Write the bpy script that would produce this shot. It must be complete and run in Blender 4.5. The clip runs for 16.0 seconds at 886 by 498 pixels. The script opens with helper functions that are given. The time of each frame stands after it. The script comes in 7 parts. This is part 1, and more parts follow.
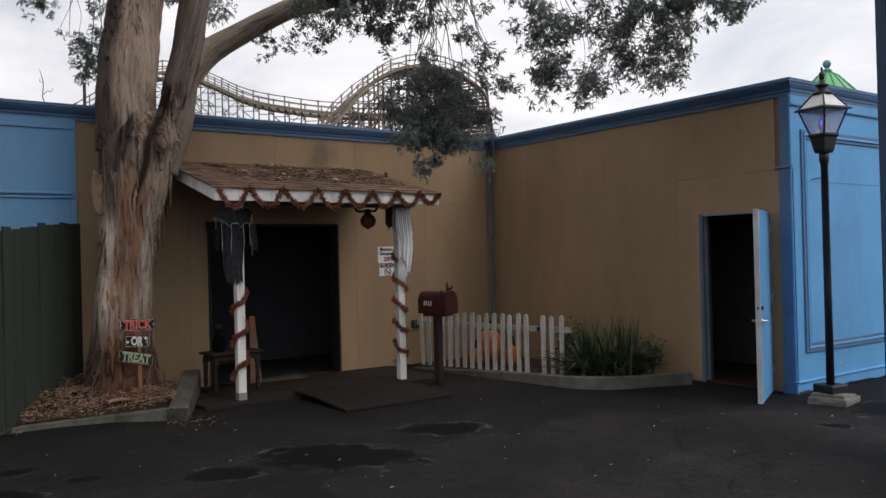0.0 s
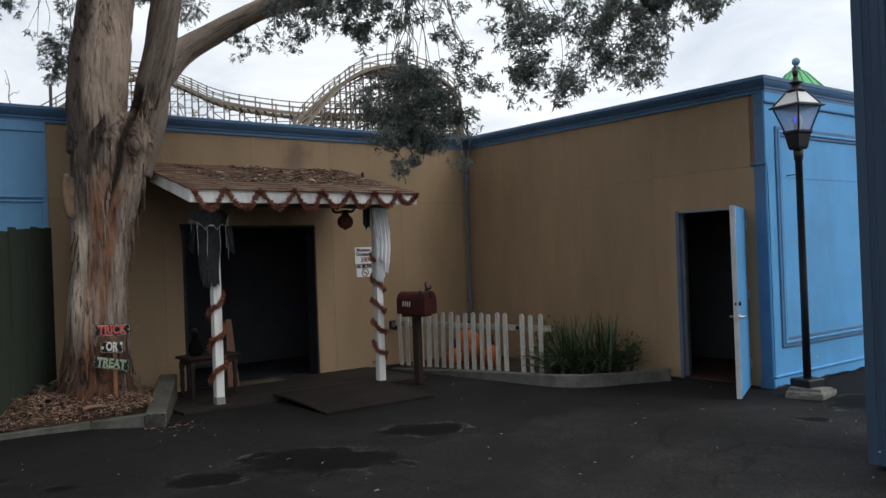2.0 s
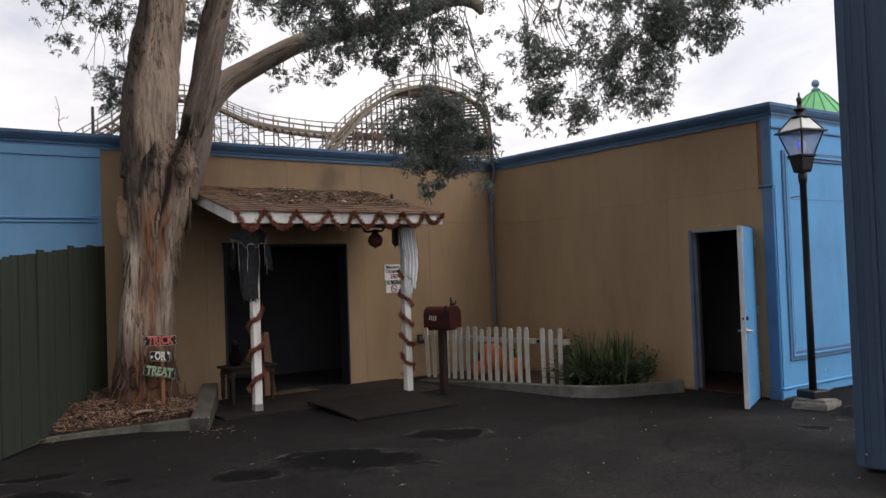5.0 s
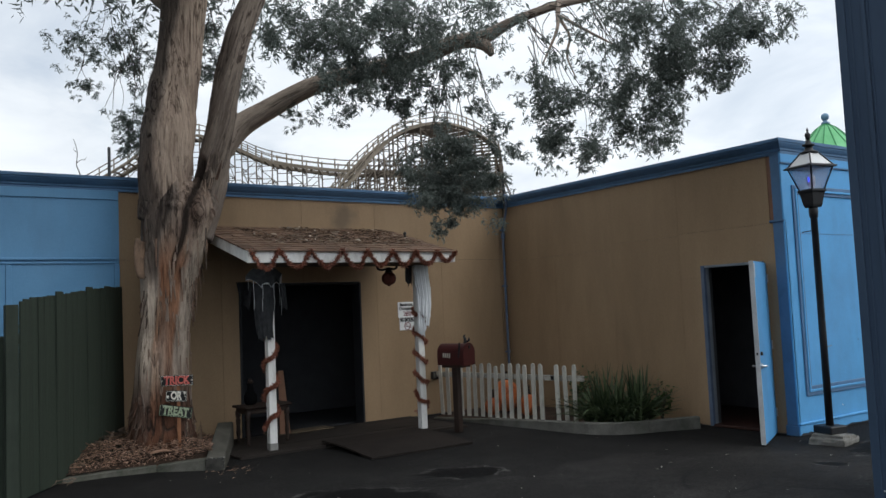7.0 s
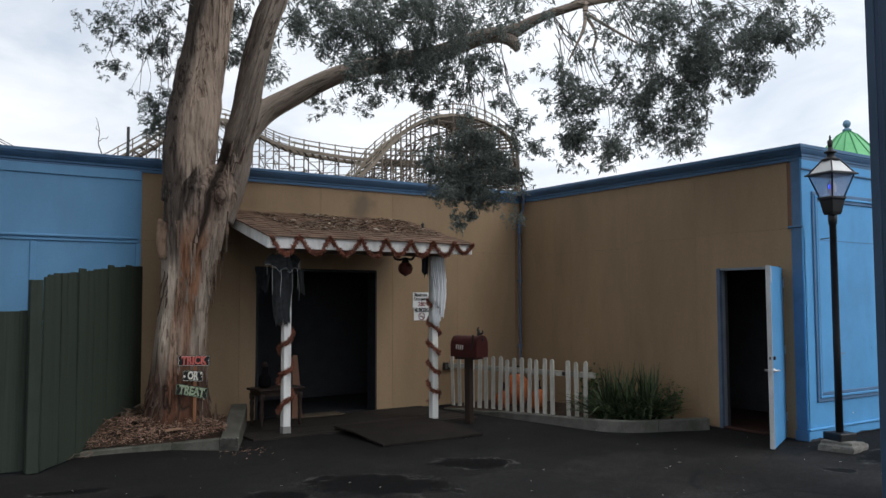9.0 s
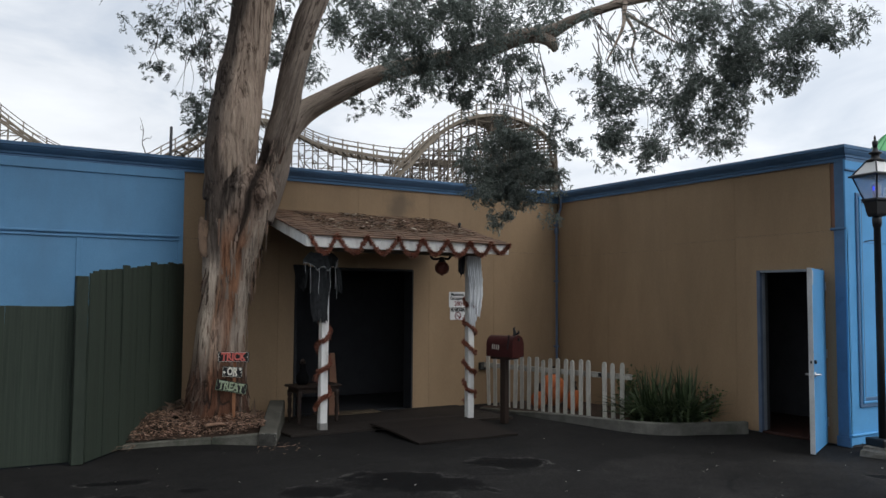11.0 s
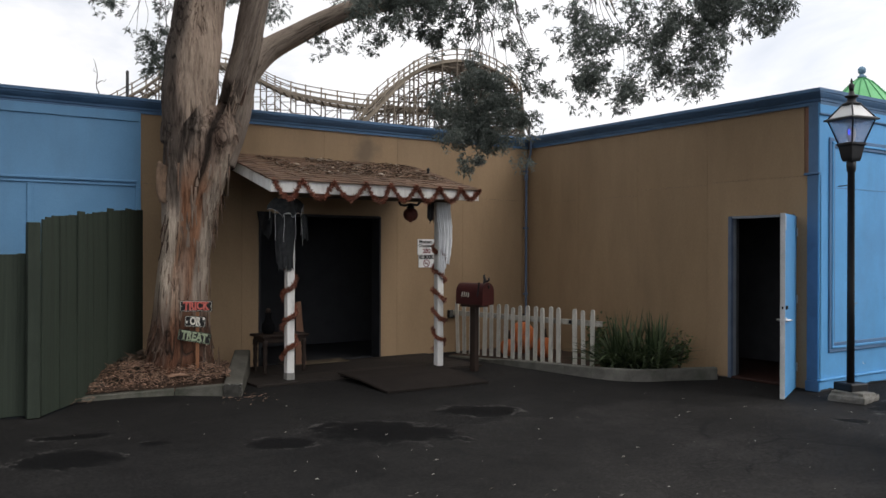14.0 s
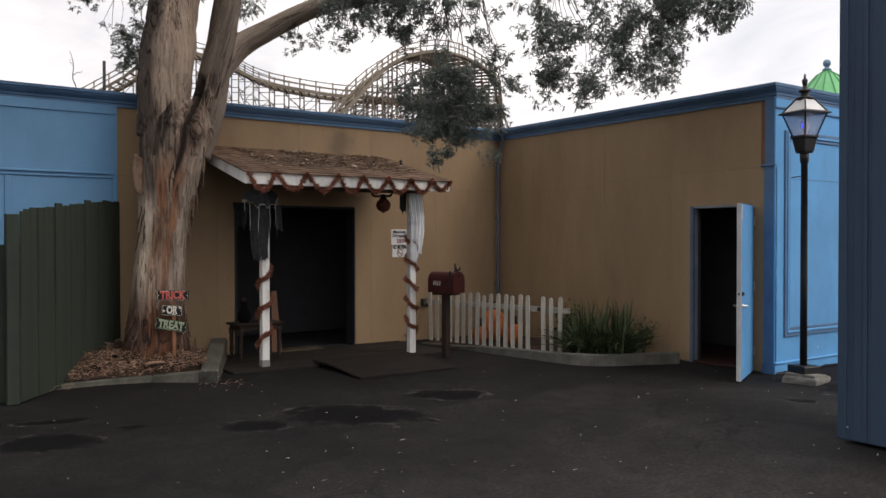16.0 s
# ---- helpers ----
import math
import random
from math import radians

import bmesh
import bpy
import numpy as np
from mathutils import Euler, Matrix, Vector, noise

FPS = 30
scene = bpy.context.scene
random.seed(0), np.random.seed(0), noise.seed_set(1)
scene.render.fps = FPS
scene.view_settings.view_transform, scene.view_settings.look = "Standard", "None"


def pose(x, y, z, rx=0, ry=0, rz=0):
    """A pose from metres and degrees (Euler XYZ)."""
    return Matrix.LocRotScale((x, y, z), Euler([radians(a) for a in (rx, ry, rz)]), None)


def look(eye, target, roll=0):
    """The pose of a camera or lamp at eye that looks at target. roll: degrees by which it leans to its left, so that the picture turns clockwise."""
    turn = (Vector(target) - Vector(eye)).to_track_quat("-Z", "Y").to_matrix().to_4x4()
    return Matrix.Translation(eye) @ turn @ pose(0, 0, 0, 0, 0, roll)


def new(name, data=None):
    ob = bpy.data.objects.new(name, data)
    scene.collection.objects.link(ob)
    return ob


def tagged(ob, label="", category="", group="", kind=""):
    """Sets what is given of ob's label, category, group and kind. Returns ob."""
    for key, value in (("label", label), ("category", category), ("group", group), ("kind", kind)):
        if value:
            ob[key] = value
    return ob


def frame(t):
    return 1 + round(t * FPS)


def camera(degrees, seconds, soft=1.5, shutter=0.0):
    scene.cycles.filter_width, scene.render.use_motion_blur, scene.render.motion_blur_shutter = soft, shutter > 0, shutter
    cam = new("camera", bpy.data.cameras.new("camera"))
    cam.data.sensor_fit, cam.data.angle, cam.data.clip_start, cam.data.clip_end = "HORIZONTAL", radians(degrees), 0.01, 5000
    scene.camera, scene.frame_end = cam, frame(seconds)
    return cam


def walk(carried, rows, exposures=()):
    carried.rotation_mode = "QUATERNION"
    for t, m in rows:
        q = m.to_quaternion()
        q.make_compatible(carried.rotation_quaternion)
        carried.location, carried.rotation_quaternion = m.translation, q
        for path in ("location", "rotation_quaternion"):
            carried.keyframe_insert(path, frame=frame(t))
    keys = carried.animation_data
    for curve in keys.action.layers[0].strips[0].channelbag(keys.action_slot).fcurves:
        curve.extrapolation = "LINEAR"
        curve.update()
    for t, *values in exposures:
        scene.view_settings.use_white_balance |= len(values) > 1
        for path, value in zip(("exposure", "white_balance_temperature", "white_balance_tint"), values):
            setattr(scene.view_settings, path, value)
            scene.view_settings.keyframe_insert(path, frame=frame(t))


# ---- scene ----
cam = camera(56.7, 16.0)
PATH = [
    (0, (1.175, 1.94, 1.636), (2.351, 3.558, 1.653), -1.4),
    (0.5, (1.147, 1.99, 1.661), (2.355, 3.584, 1.717), -1.8),
    (1, (1.124, 2.006, 1.663), (2.344, 3.589, 1.729), -1.4),
    (1.5, (1.125, 2.028, 1.658), (2.353, 3.606, 1.698), -1.5),
    (2, (1.141, 2.012, 1.642), (2.37, 3.59, 1.656), -2.1),
    (2.5, (1.169, 1.949, 1.631), (2.4, 3.525, 1.611), -2.4),
    (3, (1.161, 1.869, 1.628), (2.363, 3.467, 1.596), -1.8),
    (3.5, (1.097, 1.835, 1.62), (2.272, 3.452, 1.575), -1.5),
    (4, (0.982, 1.761, 1.639), (2.192, 3.353, 1.609), -2.8),
    (4.5, (0.911, 1.64, 1.645), (2.132, 3.223, 1.638), -2.5),
    (5, (0.829, 1.472, 1.633), (1.999, 3.093, 1.692), -2.0),
    (5.2, (0.802, 1.462, 1.639), (1.933, 3.109, 1.738), -1.9),
    (7.3, (0.78, 1.404, 1.665), (1.932, 3.033, 1.809), -2.6),
    (7.5, (0.805, 1.434, 1.66), (1.968, 3.056, 1.786), -2.3),
    (8, (0.821, 1.466, 1.668), (1.995, 3.083, 1.749), -1.8),
    (8.5, (0.763, 1.445, 1.661), (1.94, 3.061, 1.734), -1.1),
    (9, (0.672, 1.383, 1.669), (1.794, 3.034, 1.794), -0.2),
    (9.2, (0.633, 1.381, 1.673), (1.718, 3.054, 1.824), 0.1),
    (11.3, (0.674, 1.346, 1.661), (1.719, 3.048, 1.77), 0.5),
    (11.5, (0.685, 1.353, 1.659), (1.736, 3.052, 1.75), 0.6),
    (12, (0.685, 1.345, 1.651), (1.752, 3.035, 1.718), 0.4),
    (12.5, (0.708, 1.369, 1.651), (1.79, 3.05, 1.701), 0.0),
    (13, (0.781, 1.403, 1.648), (1.861, 3.086, 1.678), -0.2),
    (13.5, (0.835, 1.484, 1.619), (1.917, 3.166, 1.617), 0.1),
    (14, (0.746, 1.593, 1.638), (1.867, 3.25, 1.639), 0.2),
    (14.5, (0.679, 1.64, 1.642), (1.853, 3.259, 1.659), 0.3),
    (15, (0.678, 1.561, 1.642), (1.894, 3.149, 1.65), -0.2),
    (15.5, (0.713, 1.366, 1.613), (1.903, 2.973, 1.579), -0.4),
    (16, (0.687, 1.273, 1.634), (1.845, 2.904, 1.611), -0.0),
]
EXPOSURES = [
    (0, 0.10, 6570, 13.5), (0.5, 0.19, 6500, 12.5), (1, -0.18, 6180, 8.5), (1.5, 0.08, 6170, 8.5), (2, 0.15, 6250, 9), (2.5, 0.36, 6480, 12), (3, 0.46, 6720, 15),
    (3.5, 0.25, 6700, 14.5), (4, 0.24, 6720, 15), (5, 0.24, 6700, 15), (7.5, 0.15, 6100, 7), (8.5, 0.16, 6130, 8.5), (9, 0.19, 6180, 9.5), (11.5, 0.09, 6220, 9.5),
    (12.5, 0.08, 6200, 9), (13, 0.06, 6250, 9), (13.5, 0.56, 6450, 11.5), (14, 0.32, 6560, 12), (14.5, 0.14, 6600, 13), (15, 0.10, 6470, 11.5), (15.5, 0.24, 6680, 14.5), (16, 0.29, 6850, 15),
]
walk(cam, [(t, look(eye, target, roll)) for t, eye, target, roll in PATH], EXPOSURES)

# ---- sky and sun: a bright overcast day ----
world = bpy.data.worlds.new("overcast_sky")
scene.world = world
world.use_nodes = True
wt = world.node_tree
wt.nodes.clear()
w_out = wt.nodes.new("ShaderNodeOutputWorld")
w_sky = wt.nodes.new("ShaderNodeTexSky")
w_sky.sky_type = "NISHITA"
w_sky.sun_disc = False
SUN_ELEVATION, SUN_AZIMUTH = radians(46), radians(152)
w_sky.sun_elevation, w_sky.sun_rotation = SUN_ELEVATION, SUN_AZIMUTH
w_blue = wt.nodes.new("ShaderNodeBackground")
w_blue.inputs["Strength"].default_value = 0.12
w_cloud = wt.nodes.new("ShaderNodeBackground")
w_co = wt.nodes.new("ShaderNodeTexCoord")
w_map = wt.nodes.new("ShaderNodeMapping")
w_map.inputs["Scale"].default_value = (1.0, 1.0, 2.6)
w_n1 = wt.nodes.new("ShaderNodeTexNoise")
w_n1.inputs["Scale"].default_value = 3.1
w_n1.inputs["Detail"].default_value = 7
w_n1.inputs["Roughness"].default_value = 0.55
w_n1.inputs["Distortion"].default_value = 0.4
w_ramp = wt.nodes.new("ShaderNodeValToRGB")
w_ramp.color_ramp.elements[0].position, w_ramp.color_ramp.elements[0].color = 0.30, (0.60, 0.63, 0.67, 1)
w_ramp.color_ramp.elements[1].position, w_ramp.color_ramp.elements[1].color = 0.68, (0.885, 0.893, 0.905, 1)
w_cover = wt.nodes.new("ShaderNodeMapRange")
w_cover.inputs["From Min"].default_value, w_cover.inputs["From Max"].default_value = 0.32, 0.5
w_cover.inputs["To Min"].default_value, w_cover.inputs["To Max"].default_value = 0.8, 1.0
w_mix = wt.nodes.new("ShaderNodeMixShader")
wt.links.new(w_co.outputs["Generated"], w_map.inputs["Vector"])
wt.links.new(w_map.outputs["Vector"], w_n1.inputs["Vector"])
wt.links.new(w_n1.outputs["Fac"], w_ramp.inputs["Fac"])
wt.links.new(w_n1.outputs["Fac"], w_cover.inputs["Value"])
wt.links.new(w_ramp.outputs["Color"], w_cloud.inputs["Color"])
w_dot = wt.nodes.new("ShaderNodeVectorMath")
w_dot.operation = "DOT_PRODUCT"
w_dot.inputs[1].default_value = (math.sin(SUN_AZIMUTH) * math.cos(SUN_ELEVATION), math.cos(SUN_AZIMUTH) * math.cos(SUN_ELEVATION), math.sin(SUN_ELEVATION))
w_veil = wt.nodes.new("ShaderNodeMapRange")
w_veil.inputs["From Min"].default_value, w_veil.inputs["From Max"].default_value = -0.6, 0.95
w_veil.inputs["To Min"].default_value, w_veil.inputs["To Max"].default_value = 0.98, 1.44
wt.links.new(w_co.outputs["Generated"], w_dot.inputs[0])
wt.links.new(w_dot.outputs["Value"], w_veil.inputs["Value"])
wt.links.new(w_veil.outputs["Result"], w_cloud.inputs["Strength"])
wt.links.new(w_sky.outputs["Color"], w_blue.inputs["Color"])
wt.links.new(w_cover.outputs["Result"], w_mix.inputs["Fac"])
wt.links.new(w_blue.outputs["Background"], w_mix.inputs[1])
wt.links.new(w_cloud.outputs["Background"], w_mix.inputs[2])
wt.links.new(w_mix.outputs["Shader"], w_out.inputs["Surface"])

sun_data = bpy.data.lights.new("sun", "SUN")
sun_data.energy, sun_data.angle, sun_data.color = 0.95, radians(30), (1.0, 0.96, 0.9)
sun = new("sun", sun_data)
sun_way = Vector((math.sin(SUN_AZIMUTH) * math.cos(SUN_ELEVATION), math.cos(SUN_AZIMUTH) * math.cos(SUN_ELEVATION), math.sin(SUN_ELEVATION)))
sun.matrix_world = look(sun_way * 60, (0, 0, 0))


# ---- materials ----
def node(tree, kind, **values):
    n = tree.nodes.new(kind)
    for key, value in values.items():
        n.inputs[key.replace("_", " ")].default_value = value
    return n


def ramp(tree, fac, stops):
    r = tree.nodes.new("ShaderNodeValToRGB")
    while len(r.color_ramp.elements) < len(stops):
        r.color_ramp.elements.new(0.5)
    for e, (at, c) in zip(r.color_ramp.elements, stops):
        e.position, e.color = at, (*c, 1)
    tree.links.new(fac, r.inputs["Fac"])
    return r.outputs["Color"]


def mixed(tree, fac, a, b, blend="MIX"):
    m = tree.nodes.new("ShaderNodeMix")
    m.data_type, m.blend_type = "RGBA", blend
    for socket, v in ((m.inputs[0], fac), (m.inputs[6], a), (m.inputs[7], b)):
        if isinstance(v, (int, float)):
            socket.default_value = v
        elif isinstance(v, tuple):
            socket.default_value = (*v, 1)
        else:
            tree.links.new(v, socket)
    return m.outputs[2]


def maths(tree, op, a, b=0.0, clamp=False):
    m = tree.nodes.new("ShaderNodeMath")
    m.operation, m.use_clamp = op, clamp
    for socket, v in zip(m.inputs, (a, b)):
        if isinstance(v, (int, float)):
            socket.default_value = v
        else:
            tree.links.new(v, socket)
    return m.outputs[0]


def coords(tree, scale=(1, 1, 1), space="Object"):
    c = tree.nodes.new("ShaderNodeTexCoord")
    m = node(tree, "ShaderNodeMapping", Scale=scale)
    tree.links.new(c.outputs[space], m.inputs["Vector"])
    return m.outputs["Vector"]


def noisy(tree, vector, scale, detail=4, rough=0.55, distort=0.0):
    n = node(tree, "ShaderNodeTexNoise", Scale=scale, Detail=detail, Roughness=rough, Distortion=distort)
    tree.links.new(vector, n.inputs["Vector"])
    return n.outputs["Fac"]


def surface(name, dark, light, scale=3.0, *args, smudge=None, **kw):
    m = plain_surface(name, dark, light, scale, *args, **kw)
    if smudge:
        t = m.node_tree
        b = t.nodes["Principled BSDF"]
        old = b.inputs["Base Color"].links[0].from_socket
        v = coords(t)
        mp = t.nodes.new("ShaderNodeMapping")
        mp.vector_type = "TEXTURE"
        mp.inputs["Location"].default_value, mp.inputs["Scale"].default_value = smudge
        t.links.new(v, mp.inputs["Vector"])
        ln = t.nodes.new("ShaderNodeVectorMath")
        ln.operation = "LENGTH"
        t.links.new(mp.outputs["Vector"], ln.inputs[0])
        e = maths(t, "ADD", ln.outputs["Value"], maths(t, "MULTIPLY", maths(t, "SUBTRACT", noisy(t, v, 5, 5, 0.6), 0.5), 1.4))
        f = ramp(t, e, [(0.2, (0.55, 0.55, 0.55)), (1.0, (0, 0, 0))])
        t.links.new(mixed(t, f, old, (0.07, 0.06, 0.05)), b.inputs["Base Color"])
    return m


def plain_surface(name, dark, light, scale=3.0, grain=60.0, rough=0.8, bump=0.2, depth=0.004, stretch=(1, 1, 1), metal=0.0,
            stain=None, stain_amount=0.35, stain_scale=1.2, stain_stretch=(1, 1, 1), vary=0.0, spec=0.3, wet=0.0):
    """A material with patches, grain, stains and fine relief, at real size."""
    m = bpy.data.materials.new(name)
    m.use_nodes = True
    t = m.node_tree
    b = t.nodes["Principled BSDF"]
    v = coords(t, stretch)
    n1, n2 = noisy(t, v, scale, 5, 0.6), noisy(t, v, grain, 6, 0.65)
    fac = maths(t, "ADD", maths(t, "MULTIPLY", n1, 0.6), maths(t, "MULTIPLY", n2, 0.4))
    col = ramp(t, fac, [(0.36, dark), (0.64, light)])
    if stain:
        s = noisy(t, coords(t, stain_stretch), stain_scale, 6, 0.62, 0.3)
        amount = ramp(t, s, [(0.48, (0, 0, 0)), (0.72, (stain_amount,) * 3)])
        col = mixed(t, amount, col, stain)
    if vary:
        info = t.nodes.new("ShaderNodeObjectInfo")
        k = maths(t, "ADD", maths(t, "MULTIPLY", info.outputs["Random"], 2 * vary), 1 - vary)
        hsv = t.nodes.new("ShaderNodeHueSaturation")
        t.links.new(k, hsv.inputs["Value"])
        t.links.new(col, hsv.inputs["Color"])
        col = hsv.outputs["Color"]
    t.links.new(col, b.inputs["Base Color"])
    r = maths(t, "ADD", maths(t, "MULTIPLY", n2, 0.25), rough - 0.12, True)
    if wet:
        r = maths(t, "SUBTRACT", r, maths(t, "MULTIPLY", n1, wet), True)
    t.links.new(r, b.inputs["Roughness"])
    b.inputs["Metallic"].default_value = metal
    b.inputs["Specular IOR Level"].default_value = spec
    if bump:
        k = node(t, "ShaderNodeBump", Strength=bump, Distance=depth)
        t.links.new(fac, k.inputs["Height"])
        t.links.new(k.outputs["Normal"], b.inputs["Normal"])
    return m


TAN = surface("tan_painted_siding", (0.250, 0.170, 0.099), (0.340, 0.236, 0.141), 1.3, 90, 0.75, 0.25, 0.003, stretch=(1, 1, 0.35),
              stain=(0.12, 0.085, 0.055), stain_amount=0.25, stain_scale=1.6, stain_stretch=(1, 1, 0.22), vary=0.03, smudge=((6.62, 12.3, 3.08), (0.3, 0.5, 0.32)))
BLUE = surface("blue_painted_board", (0.086, 0.295, 0.555), (0.116, 0.37, 0.70), 1.1, 70, 0.6, 0.15, 0.002,
               stain=(0.09, 0.2, 0.36), stain_amount=0.4, stain_scale=1.5, stain_stretch=(1, 1, 0.3))
# north-wall blue, greyer and darker than BLUE: tree shade put into the colour
SHADED_BLUE = surface("shaded_blue_board", (0.110, 0.255, 0.430), (0.145, 0.312, 0.51), 1.1, 70, 0.7, 0.15, 0.002,
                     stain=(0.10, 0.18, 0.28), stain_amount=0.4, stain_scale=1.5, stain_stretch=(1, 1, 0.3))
BLUE_TRIM = surface("deep_blue_painted_trim", (0.072, 0.152, 0.27), (0.102, 0.198, 0.34), 2.0, 80, 0.55, 0.2, 0.002,
                    stain=(0.05, 0.09, 0.15), stain_amount=0.5, stain_scale=2.5)
NAVY = surface("weathered_navy_metal", (0.026, 0.047, 0.083), (0.039, 0.065, 0.108), 2.5, 60, 0.6, 0.15, 0.002, stretch=(1, 1, 0.2),
               stain=(0.03, 0.05, 0.08), stain_amount=0.4, stain_stretch=(1, 1, 0.2))
ROOF_TAR = surface("roof_felt", (0.06, 0.06, 0.06), (0.12, 0.12, 0.12), 3, 60)
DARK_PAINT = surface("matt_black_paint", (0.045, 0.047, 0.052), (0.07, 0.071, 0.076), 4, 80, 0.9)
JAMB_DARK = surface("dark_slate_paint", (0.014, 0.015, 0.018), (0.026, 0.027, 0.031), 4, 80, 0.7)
HALL_DARK = surface("hall_partition_black", (0.030, 0.032, 0.036), (0.045, 0.047, 0.052), 4, 80, 0.9)
JAR_BLACK = surface("jar_black_clay", (0.004, 0.004, 0.0045), (0.008, 0.008, 0.009), 8, 60, 0.95, spec=0.03)
COIR = surface("dirty_coir_mat", (0.060, 0.044, 0.028), (0.115, 0.086, 0.055), 5, 120, 0.95, 0.6, 0.006)
RED_FLOOR = surface("dark_red_floor", (0.020, 0.007, 0.005), (0.038, 0.014, 0.009), 4, 60, 0.7)
WHITE_PAINT = surface("white_paint_on_wood", (0.68, 0.665, 0.63), (0.86, 0.85, 0.82), 5, 70, 0.55, 0.25, 0.002, stretch=(1, 1, 0.3),
                      stain=(0.26, 0.23, 0.19), stain_amount=0.5, stain_scale=6, stain_stretch=(1, 1, 0.4), vary=0.05)
PICKET_PAINT = surface("dirty_white_picket_paint", (0.40, 0.385, 0.335), (0.68, 0.66, 0.59), 5, 60, 0.6, 0.3, 0.003, stretch=(1, 1, 0.3),
                       stain=(0.16, 0.14, 0.10), stain_amount=0.6, stain_scale=7, stain_stretch=(1, 1, 0.35), vary=0.10)
RAIL_PAINT = surface("grimy_white_rail_paint", (0.24, 0.225, 0.19), (0.50, 0.48, 0.42), 7, 60, 0.7, 0.3, 0.003, stain=(0.06, 0.05, 0.04), stain_amount=0.9, stain_scale=8)
GREEN_WOOD = surface("dark_green_stained_boards", (0.0200, 0.0285, 0.0205), (0.0385, 0.0500, 0.0360), 2.2, 40, 0.75, 0.5, 0.004, stretch=(6, 6, 0.5),
                     stain=(0.012, 0.016, 0.011), stain_amount=0.6, vary=0.08)
CONCRETE = surface("weathered_concrete", (0.070, 0.068, 0.060), (0.165, 0.158, 0.140), 3.5, 120, 0.9, 0.5, 0.006,
                   stain=(0.055, 0.06, 0.045), stain_amount=0.75, stain_scale=3.0)
PLINTH = surface("rough_pale_concrete", (0.11, 0.105, 0.095), (0.26, 0.25, 0.225), 6, 90, 0.9, 0.7, 0.008, stain=(0.07, 0.065, 0.05), stain_amount=0.7, stain_scale=7)
MOSSY = surface("mossy_dark_concrete", (0.06, 0.06, 0.05), (0.155, 0.148, 0.125), 3.5, 90, 0.95, 0.6, 0.006, stain=(0.035, 0.042, 0.026), stain_amount=0.8, stain_scale=4.0)
OLD_TIMBER = surface("grey_weathered_timber", (0.058, 0.055, 0.046), (0.122, 0.114, 0.095), 4, 50, 0.9, 0.6, 0.006, stretch=(1, 0.3, 3),
                     stain=(0.04, 0.04, 0.03), stain_amount=0.6)
END_TIMBER = surface("dark_end_grain", (0.014, 0.0135, 0.012), (0.036, 0.034, 0.030), 6, 60, 0.8, 0.6, 0.006, stain=(0.10, 0.095, 0.08), stain_amount=0.4, stain_scale=9)
SHINGLE = surface("brown_cedar_shingle", (0.090, 0.054, 0.035), (0.185, 0.113, 0.073), 5, 60, 0.9, 0.6, 0.005, stretch=(5, 0.6, 1), vary=0.28)
SOFFIT = surface("shaded_soffit_board", (0.10, 0.085, 0.065), (0.16, 0.135, 0.10), 3, 60)
RUBBER = surface("worn_black_rubber_mat", (0.0125, 0.0096, 0.0083), (0.023, 0.018, 0.0152), 3, 140, 0.8, 0.6, 0.005, spec=0.18)
DECK = surface("dirty_dark_deck_board", (0.012, 0.0092, 0.0078), (0.027, 0.0205, 0.016), 3, 60, 0.8, 0.4, 0.004, stretch=(0.4, 5, 1), vary=0.2)
BLACK_IRON = surface("black_painted_iron", (0.008, 0.008, 0.009), (0.018, 0.018, 0.02), 8, 90, 0.45, 0.2, 0.002, metal=0.2, spec=0.5)
STEEL = surface("brushed_steel", (0.45, 0.45, 0.46), (0.62, 0.62, 0.63), 20, 160, 0.35, 0.1, 0.001, metal=0.95)
MAROON = surface("dark_maroon_painted_tin", (0.034, 0.0075, 0.0075), (0.056, 0.0115, 0.0105), 6, 80, 0.5, 0.2, 0.002, stain=(0.02, 0.008, 0.006))
BROWN_WOOD = surface("dark_brown_wood", (0.016, 0.010, 0.0075), (0.032, 0.019, 0.0135), 5, 50, 0.7, 0.4, 0.003, stretch=(4, 4, 0.5))
RAW_WOOD = surface("reddish_raw_pine", (0.20, 0.085, 0.04), (0.32, 0.15, 0.08), 6, 60, 0.8, 0.3, 0.003, stretch=(4, 4, 0.5))
ORANGE = surface("orange_painted_foam", (0.42, 0.10, 0.028), (0.66, 0.20, 0.06), 7, 60, 0.6, 0.3, 0.004, stain=(0.10, 0.03, 0.015), stain_amount=0.85, stain_scale=9)
RED_CLAY = surface("red_terracotta", (0.075, 0.020, 0.014), (0.12, 0.034, 0.024), 6, 70, 0.6)
SIGN_WHITE = surface("white_sign_board", (0.66, 0.66, 0.65), (0.80, 0.80, 0.79), 4, 80, 0.5, 0.05, 0.001)
SIGN_BLACK = surface("black_sign_paint", (0.010, 0.010, 0.010), (0.02, 0.02, 0.02), 6, 80, 0.6)
SIGN_MAROON = surface("dark_red_sign_ink", (0.16, 0.03, 0.035), (0.24, 0.05, 0.055), 12, 80, 0.6)
SIGN_RED = surface("red_sign_paint", (0.46, 0.085, 0.07), (0.66, 0.18, 0.15), 12, 80, 0.6)
SIGN_GREEN = surface("pale_green_sign_paint", (0.24, 0.30, 0.19), (0.40, 0.46, 0.32), 12, 80, 0.6)
SIGN_CREAM = surface("cream_sign_paint", (0.62, 0.59, 0.50), (0.78, 0.75, 0.66), 12, 80, 0.6)
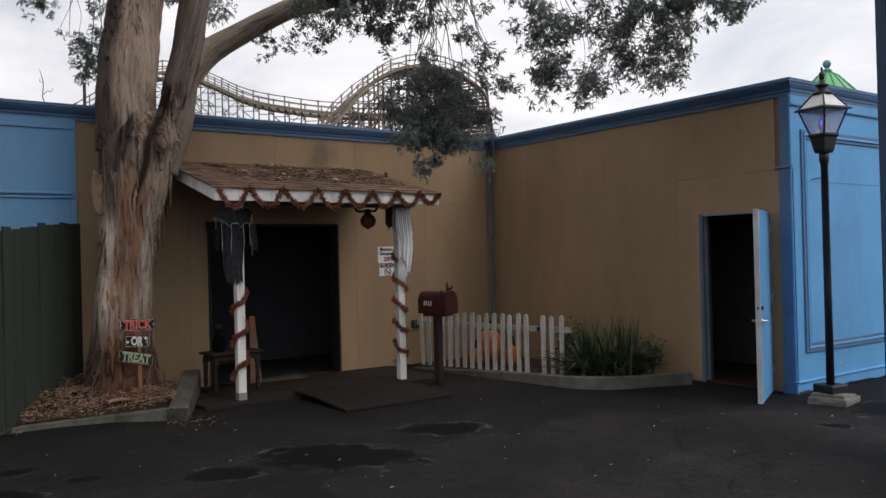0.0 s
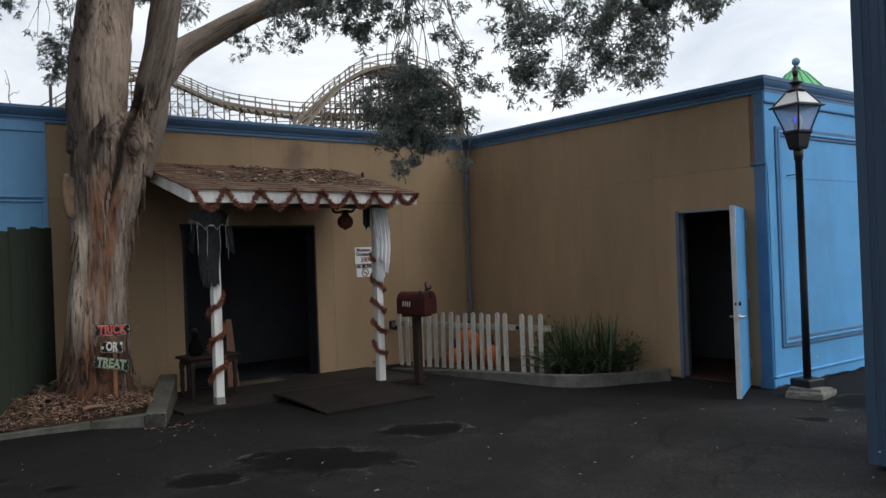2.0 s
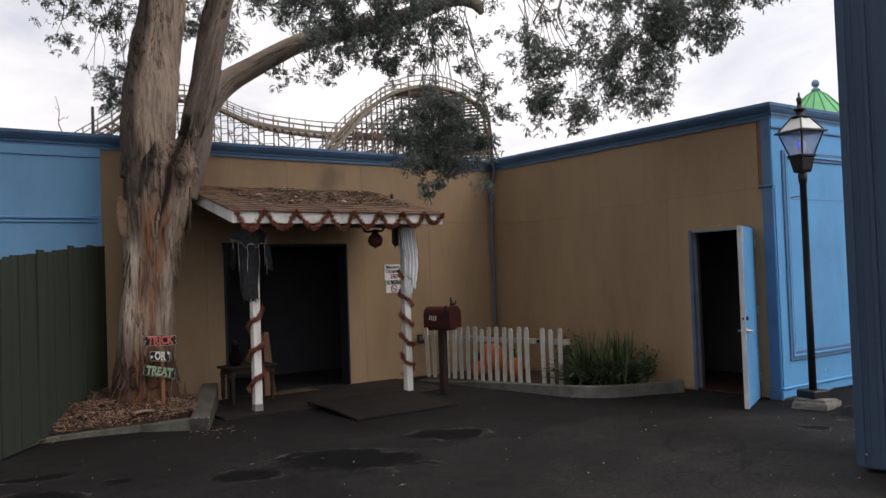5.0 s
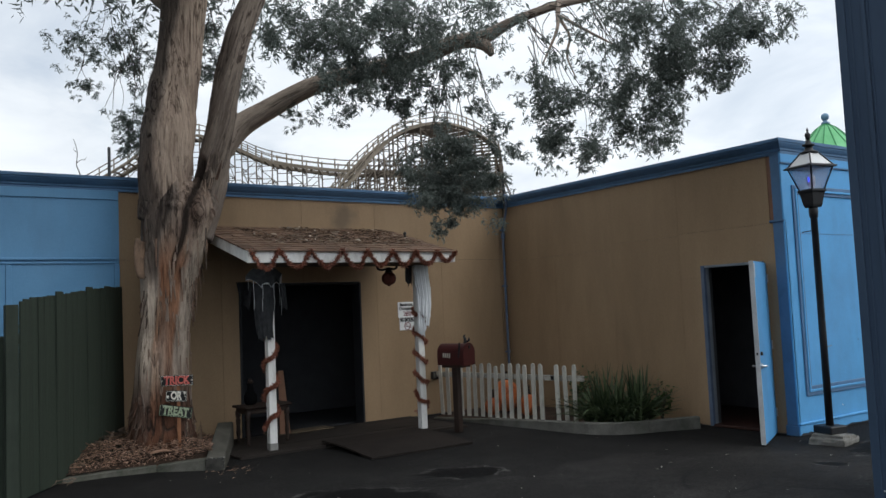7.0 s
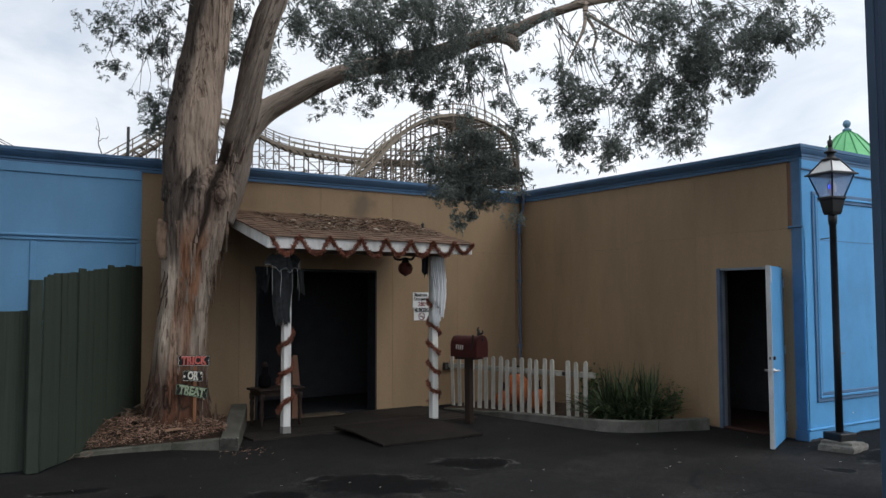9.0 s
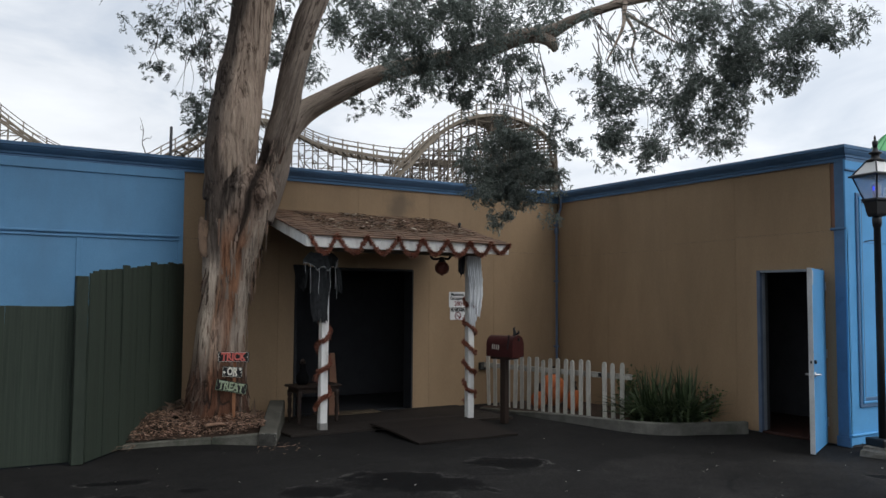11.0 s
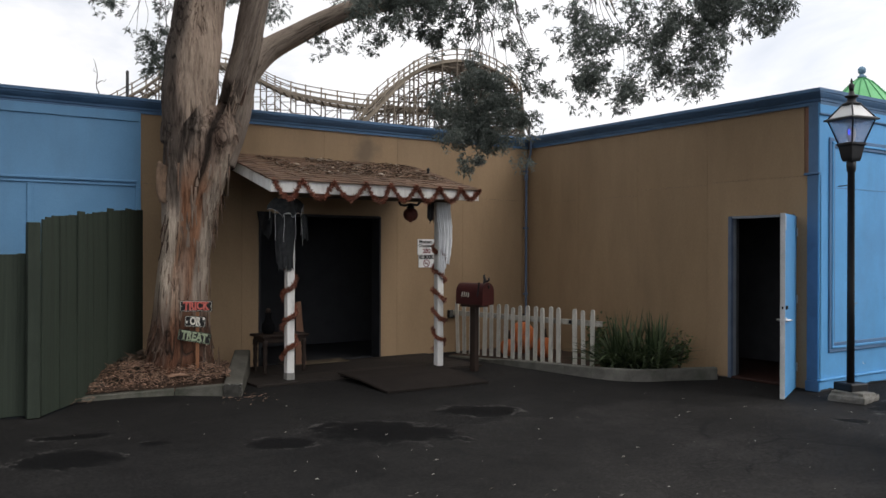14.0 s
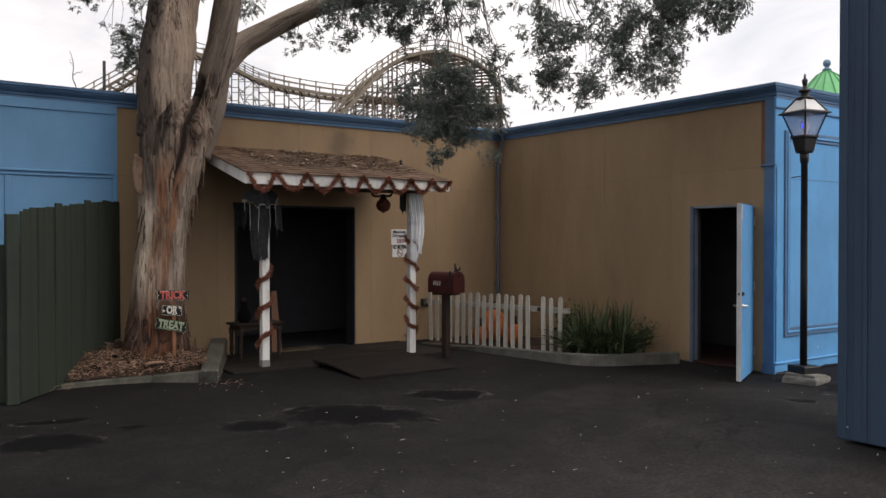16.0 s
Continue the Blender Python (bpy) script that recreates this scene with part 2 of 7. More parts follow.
TINSEL = surface("rusty_orange_tinsel", (0.095, 0.034, 0.021), (0.31, 0.105, 0.058), 30, 120, 0.45, 0, vary=0.2, spec=0.5)
WEB_CLOTH = surface("black_gauze", (0.016, 0.017, 0.019), (0.040, 0.042, 0.045), 14, 120, 0.95)
CAPE_CLOTH = surface("grey_black_gauze_cape", (0.022, 0.024, 0.026), (0.058, 0.061, 0.063), 18, 120, 0.95)
WEB_THREAD = surface("grey_gauze_thread", (0.42, 0.43, 0.44), (0.60, 0.61, 0.62), 14, 120, 0.95)
SHEET = surface("white_cotton_sheet", (0.66, 0.67, 0.68), (0.82, 0.83, 0.84), 5, 90, 0.9, 0.2, 0.003)
COASTER_WOOD = surface("bleached_coaster_timber", (0.145, 0.120, 0.093), (0.28, 0.235, 0.18), 0.6, 8, 0.85, 0.2, 0.01)
COASTER_DARK = surface("brown_coaster_timber", (0.085, 0.068, 0.052), (0.175, 0.142, 0.108), 0.6, 8, 0.85, 0.2, 0.01)
DOME_GREEN = surface("bright_green_dome_paint", (0.13, 0.42, 0.17), (0.20, 0.53, 0.25), 2, 30, 0.5)
DOME_RIB = surface("dark_green_rib", (0.045, 0.22, 0.08), (0.07, 0.28, 0.11), 2, 30, 0.5)
BALL_BLUE = surface("blue_grey_ball_paint", (0.10, 0.19, 0.28), (0.15, 0.26, 0.36), 4, 40, 0.5)
PIPE_BLUE = surface("blue_painted_pipe", (0.07, 0.105, 0.17), (0.115, 0.155, 0.23), 4, 70, 0.6)
FRAME_GREY = surface("grey_blue_frame_paint", (0.16, 0.185, 0.22), (0.25, 0.275, 0.31), 4, 70, 0.6, 0.1, 0.002)
DOOR_WHITE = surface("scuffed_pale_door_paint", (0.42, 0.43, 0.44), (0.60, 0.61, 0.62), 4, 70, 0.5, 0.1, 0.002, stain=(0.2, 0.2, 0.2))
POST_GREY = surface("bare_grey_post_wood", (0.17, 0.165, 0.155), (0.30, 0.29, 0.27), 6, 70, 0.85, 0.4, 0.003, stretch=(3, 3, 0.6))
PRIMER = surface("rusty_bare_board", (0.17, 0.088, 0.056), (0.23, 0.125, 0.078), 4, 60, 0.8)


def bark_material():
    """Peeling eucalyptus bark along the grain: grey plates, cream fresh bark, rust-red bare bands, dark splits with
    crack shadow painted in.
    """
    m = bpy.data.materials.new("peeling_eucalyptus_bark")
    m.use_nodes = True
    t = m.node_tree
    b = t.nodes["Principled BSDF"]
    at, kind = t.nodes.new("ShaderNodeAttribute"), t.nodes.new("ShaderNodeAttribute")
    at.attribute_name, kind.attribute_name = "grain", "bark"
    sep = t.nodes.new("ShaderNodeSeparateXYZ")
    t.links.new(kind.outputs["Vector"], sep.inputs["Vector"])
    plate, split, bare = sep.outputs

    def along(k):
        mp = node(t, "ShaderNodeMapping", Scale=(1, 1, k))
        t.links.new(at.outputs["Vector"], mp.inputs["Vector"])
        return mp.outputs["Vector"]
    flake = noisy(t, along(0.12), 16, 6, 0.68, 0.9)
    fine = noisy(t, along(0.10), 70, 6, 0.72)
    streak = noisy(t, along(0.06), 22, 5, 0.62, 0.4)
    blotch = noisy(t, along(0.5), 4.0, 5, 0.6)
    tone = maths(t, "ADD", plate, maths(t, "MULTIPLY", maths(t, "SUBTRACT", blotch, 0.5), 0.45))
    outer = ramp(t, tone, [(0.0, (0.105, 0.083, 0.069)), (0.3, (0.275, 0.224, 0.185)), (0.6, (0.455, 0.372, 0.300)), (0.95, (0.64, 0.525, 0.42))])
    rust = ramp(t, maths(t, "ADD", maths(t, "MULTIPLY", streak, 0.6), maths(t, "MULTIPLY", plate, 0.4)), [(0.28, (0.16, 0.070, 0.040)), (0.46, (0.33, 0.170, 0.100)), (0.66, (0.51, 0.345, 0.235))])
    col = mixed(t, bare, outer, rust)
    shade = ramp(t, flake, [(0.34, (0.30, 0.28, 0.27)), (0.43, (0.80, 0.79, 0.78)), (0.55, (1.0, 1.0, 1.0))])
    col = mixed(t, 0.55, col, shade, "MULTIPLY")
    ridge = maths(t, "ABSOLUTE", maths(t, "SUBTRACT", noisy(t, along(0.07), 7.5, 5, 0.62, 0.6), 0.5))
    fissure = ramp(t, maths(t, "ADD", ridge, maths(t, "MULTIPLY", maths(t, "SUBTRACT", 0.56, noisy(t, along(0.35), 3.2, 3), True), 0.35)), [(0.006, (0.14, 0.11, 0.095)), (0.026, (1, 1, 1))])
    col = mixed(t, 0.8, col, fissure, "MULTIPLY")
    line = ramp(t, streak, [(0.35, (0.22, 0.20, 0.19)), (0.41, (1, 1, 1))])
    col = mixed(t, 0.42, col, line, "MULTIPLY")
    col = mixed(t, split, col, (0.026, 0.020, 0.017))
    col = mixed(t, 0.6, col, ramp(t, fine, [(0.32, (0.52, 0.52, 0.52)), (0.62, (1.15, 1.15, 1.15))]), "MULTIPLY")
    t.links.new(col, b.inputs["Base Color"])
    b.inputs["Roughness"].default_value = 0.92
    b.inputs["Specular IOR Level"].default_value = 0.15
    k = node(t, "ShaderNodeBump", Strength=0.9, Distance=0.03)
    t.links.new(maths(t, "SUBTRACT", maths(t, "ADD", flake, maths(t, "MULTIPLY", fine, 0.35)), maths(t, "MULTIPLY", split, 0.4)), k.inputs["Height"])
    t.links.new(k.outputs["Normal"], b.inputs["Normal"])
    return m


def leafy(name, dark, light, thin=0.35):
    """Leaves that differ one from another and let a little light through."""
    m = bpy.data.materials.new(name)
    m.use_nodes = True
    t = m.node_tree
    b = t.nodes["Principled BSDF"]
    geo = t.nodes.new("ShaderNodeNewGeometry")
    col = ramp(t, geo.outputs["Random Per Island"], [(0.0, dark), (0.8, light), (1.0, tuple(min(1, 1.35 * c) for c in light))])
    t.links.new(col, b.inputs["Base Color"])
    b.inputs["Roughness"].default_value = 0.5
    b.inputs["Specular IOR Level"].default_value = 0.35
    tr = t.nodes.new("ShaderNodeBsdfTranslucent")
    t.links.new(col, tr.inputs["Color"])
    mx = t.nodes.new("ShaderNodeMixShader")
    mx.inputs["Fac"].default_value = thin
    t.links.new(b.outputs["BSDF"], mx.inputs[1])
    t.links.new(tr.outputs["BSDF"], mx.inputs[2])
    t.links.new(mx.outputs["Shader"], t.nodes["Material Output"].inputs["Surface"])
    return m


BARK = bark_material()
GUM_LEAF = leafy("gum_leaf", (0.100, 0.118, 0.108), (0.205, 0.232, 0.205), 0.5)
STRAP_LEAF = leafy("strap_leaf", (0.013, 0.026, 0.010), (0.086, 0.115, 0.056), 0.2)
SHRUB_LEAF = leafy("shrub_leaf", (0.022, 0.05, 0.015), (0.055, 0.10, 0.03), 0.3)
CHIP = leafy("bark_chip_litter", (0.016, 0.009, 0.007), (0.44, 0.285, 0.205), 0.05)
TWIG_LEAF = leafy("dead_brown_leaf", (0.03, 0.022, 0.016), (0.15, 0.10, 0.068), 0.1)
DRY_LEAF = leafy("dry_leaf", (0.035, 0.022, 0.016), (0.27, 0.195, 0.14), 0.1)
PALE_TWIG = leafy("bleached_twig", (0.12, 0.09, 0.07), (0.48, 0.41, 0.33), 0.05)
STRING = surface("dull_bark_string", (0.10, 0.07, 0.052), (0.26, 0.19, 0.14), 20, 90, 0.9)
PEACH_BARK = surface("fallen_peach_bark", (0.20, 0.115, 0.075), (0.36, 0.225, 0.155), 9, 60, 0.9, 0.5, 0.004, stretch=(0.4, 3, 1))
SHEET_BARK = surface("dull_peach_bark", (0.10, 0.066, 0.045), (0.25, 0.165, 0.112), 7, 60, 0.9, 0.5, 0.004, stretch=(3, 3, 0.5), stain=(0.05, 0.035, 0.026), stain_amount=0.7, stain_scale=9)
TWIG = surface("grey_brown_twig", (0.06, 0.05, 0.042), (0.12, 0.10, 0.085), 20, 90, 0.9)
MULCH = surface("dark_leaf_mulch", (0.02, 0.013, 0.009), (0.075, 0.045, 0.03), 9, 70, 0.95, 0.9, 0.02)
LITTER = leafy("pale_litter", (0.10, 0.08, 0.06), (0.66, 0.63, 0.57), 0.05)


def glass_material():
    m = bpy.data.materials.new("lantern_glass")
    m.use_nodes = True
    b = m.node_tree.nodes["Principled BSDF"]
    b.inputs["Base Color"].default_value = (0.86, 0.87, 0.92, 1)
    b.inputs["Transmission Weight"].default_value = 0.86
    b.inputs["Roughness"].default_value = 0.22
    b.inputs["IOR"].default_value = 1.3
    return m


GLASS = glass_material()
LED = bpy.data.materials.new("blue_signal_lamp")
LED.use_nodes = True
LED.node_tree.nodes["Principled BSDF"].inputs["Base Color"].default_value = (0.02, 0.03, 0.5, 1)
LED.node_tree.nodes["Principled BSDF"].inputs["Emission Color"].default_value = (0.02, 0.06, 1.0, 1)
LED.node_tree.nodes["Principled BSDF"].inputs["Emission Strength"].default_value = 3.0


def asphalt_material():
    """Old asphalt: fine stone, worn greys, cracks, and dark damp stains with pale dried rims."""
    m = bpy.data.materials.new("old_asphalt")
    m.use_nodes = True
    t = m.node_tree
    b = t.nodes["Principled BSDF"]
    v = coords(t)
    wear, stones, mid = noisy(t, v, 0.55, 5, 0.6, 0.3), noisy(t, v, 170, 3, 0.7), noisy(t, v, 5, 6, 0.65)
    grit = noisy(t, v, 32, 6, 0.75)
    fac = maths(t, "ADD", maths(t, "ADD", maths(t, "MULTIPLY", wear, 0.20), maths(t, "MULTIPLY", mid, 0.12)), maths(t, "ADD", maths(t, "MULTIPLY", stones, 0.33), maths(t, "MULTIPLY", grit, 0.35)))
    col = ramp(t, fac, [(0.38, (0.0064, 0.0062, 0.0061)), (0.5, (0.0188, 0.0180, 0.0174)), (0.62, (0.058, 0.055, 0.0515))])
    # brighter open middle, darker margins: the yard's light put into the asphalt colour
    yard_light = t.nodes.new("ShaderNodeMapping")
    yard_light.vector_type = "TEXTURE"
    yard_light.inputs["Location"].default_value, yard_light.inputs["Rotation"].default_value, yard_light.inputs["Scale"].default_value = (5.8, 5.2, 0), (0, 0, radians(20)), (3.4, 2.6, 1)
    t.links.new(v, yard_light.inputs["Vector"])
    reach = t.nodes.new("ShaderNodeVectorMath")
    reach.operation = "LENGTH"
    t.links.new(yard_light.outputs["Vector"], reach.inputs[0])
    # multiplier that lightens open ground and shades the fence and porch margins
    worn = ramp(t, maths(t, "ADD", reach.outputs["Value"], maths(t, "MULTIPLY", maths(t, "SUBTRACT", noisy(t, v, 0.9, 5), 0.5), 0.7)), [(0.2, (1.45, 1.42, 1.39)), (1.15, (1, 1, 1)), (2.1, (0.74, 0.74, 0.75))])
    col = mixed(t, 1.0, col, worn, "MULTIPLY")
    vor = node(t, "ShaderNodeTexVoronoi", Scale=0.55)
    vor.feature = "DISTANCE_TO_EDGE"
    warp = mixed(t, 0.16, v, noise_vector(t, v, 1.7))
    t.links.new(warp, vor.inputs["Vector"])
    crack = ramp(t, vor.outputs["Distance"], [(0.0, (1, 1, 1)), (0.012, (0, 0, 0))])
    gaps = ramp(t, noisy(t, v, 0.8, 3), [(0.5, (0, 0, 0)), (0.58, (0.8, 0.8, 0.8))])
    cracks = mixed(t, 1.0, crack, gaps, "MULTIPLY")
    col = mixed(t, cracks, col, (0.012, 0.012, 0.012))
    web = node(t, "ShaderNodeTexVoronoi", Scale=2.6)
    web.feature = "DISTANCE_TO_EDGE"
    t.links.new(mixed(t, 0.10, v, noise_vector(t, v, 4.5)), web.inputs["Vector"])
    near = t.nodes.new("ShaderNodeMapping")
    near.vector_type = "TEXTURE"
    near.inputs["Location"].default_value, near.inputs["Scale"].default_value = (6.3, 5.5, 0), (1.6, 1.0, 1)
    t.links.new(v, near.inputs["Vector"])
    size = t.nodes.new("ShaderNodeVectorMath")
    size.operation = "LENGTH"
    t.links.new(near.outputs["Vector"], size.inputs[0])
    patch = ramp(t, maths(t, "ADD", size.outputs["Value"], maths(t, "MULTIPLY", noisy(t, v, 2.0, 4), 0.9)), [(0.7, (0.6, 0.6, 0.6)), (1.3, (0, 0, 0))])
    fine_cracks = mixed(t, 1.0, ramp(t, web.outputs["Distance"], [(0.0, (1, 1, 1)), (0.028, (0, 0, 0))]), patch, "MULTIPLY")
    col = mixed(t, fine_cracks, col, (0.004, 0.004, 0.004))
    damp = None
    for sx, sy, rx, ry, turn in STAINS:
        mp = t.nodes.new("ShaderNodeMapping")
        mp.vector_type = "TEXTURE"
        mp.inputs["Location"].default_value = (sx, sy, 0)
        mp.inputs["Rotation"].default_value = (0, 0, radians(turn))
        mp.inputs["Scale"].default_value = (rx, ry, 1)
        c = t.nodes.new("ShaderNodeTexCoord")
        t.links.new(c.outputs["Object"], mp.inputs["Vector"])
        ln = t.nodes.new("ShaderNodeVectorMath")
        ln.operation = "LENGTH"
        t.links.new(mp.outputs["Vector"], ln.inputs[0])
        edge = maths(t, "ADD", ln.outputs["Value"], maths(t, "MULTIPLY", maths(t, "SUBTRACT", noisy(t, v, 4.2, 9, 0.68, 0.4), 0.5), 1.9))
        one = maths(t, "SUBTRACT", 1.0, edge, True)
        damp = one if damp is None else maths(t, "MAXIMUM", damp, one)
    wet = ramp(t, damp, [(0.0, (0, 0, 0)), (0.10, (0.30, 0.30, 0.30)), (0.34, (0.88, 0.88, 0.88))])
    rim = ramp(t, damp, [(0.0, (0, 0, 0)), (0.05, (0.9, 0.9, 0.9)), (0.16, (0, 0, 0))])
    rim = mixed(t, 1.0, rim, ramp(t, noisy(t, v, 2.4, 6, 0.7), [(0.46, (0, 0, 0)), (0.62, (1, 1, 1))]), "MULTIPLY")
    col = mixed(t, wet, col, (0.0038, 0.0038, 0.0040))
    col = mixed(t, rim, col, (0.11, 0.106, 0.099))
    t.links.new(col, b.inputs["Base Color"])
    r = maths(t, "ADD", maths(t, "MULTIPLY", stones, 0.22), 0.68, True)
    t.links.new(r, b.inputs["Roughness"])
    b.inputs["Specular IOR Level"].default_value = 0.08
    k = node(t, "ShaderNodeBump", Strength=0.5, Distance=0.008)
    t.links.new(maths(t, "ADD", maths(t, "MULTIPLY", stones, 0.4), maths(t, "ADD", maths(t, "MULTIPLY", mid, 0.5), maths(t, "MULTIPLY", grit, 0.5))), k.inputs["Height"])
    t.links.new(k.outputs["Normal"], b.inputs["Normal"])
    return m


def noise_vector(tree, vector, scale):
    n = node(tree, "ShaderNodeTexNoise", Scale=scale, Detail=3)
    tree.links.new(vector, n.inputs["Vector"])
    return n.outputs["Color"]


STAINS = [(4.45, 7.98, 0.80, 0.46, -45), (3.5, 8.08, 0.34, 0.24, -30), (2.63, 8.65, 0.16, 0.11, -20), (1.9, 8.48, 0.44, 0.33, -20), (2.1, 9.27, 0.36, 0.12, -14), (5.73, 8.28, 0.46, 0.32, -40), (8.46, 5.94, 0.18, 0.12, -60), (9.6, 6.0, 0.6, 0.3, 0)]
ASPHALT = asphalt_material()


# ---- building helpers ----
class Shape:
    """Collects the vertices and faces of one mesh."""

    def __init__(self):
        self.v, self.f, self.g = [], [], []

    def add(self, verts, faces, m=None):
        k = len(self.v)
        self.v += [tuple(m @ Vector(p)) if m else tuple(p) for p in verts]
        self.f += [tuple(k + i for i in f) for f in faces]
        self.g += self.v[k:]
        return self

    def box(self, size, at, turn=(0, 0, 0), chamfer=0.004, taper=1.0):
        """A box with chamfered edges, centred at a place; taper narrows its top."""
        hx = [s / 2 for s in size]
        c = min(chamfer, min(hx) * 0.8)
        signs = [(sx, sy, sz) for sx in (-1, 1) for sy in (-1, 1) for sz in (-1, 1)]
        index, verts = {}, []
        for s in signs:
            for a in range(3):
                p = [s[i] * (hx[i] - (0 if i == a else c)) for i in range(3)]
                if s[2] > 0:
                    p[0] *= taper
                    p[1] *= taper
                index[(s, a)] = len(verts)
                verts.append(p)
        faces = []
        for a in range(3):
            b, d = [i for i in range(3) if i != a]
            for s in (-1, 1):
                ring = []
                for sb, sd in ((-1, -1), (1, -1), (1, 1), (-1, 1)):
                    q = [0, 0, 0]
                    q[a], q[b], q[d] = s, sb, sd
                    ring.append(index[(tuple(q), a)])
                faces.append(ring)
            for sb in (-1, 1):
                for sd in (-1, 1):
                    lo, hi = [0, 0, 0], [0, 0, 0]
                    lo[a], lo[b], lo[d] = -1, sb, sd
                    hi[a], hi[b], hi[d] = 1, sb, sd
                    lo, hi = tuple(lo), tuple(hi)
                    faces.append([index[(lo, b)], index[(hi, b)], index[(hi, d)], index[(lo, d)]])
        faces += [[index[(s, a)] for a in range(3)] for s in signs]
        return self.add(verts, faces, pose(*at, *turn))

    def lathe(self, profile, at=(0, 0, 0), seg=20, turn=(0, 0, 0), phase=0.0):
        """A turned form: (radius, height) pairs about the z axis, capped."""
        verts, faces = [], []
        for r, z in profile:
            verts += [(r * math.cos(2 * math.pi * i / seg + phase), r * math.sin(2 * math.pi * i / seg + phase), z) for i in range(seg)]
        for j in range(len(profile) - 1):
            faces += [(j * seg + i, j * seg + (i + 1) % seg, (j + 1) * seg + (i + 1) % seg, (j + 1) * seg + i) for i in range(seg)]
        faces += [tuple(range(seg))[::-1], tuple((len(profile) - 1) * seg + i for i in range(seg))]
        return self.add(verts, faces, pose(*at, *turn))

    def tube(self, points, radii, seg=8, rough=None):
        """A tube along a line of points, with a radius at each; rough(i, angle) swells it."""
        pts = [Vector(p) for p in points]
        verts, faces = [], []
        side, grain, far = None, [], 0.0
        for i, p in enumerate(pts):
            far += (p - pts[i - 1]).length if i else 0.0
            d = (pts[min(i + 1, len(pts) - 1)] - pts[max(i - 1, 0)]).normalized()
            if side is None:
                side = d.cross(Vector((0.31, 0.94, 0.12))).normalized()
            side = (side - d * side.dot(d)).normalized()
            up = d.cross(side)
            r = radii[i] if hasattr(radii, "__len__") else radii
            for k in range(seg):
                a = 2 * math.pi * k / seg
                w = r * (rough(i, a) if rough else 1.0)
                verts.append(p + (side * math.cos(a) + up * math.sin(a)) * w)
                grain.append((r * math.cos(a) + pts[0].x, r * math.sin(a) + pts[0].y, far + pts[0].z))
        for i in range(len(pts) - 1):
            faces += [(i * seg + k, i * seg + (k + 1) % seg, (i + 1) * seg + (k + 1) % seg, (i + 1) * seg + k) for k in range(seg)]
        faces += [tuple(range(seg))[::-1], tuple((len(pts) - 1) * seg + k for k in range(seg))]
        self.add(verts, faces)
        self.g[-len(grain):] = grain
        return self

    def sweep(self, plan, normals, profile):
        """A profile of (offset, height) pairs carried along a plan line; normals are the mitred outward steps."""
        n, verts, faces = len(profile), [], []
        for (x, y), (nx, ny) in zip(plan, normals):
            verts += [(x + nx * d, y + ny * d, z) for d, z in profile]
        for i in range(len(plan) - 1):
            faces += [(i * n + k, i * n + (k + 1) % n, (i + 1) * n + (k + 1) % n, (i + 1) * n + k) for k in range(n)]
        faces += [tuple(range(n)), tuple((len(plan) - 1) * n + k for k in range(n))[::-1]]
        return self.add(verts, faces)


def mesh_of(name, shape, material, smooth=False, flip=True):
    me = bpy.data.meshes.new(name)
    me.from_pydata(shape.v, [], shape.f)
    if flip and len(shape.f) < 60000:
        bm = bmesh.new()
        bm.from_mesh(me)
        bmesh.ops.recalc_face_normals(bm, faces=bm.faces)
        bm.to_mesh(me)
        bm.free()
    if material == BARK:
        me.attributes.new("grain", "FLOAT_VECTOR", "POINT").data.foreach_set("vector", [c for p in shape.g for c in p])
        me.attributes.new("bark", "FLOAT_VECTOR", "POINT").data.foreach_set("vector", ([0.16, 0.12, 0.35] if name == "loose_bark" else [0.4, 0.0, 0.06]) * len(shape.v))
    me.materials.append(material)
    if smooth:
        me.polygons.foreach_set("use_smooth", [True] * len(me.polygons))
    me.update()
    return me


def part(name, shape, material, parent=None, label="", smooth=False, flip=True):
    """One mesh object, under a thing or a part."""
    ob = new(name, mesh_of(name, shape, material, smooth, flip))
    if parent:
        ob.parent = parent
    if label:
        ob["label"] = label
    return ob


def thing(name, at, label, category, turn=0.0, group="", kind=""):
    """An empty at the base of a thing, to hold its parts."""
    ob = new(name)
    ob.matrix_basis = pose(*at, 0, 0, turn)
    ob.empty_display_size = 0.1
    return tagged(ob, label, category, group, kind)


def structure(name, shape, material, label, category="", smooth=False):
    return tagged(part(name, shape, material, None, "", smooth), label, category or name.split("_")[0], "", "structure")


def piece(name, mesh, parent, at, turn=(0, 0, 0), scale=(1, 1, 1)):
    """A repeated piece that shares its mesh."""
    ob = new(name, mesh)
    ob.matrix_basis = pose(*at, *turn) @ Matrix.Diagonal((*scale, 1))
    ob.parent = parent
    return ob


def curve_through(points, steps=8):
    """A smooth line through a few points."""
    p = [Vector(q) for q in points]
    p = [2 * p[0] - p[1]] + p + [2 * p[-1] - p[-2]]
    out = []
    for i in range(1, len(p) - 2):
        for s in range(steps):
            t = s / steps
            a, b, c, d = p[i - 1:i + 3]
            out.append(0.5 * ((2 * b) + (c - a) * t + (2 * a - 5 * b + 4 * c - d) * t * t + (3 * b - a - 3 * c + d) * t ** 3))
    return out + [p[-2]]


def spread(values, steps=8):
    out = []
    for a, b in zip(values, values[1:]):
        out += [a + (b - a) * s / steps for s in range(steps)]
    return out + [values[-1]]


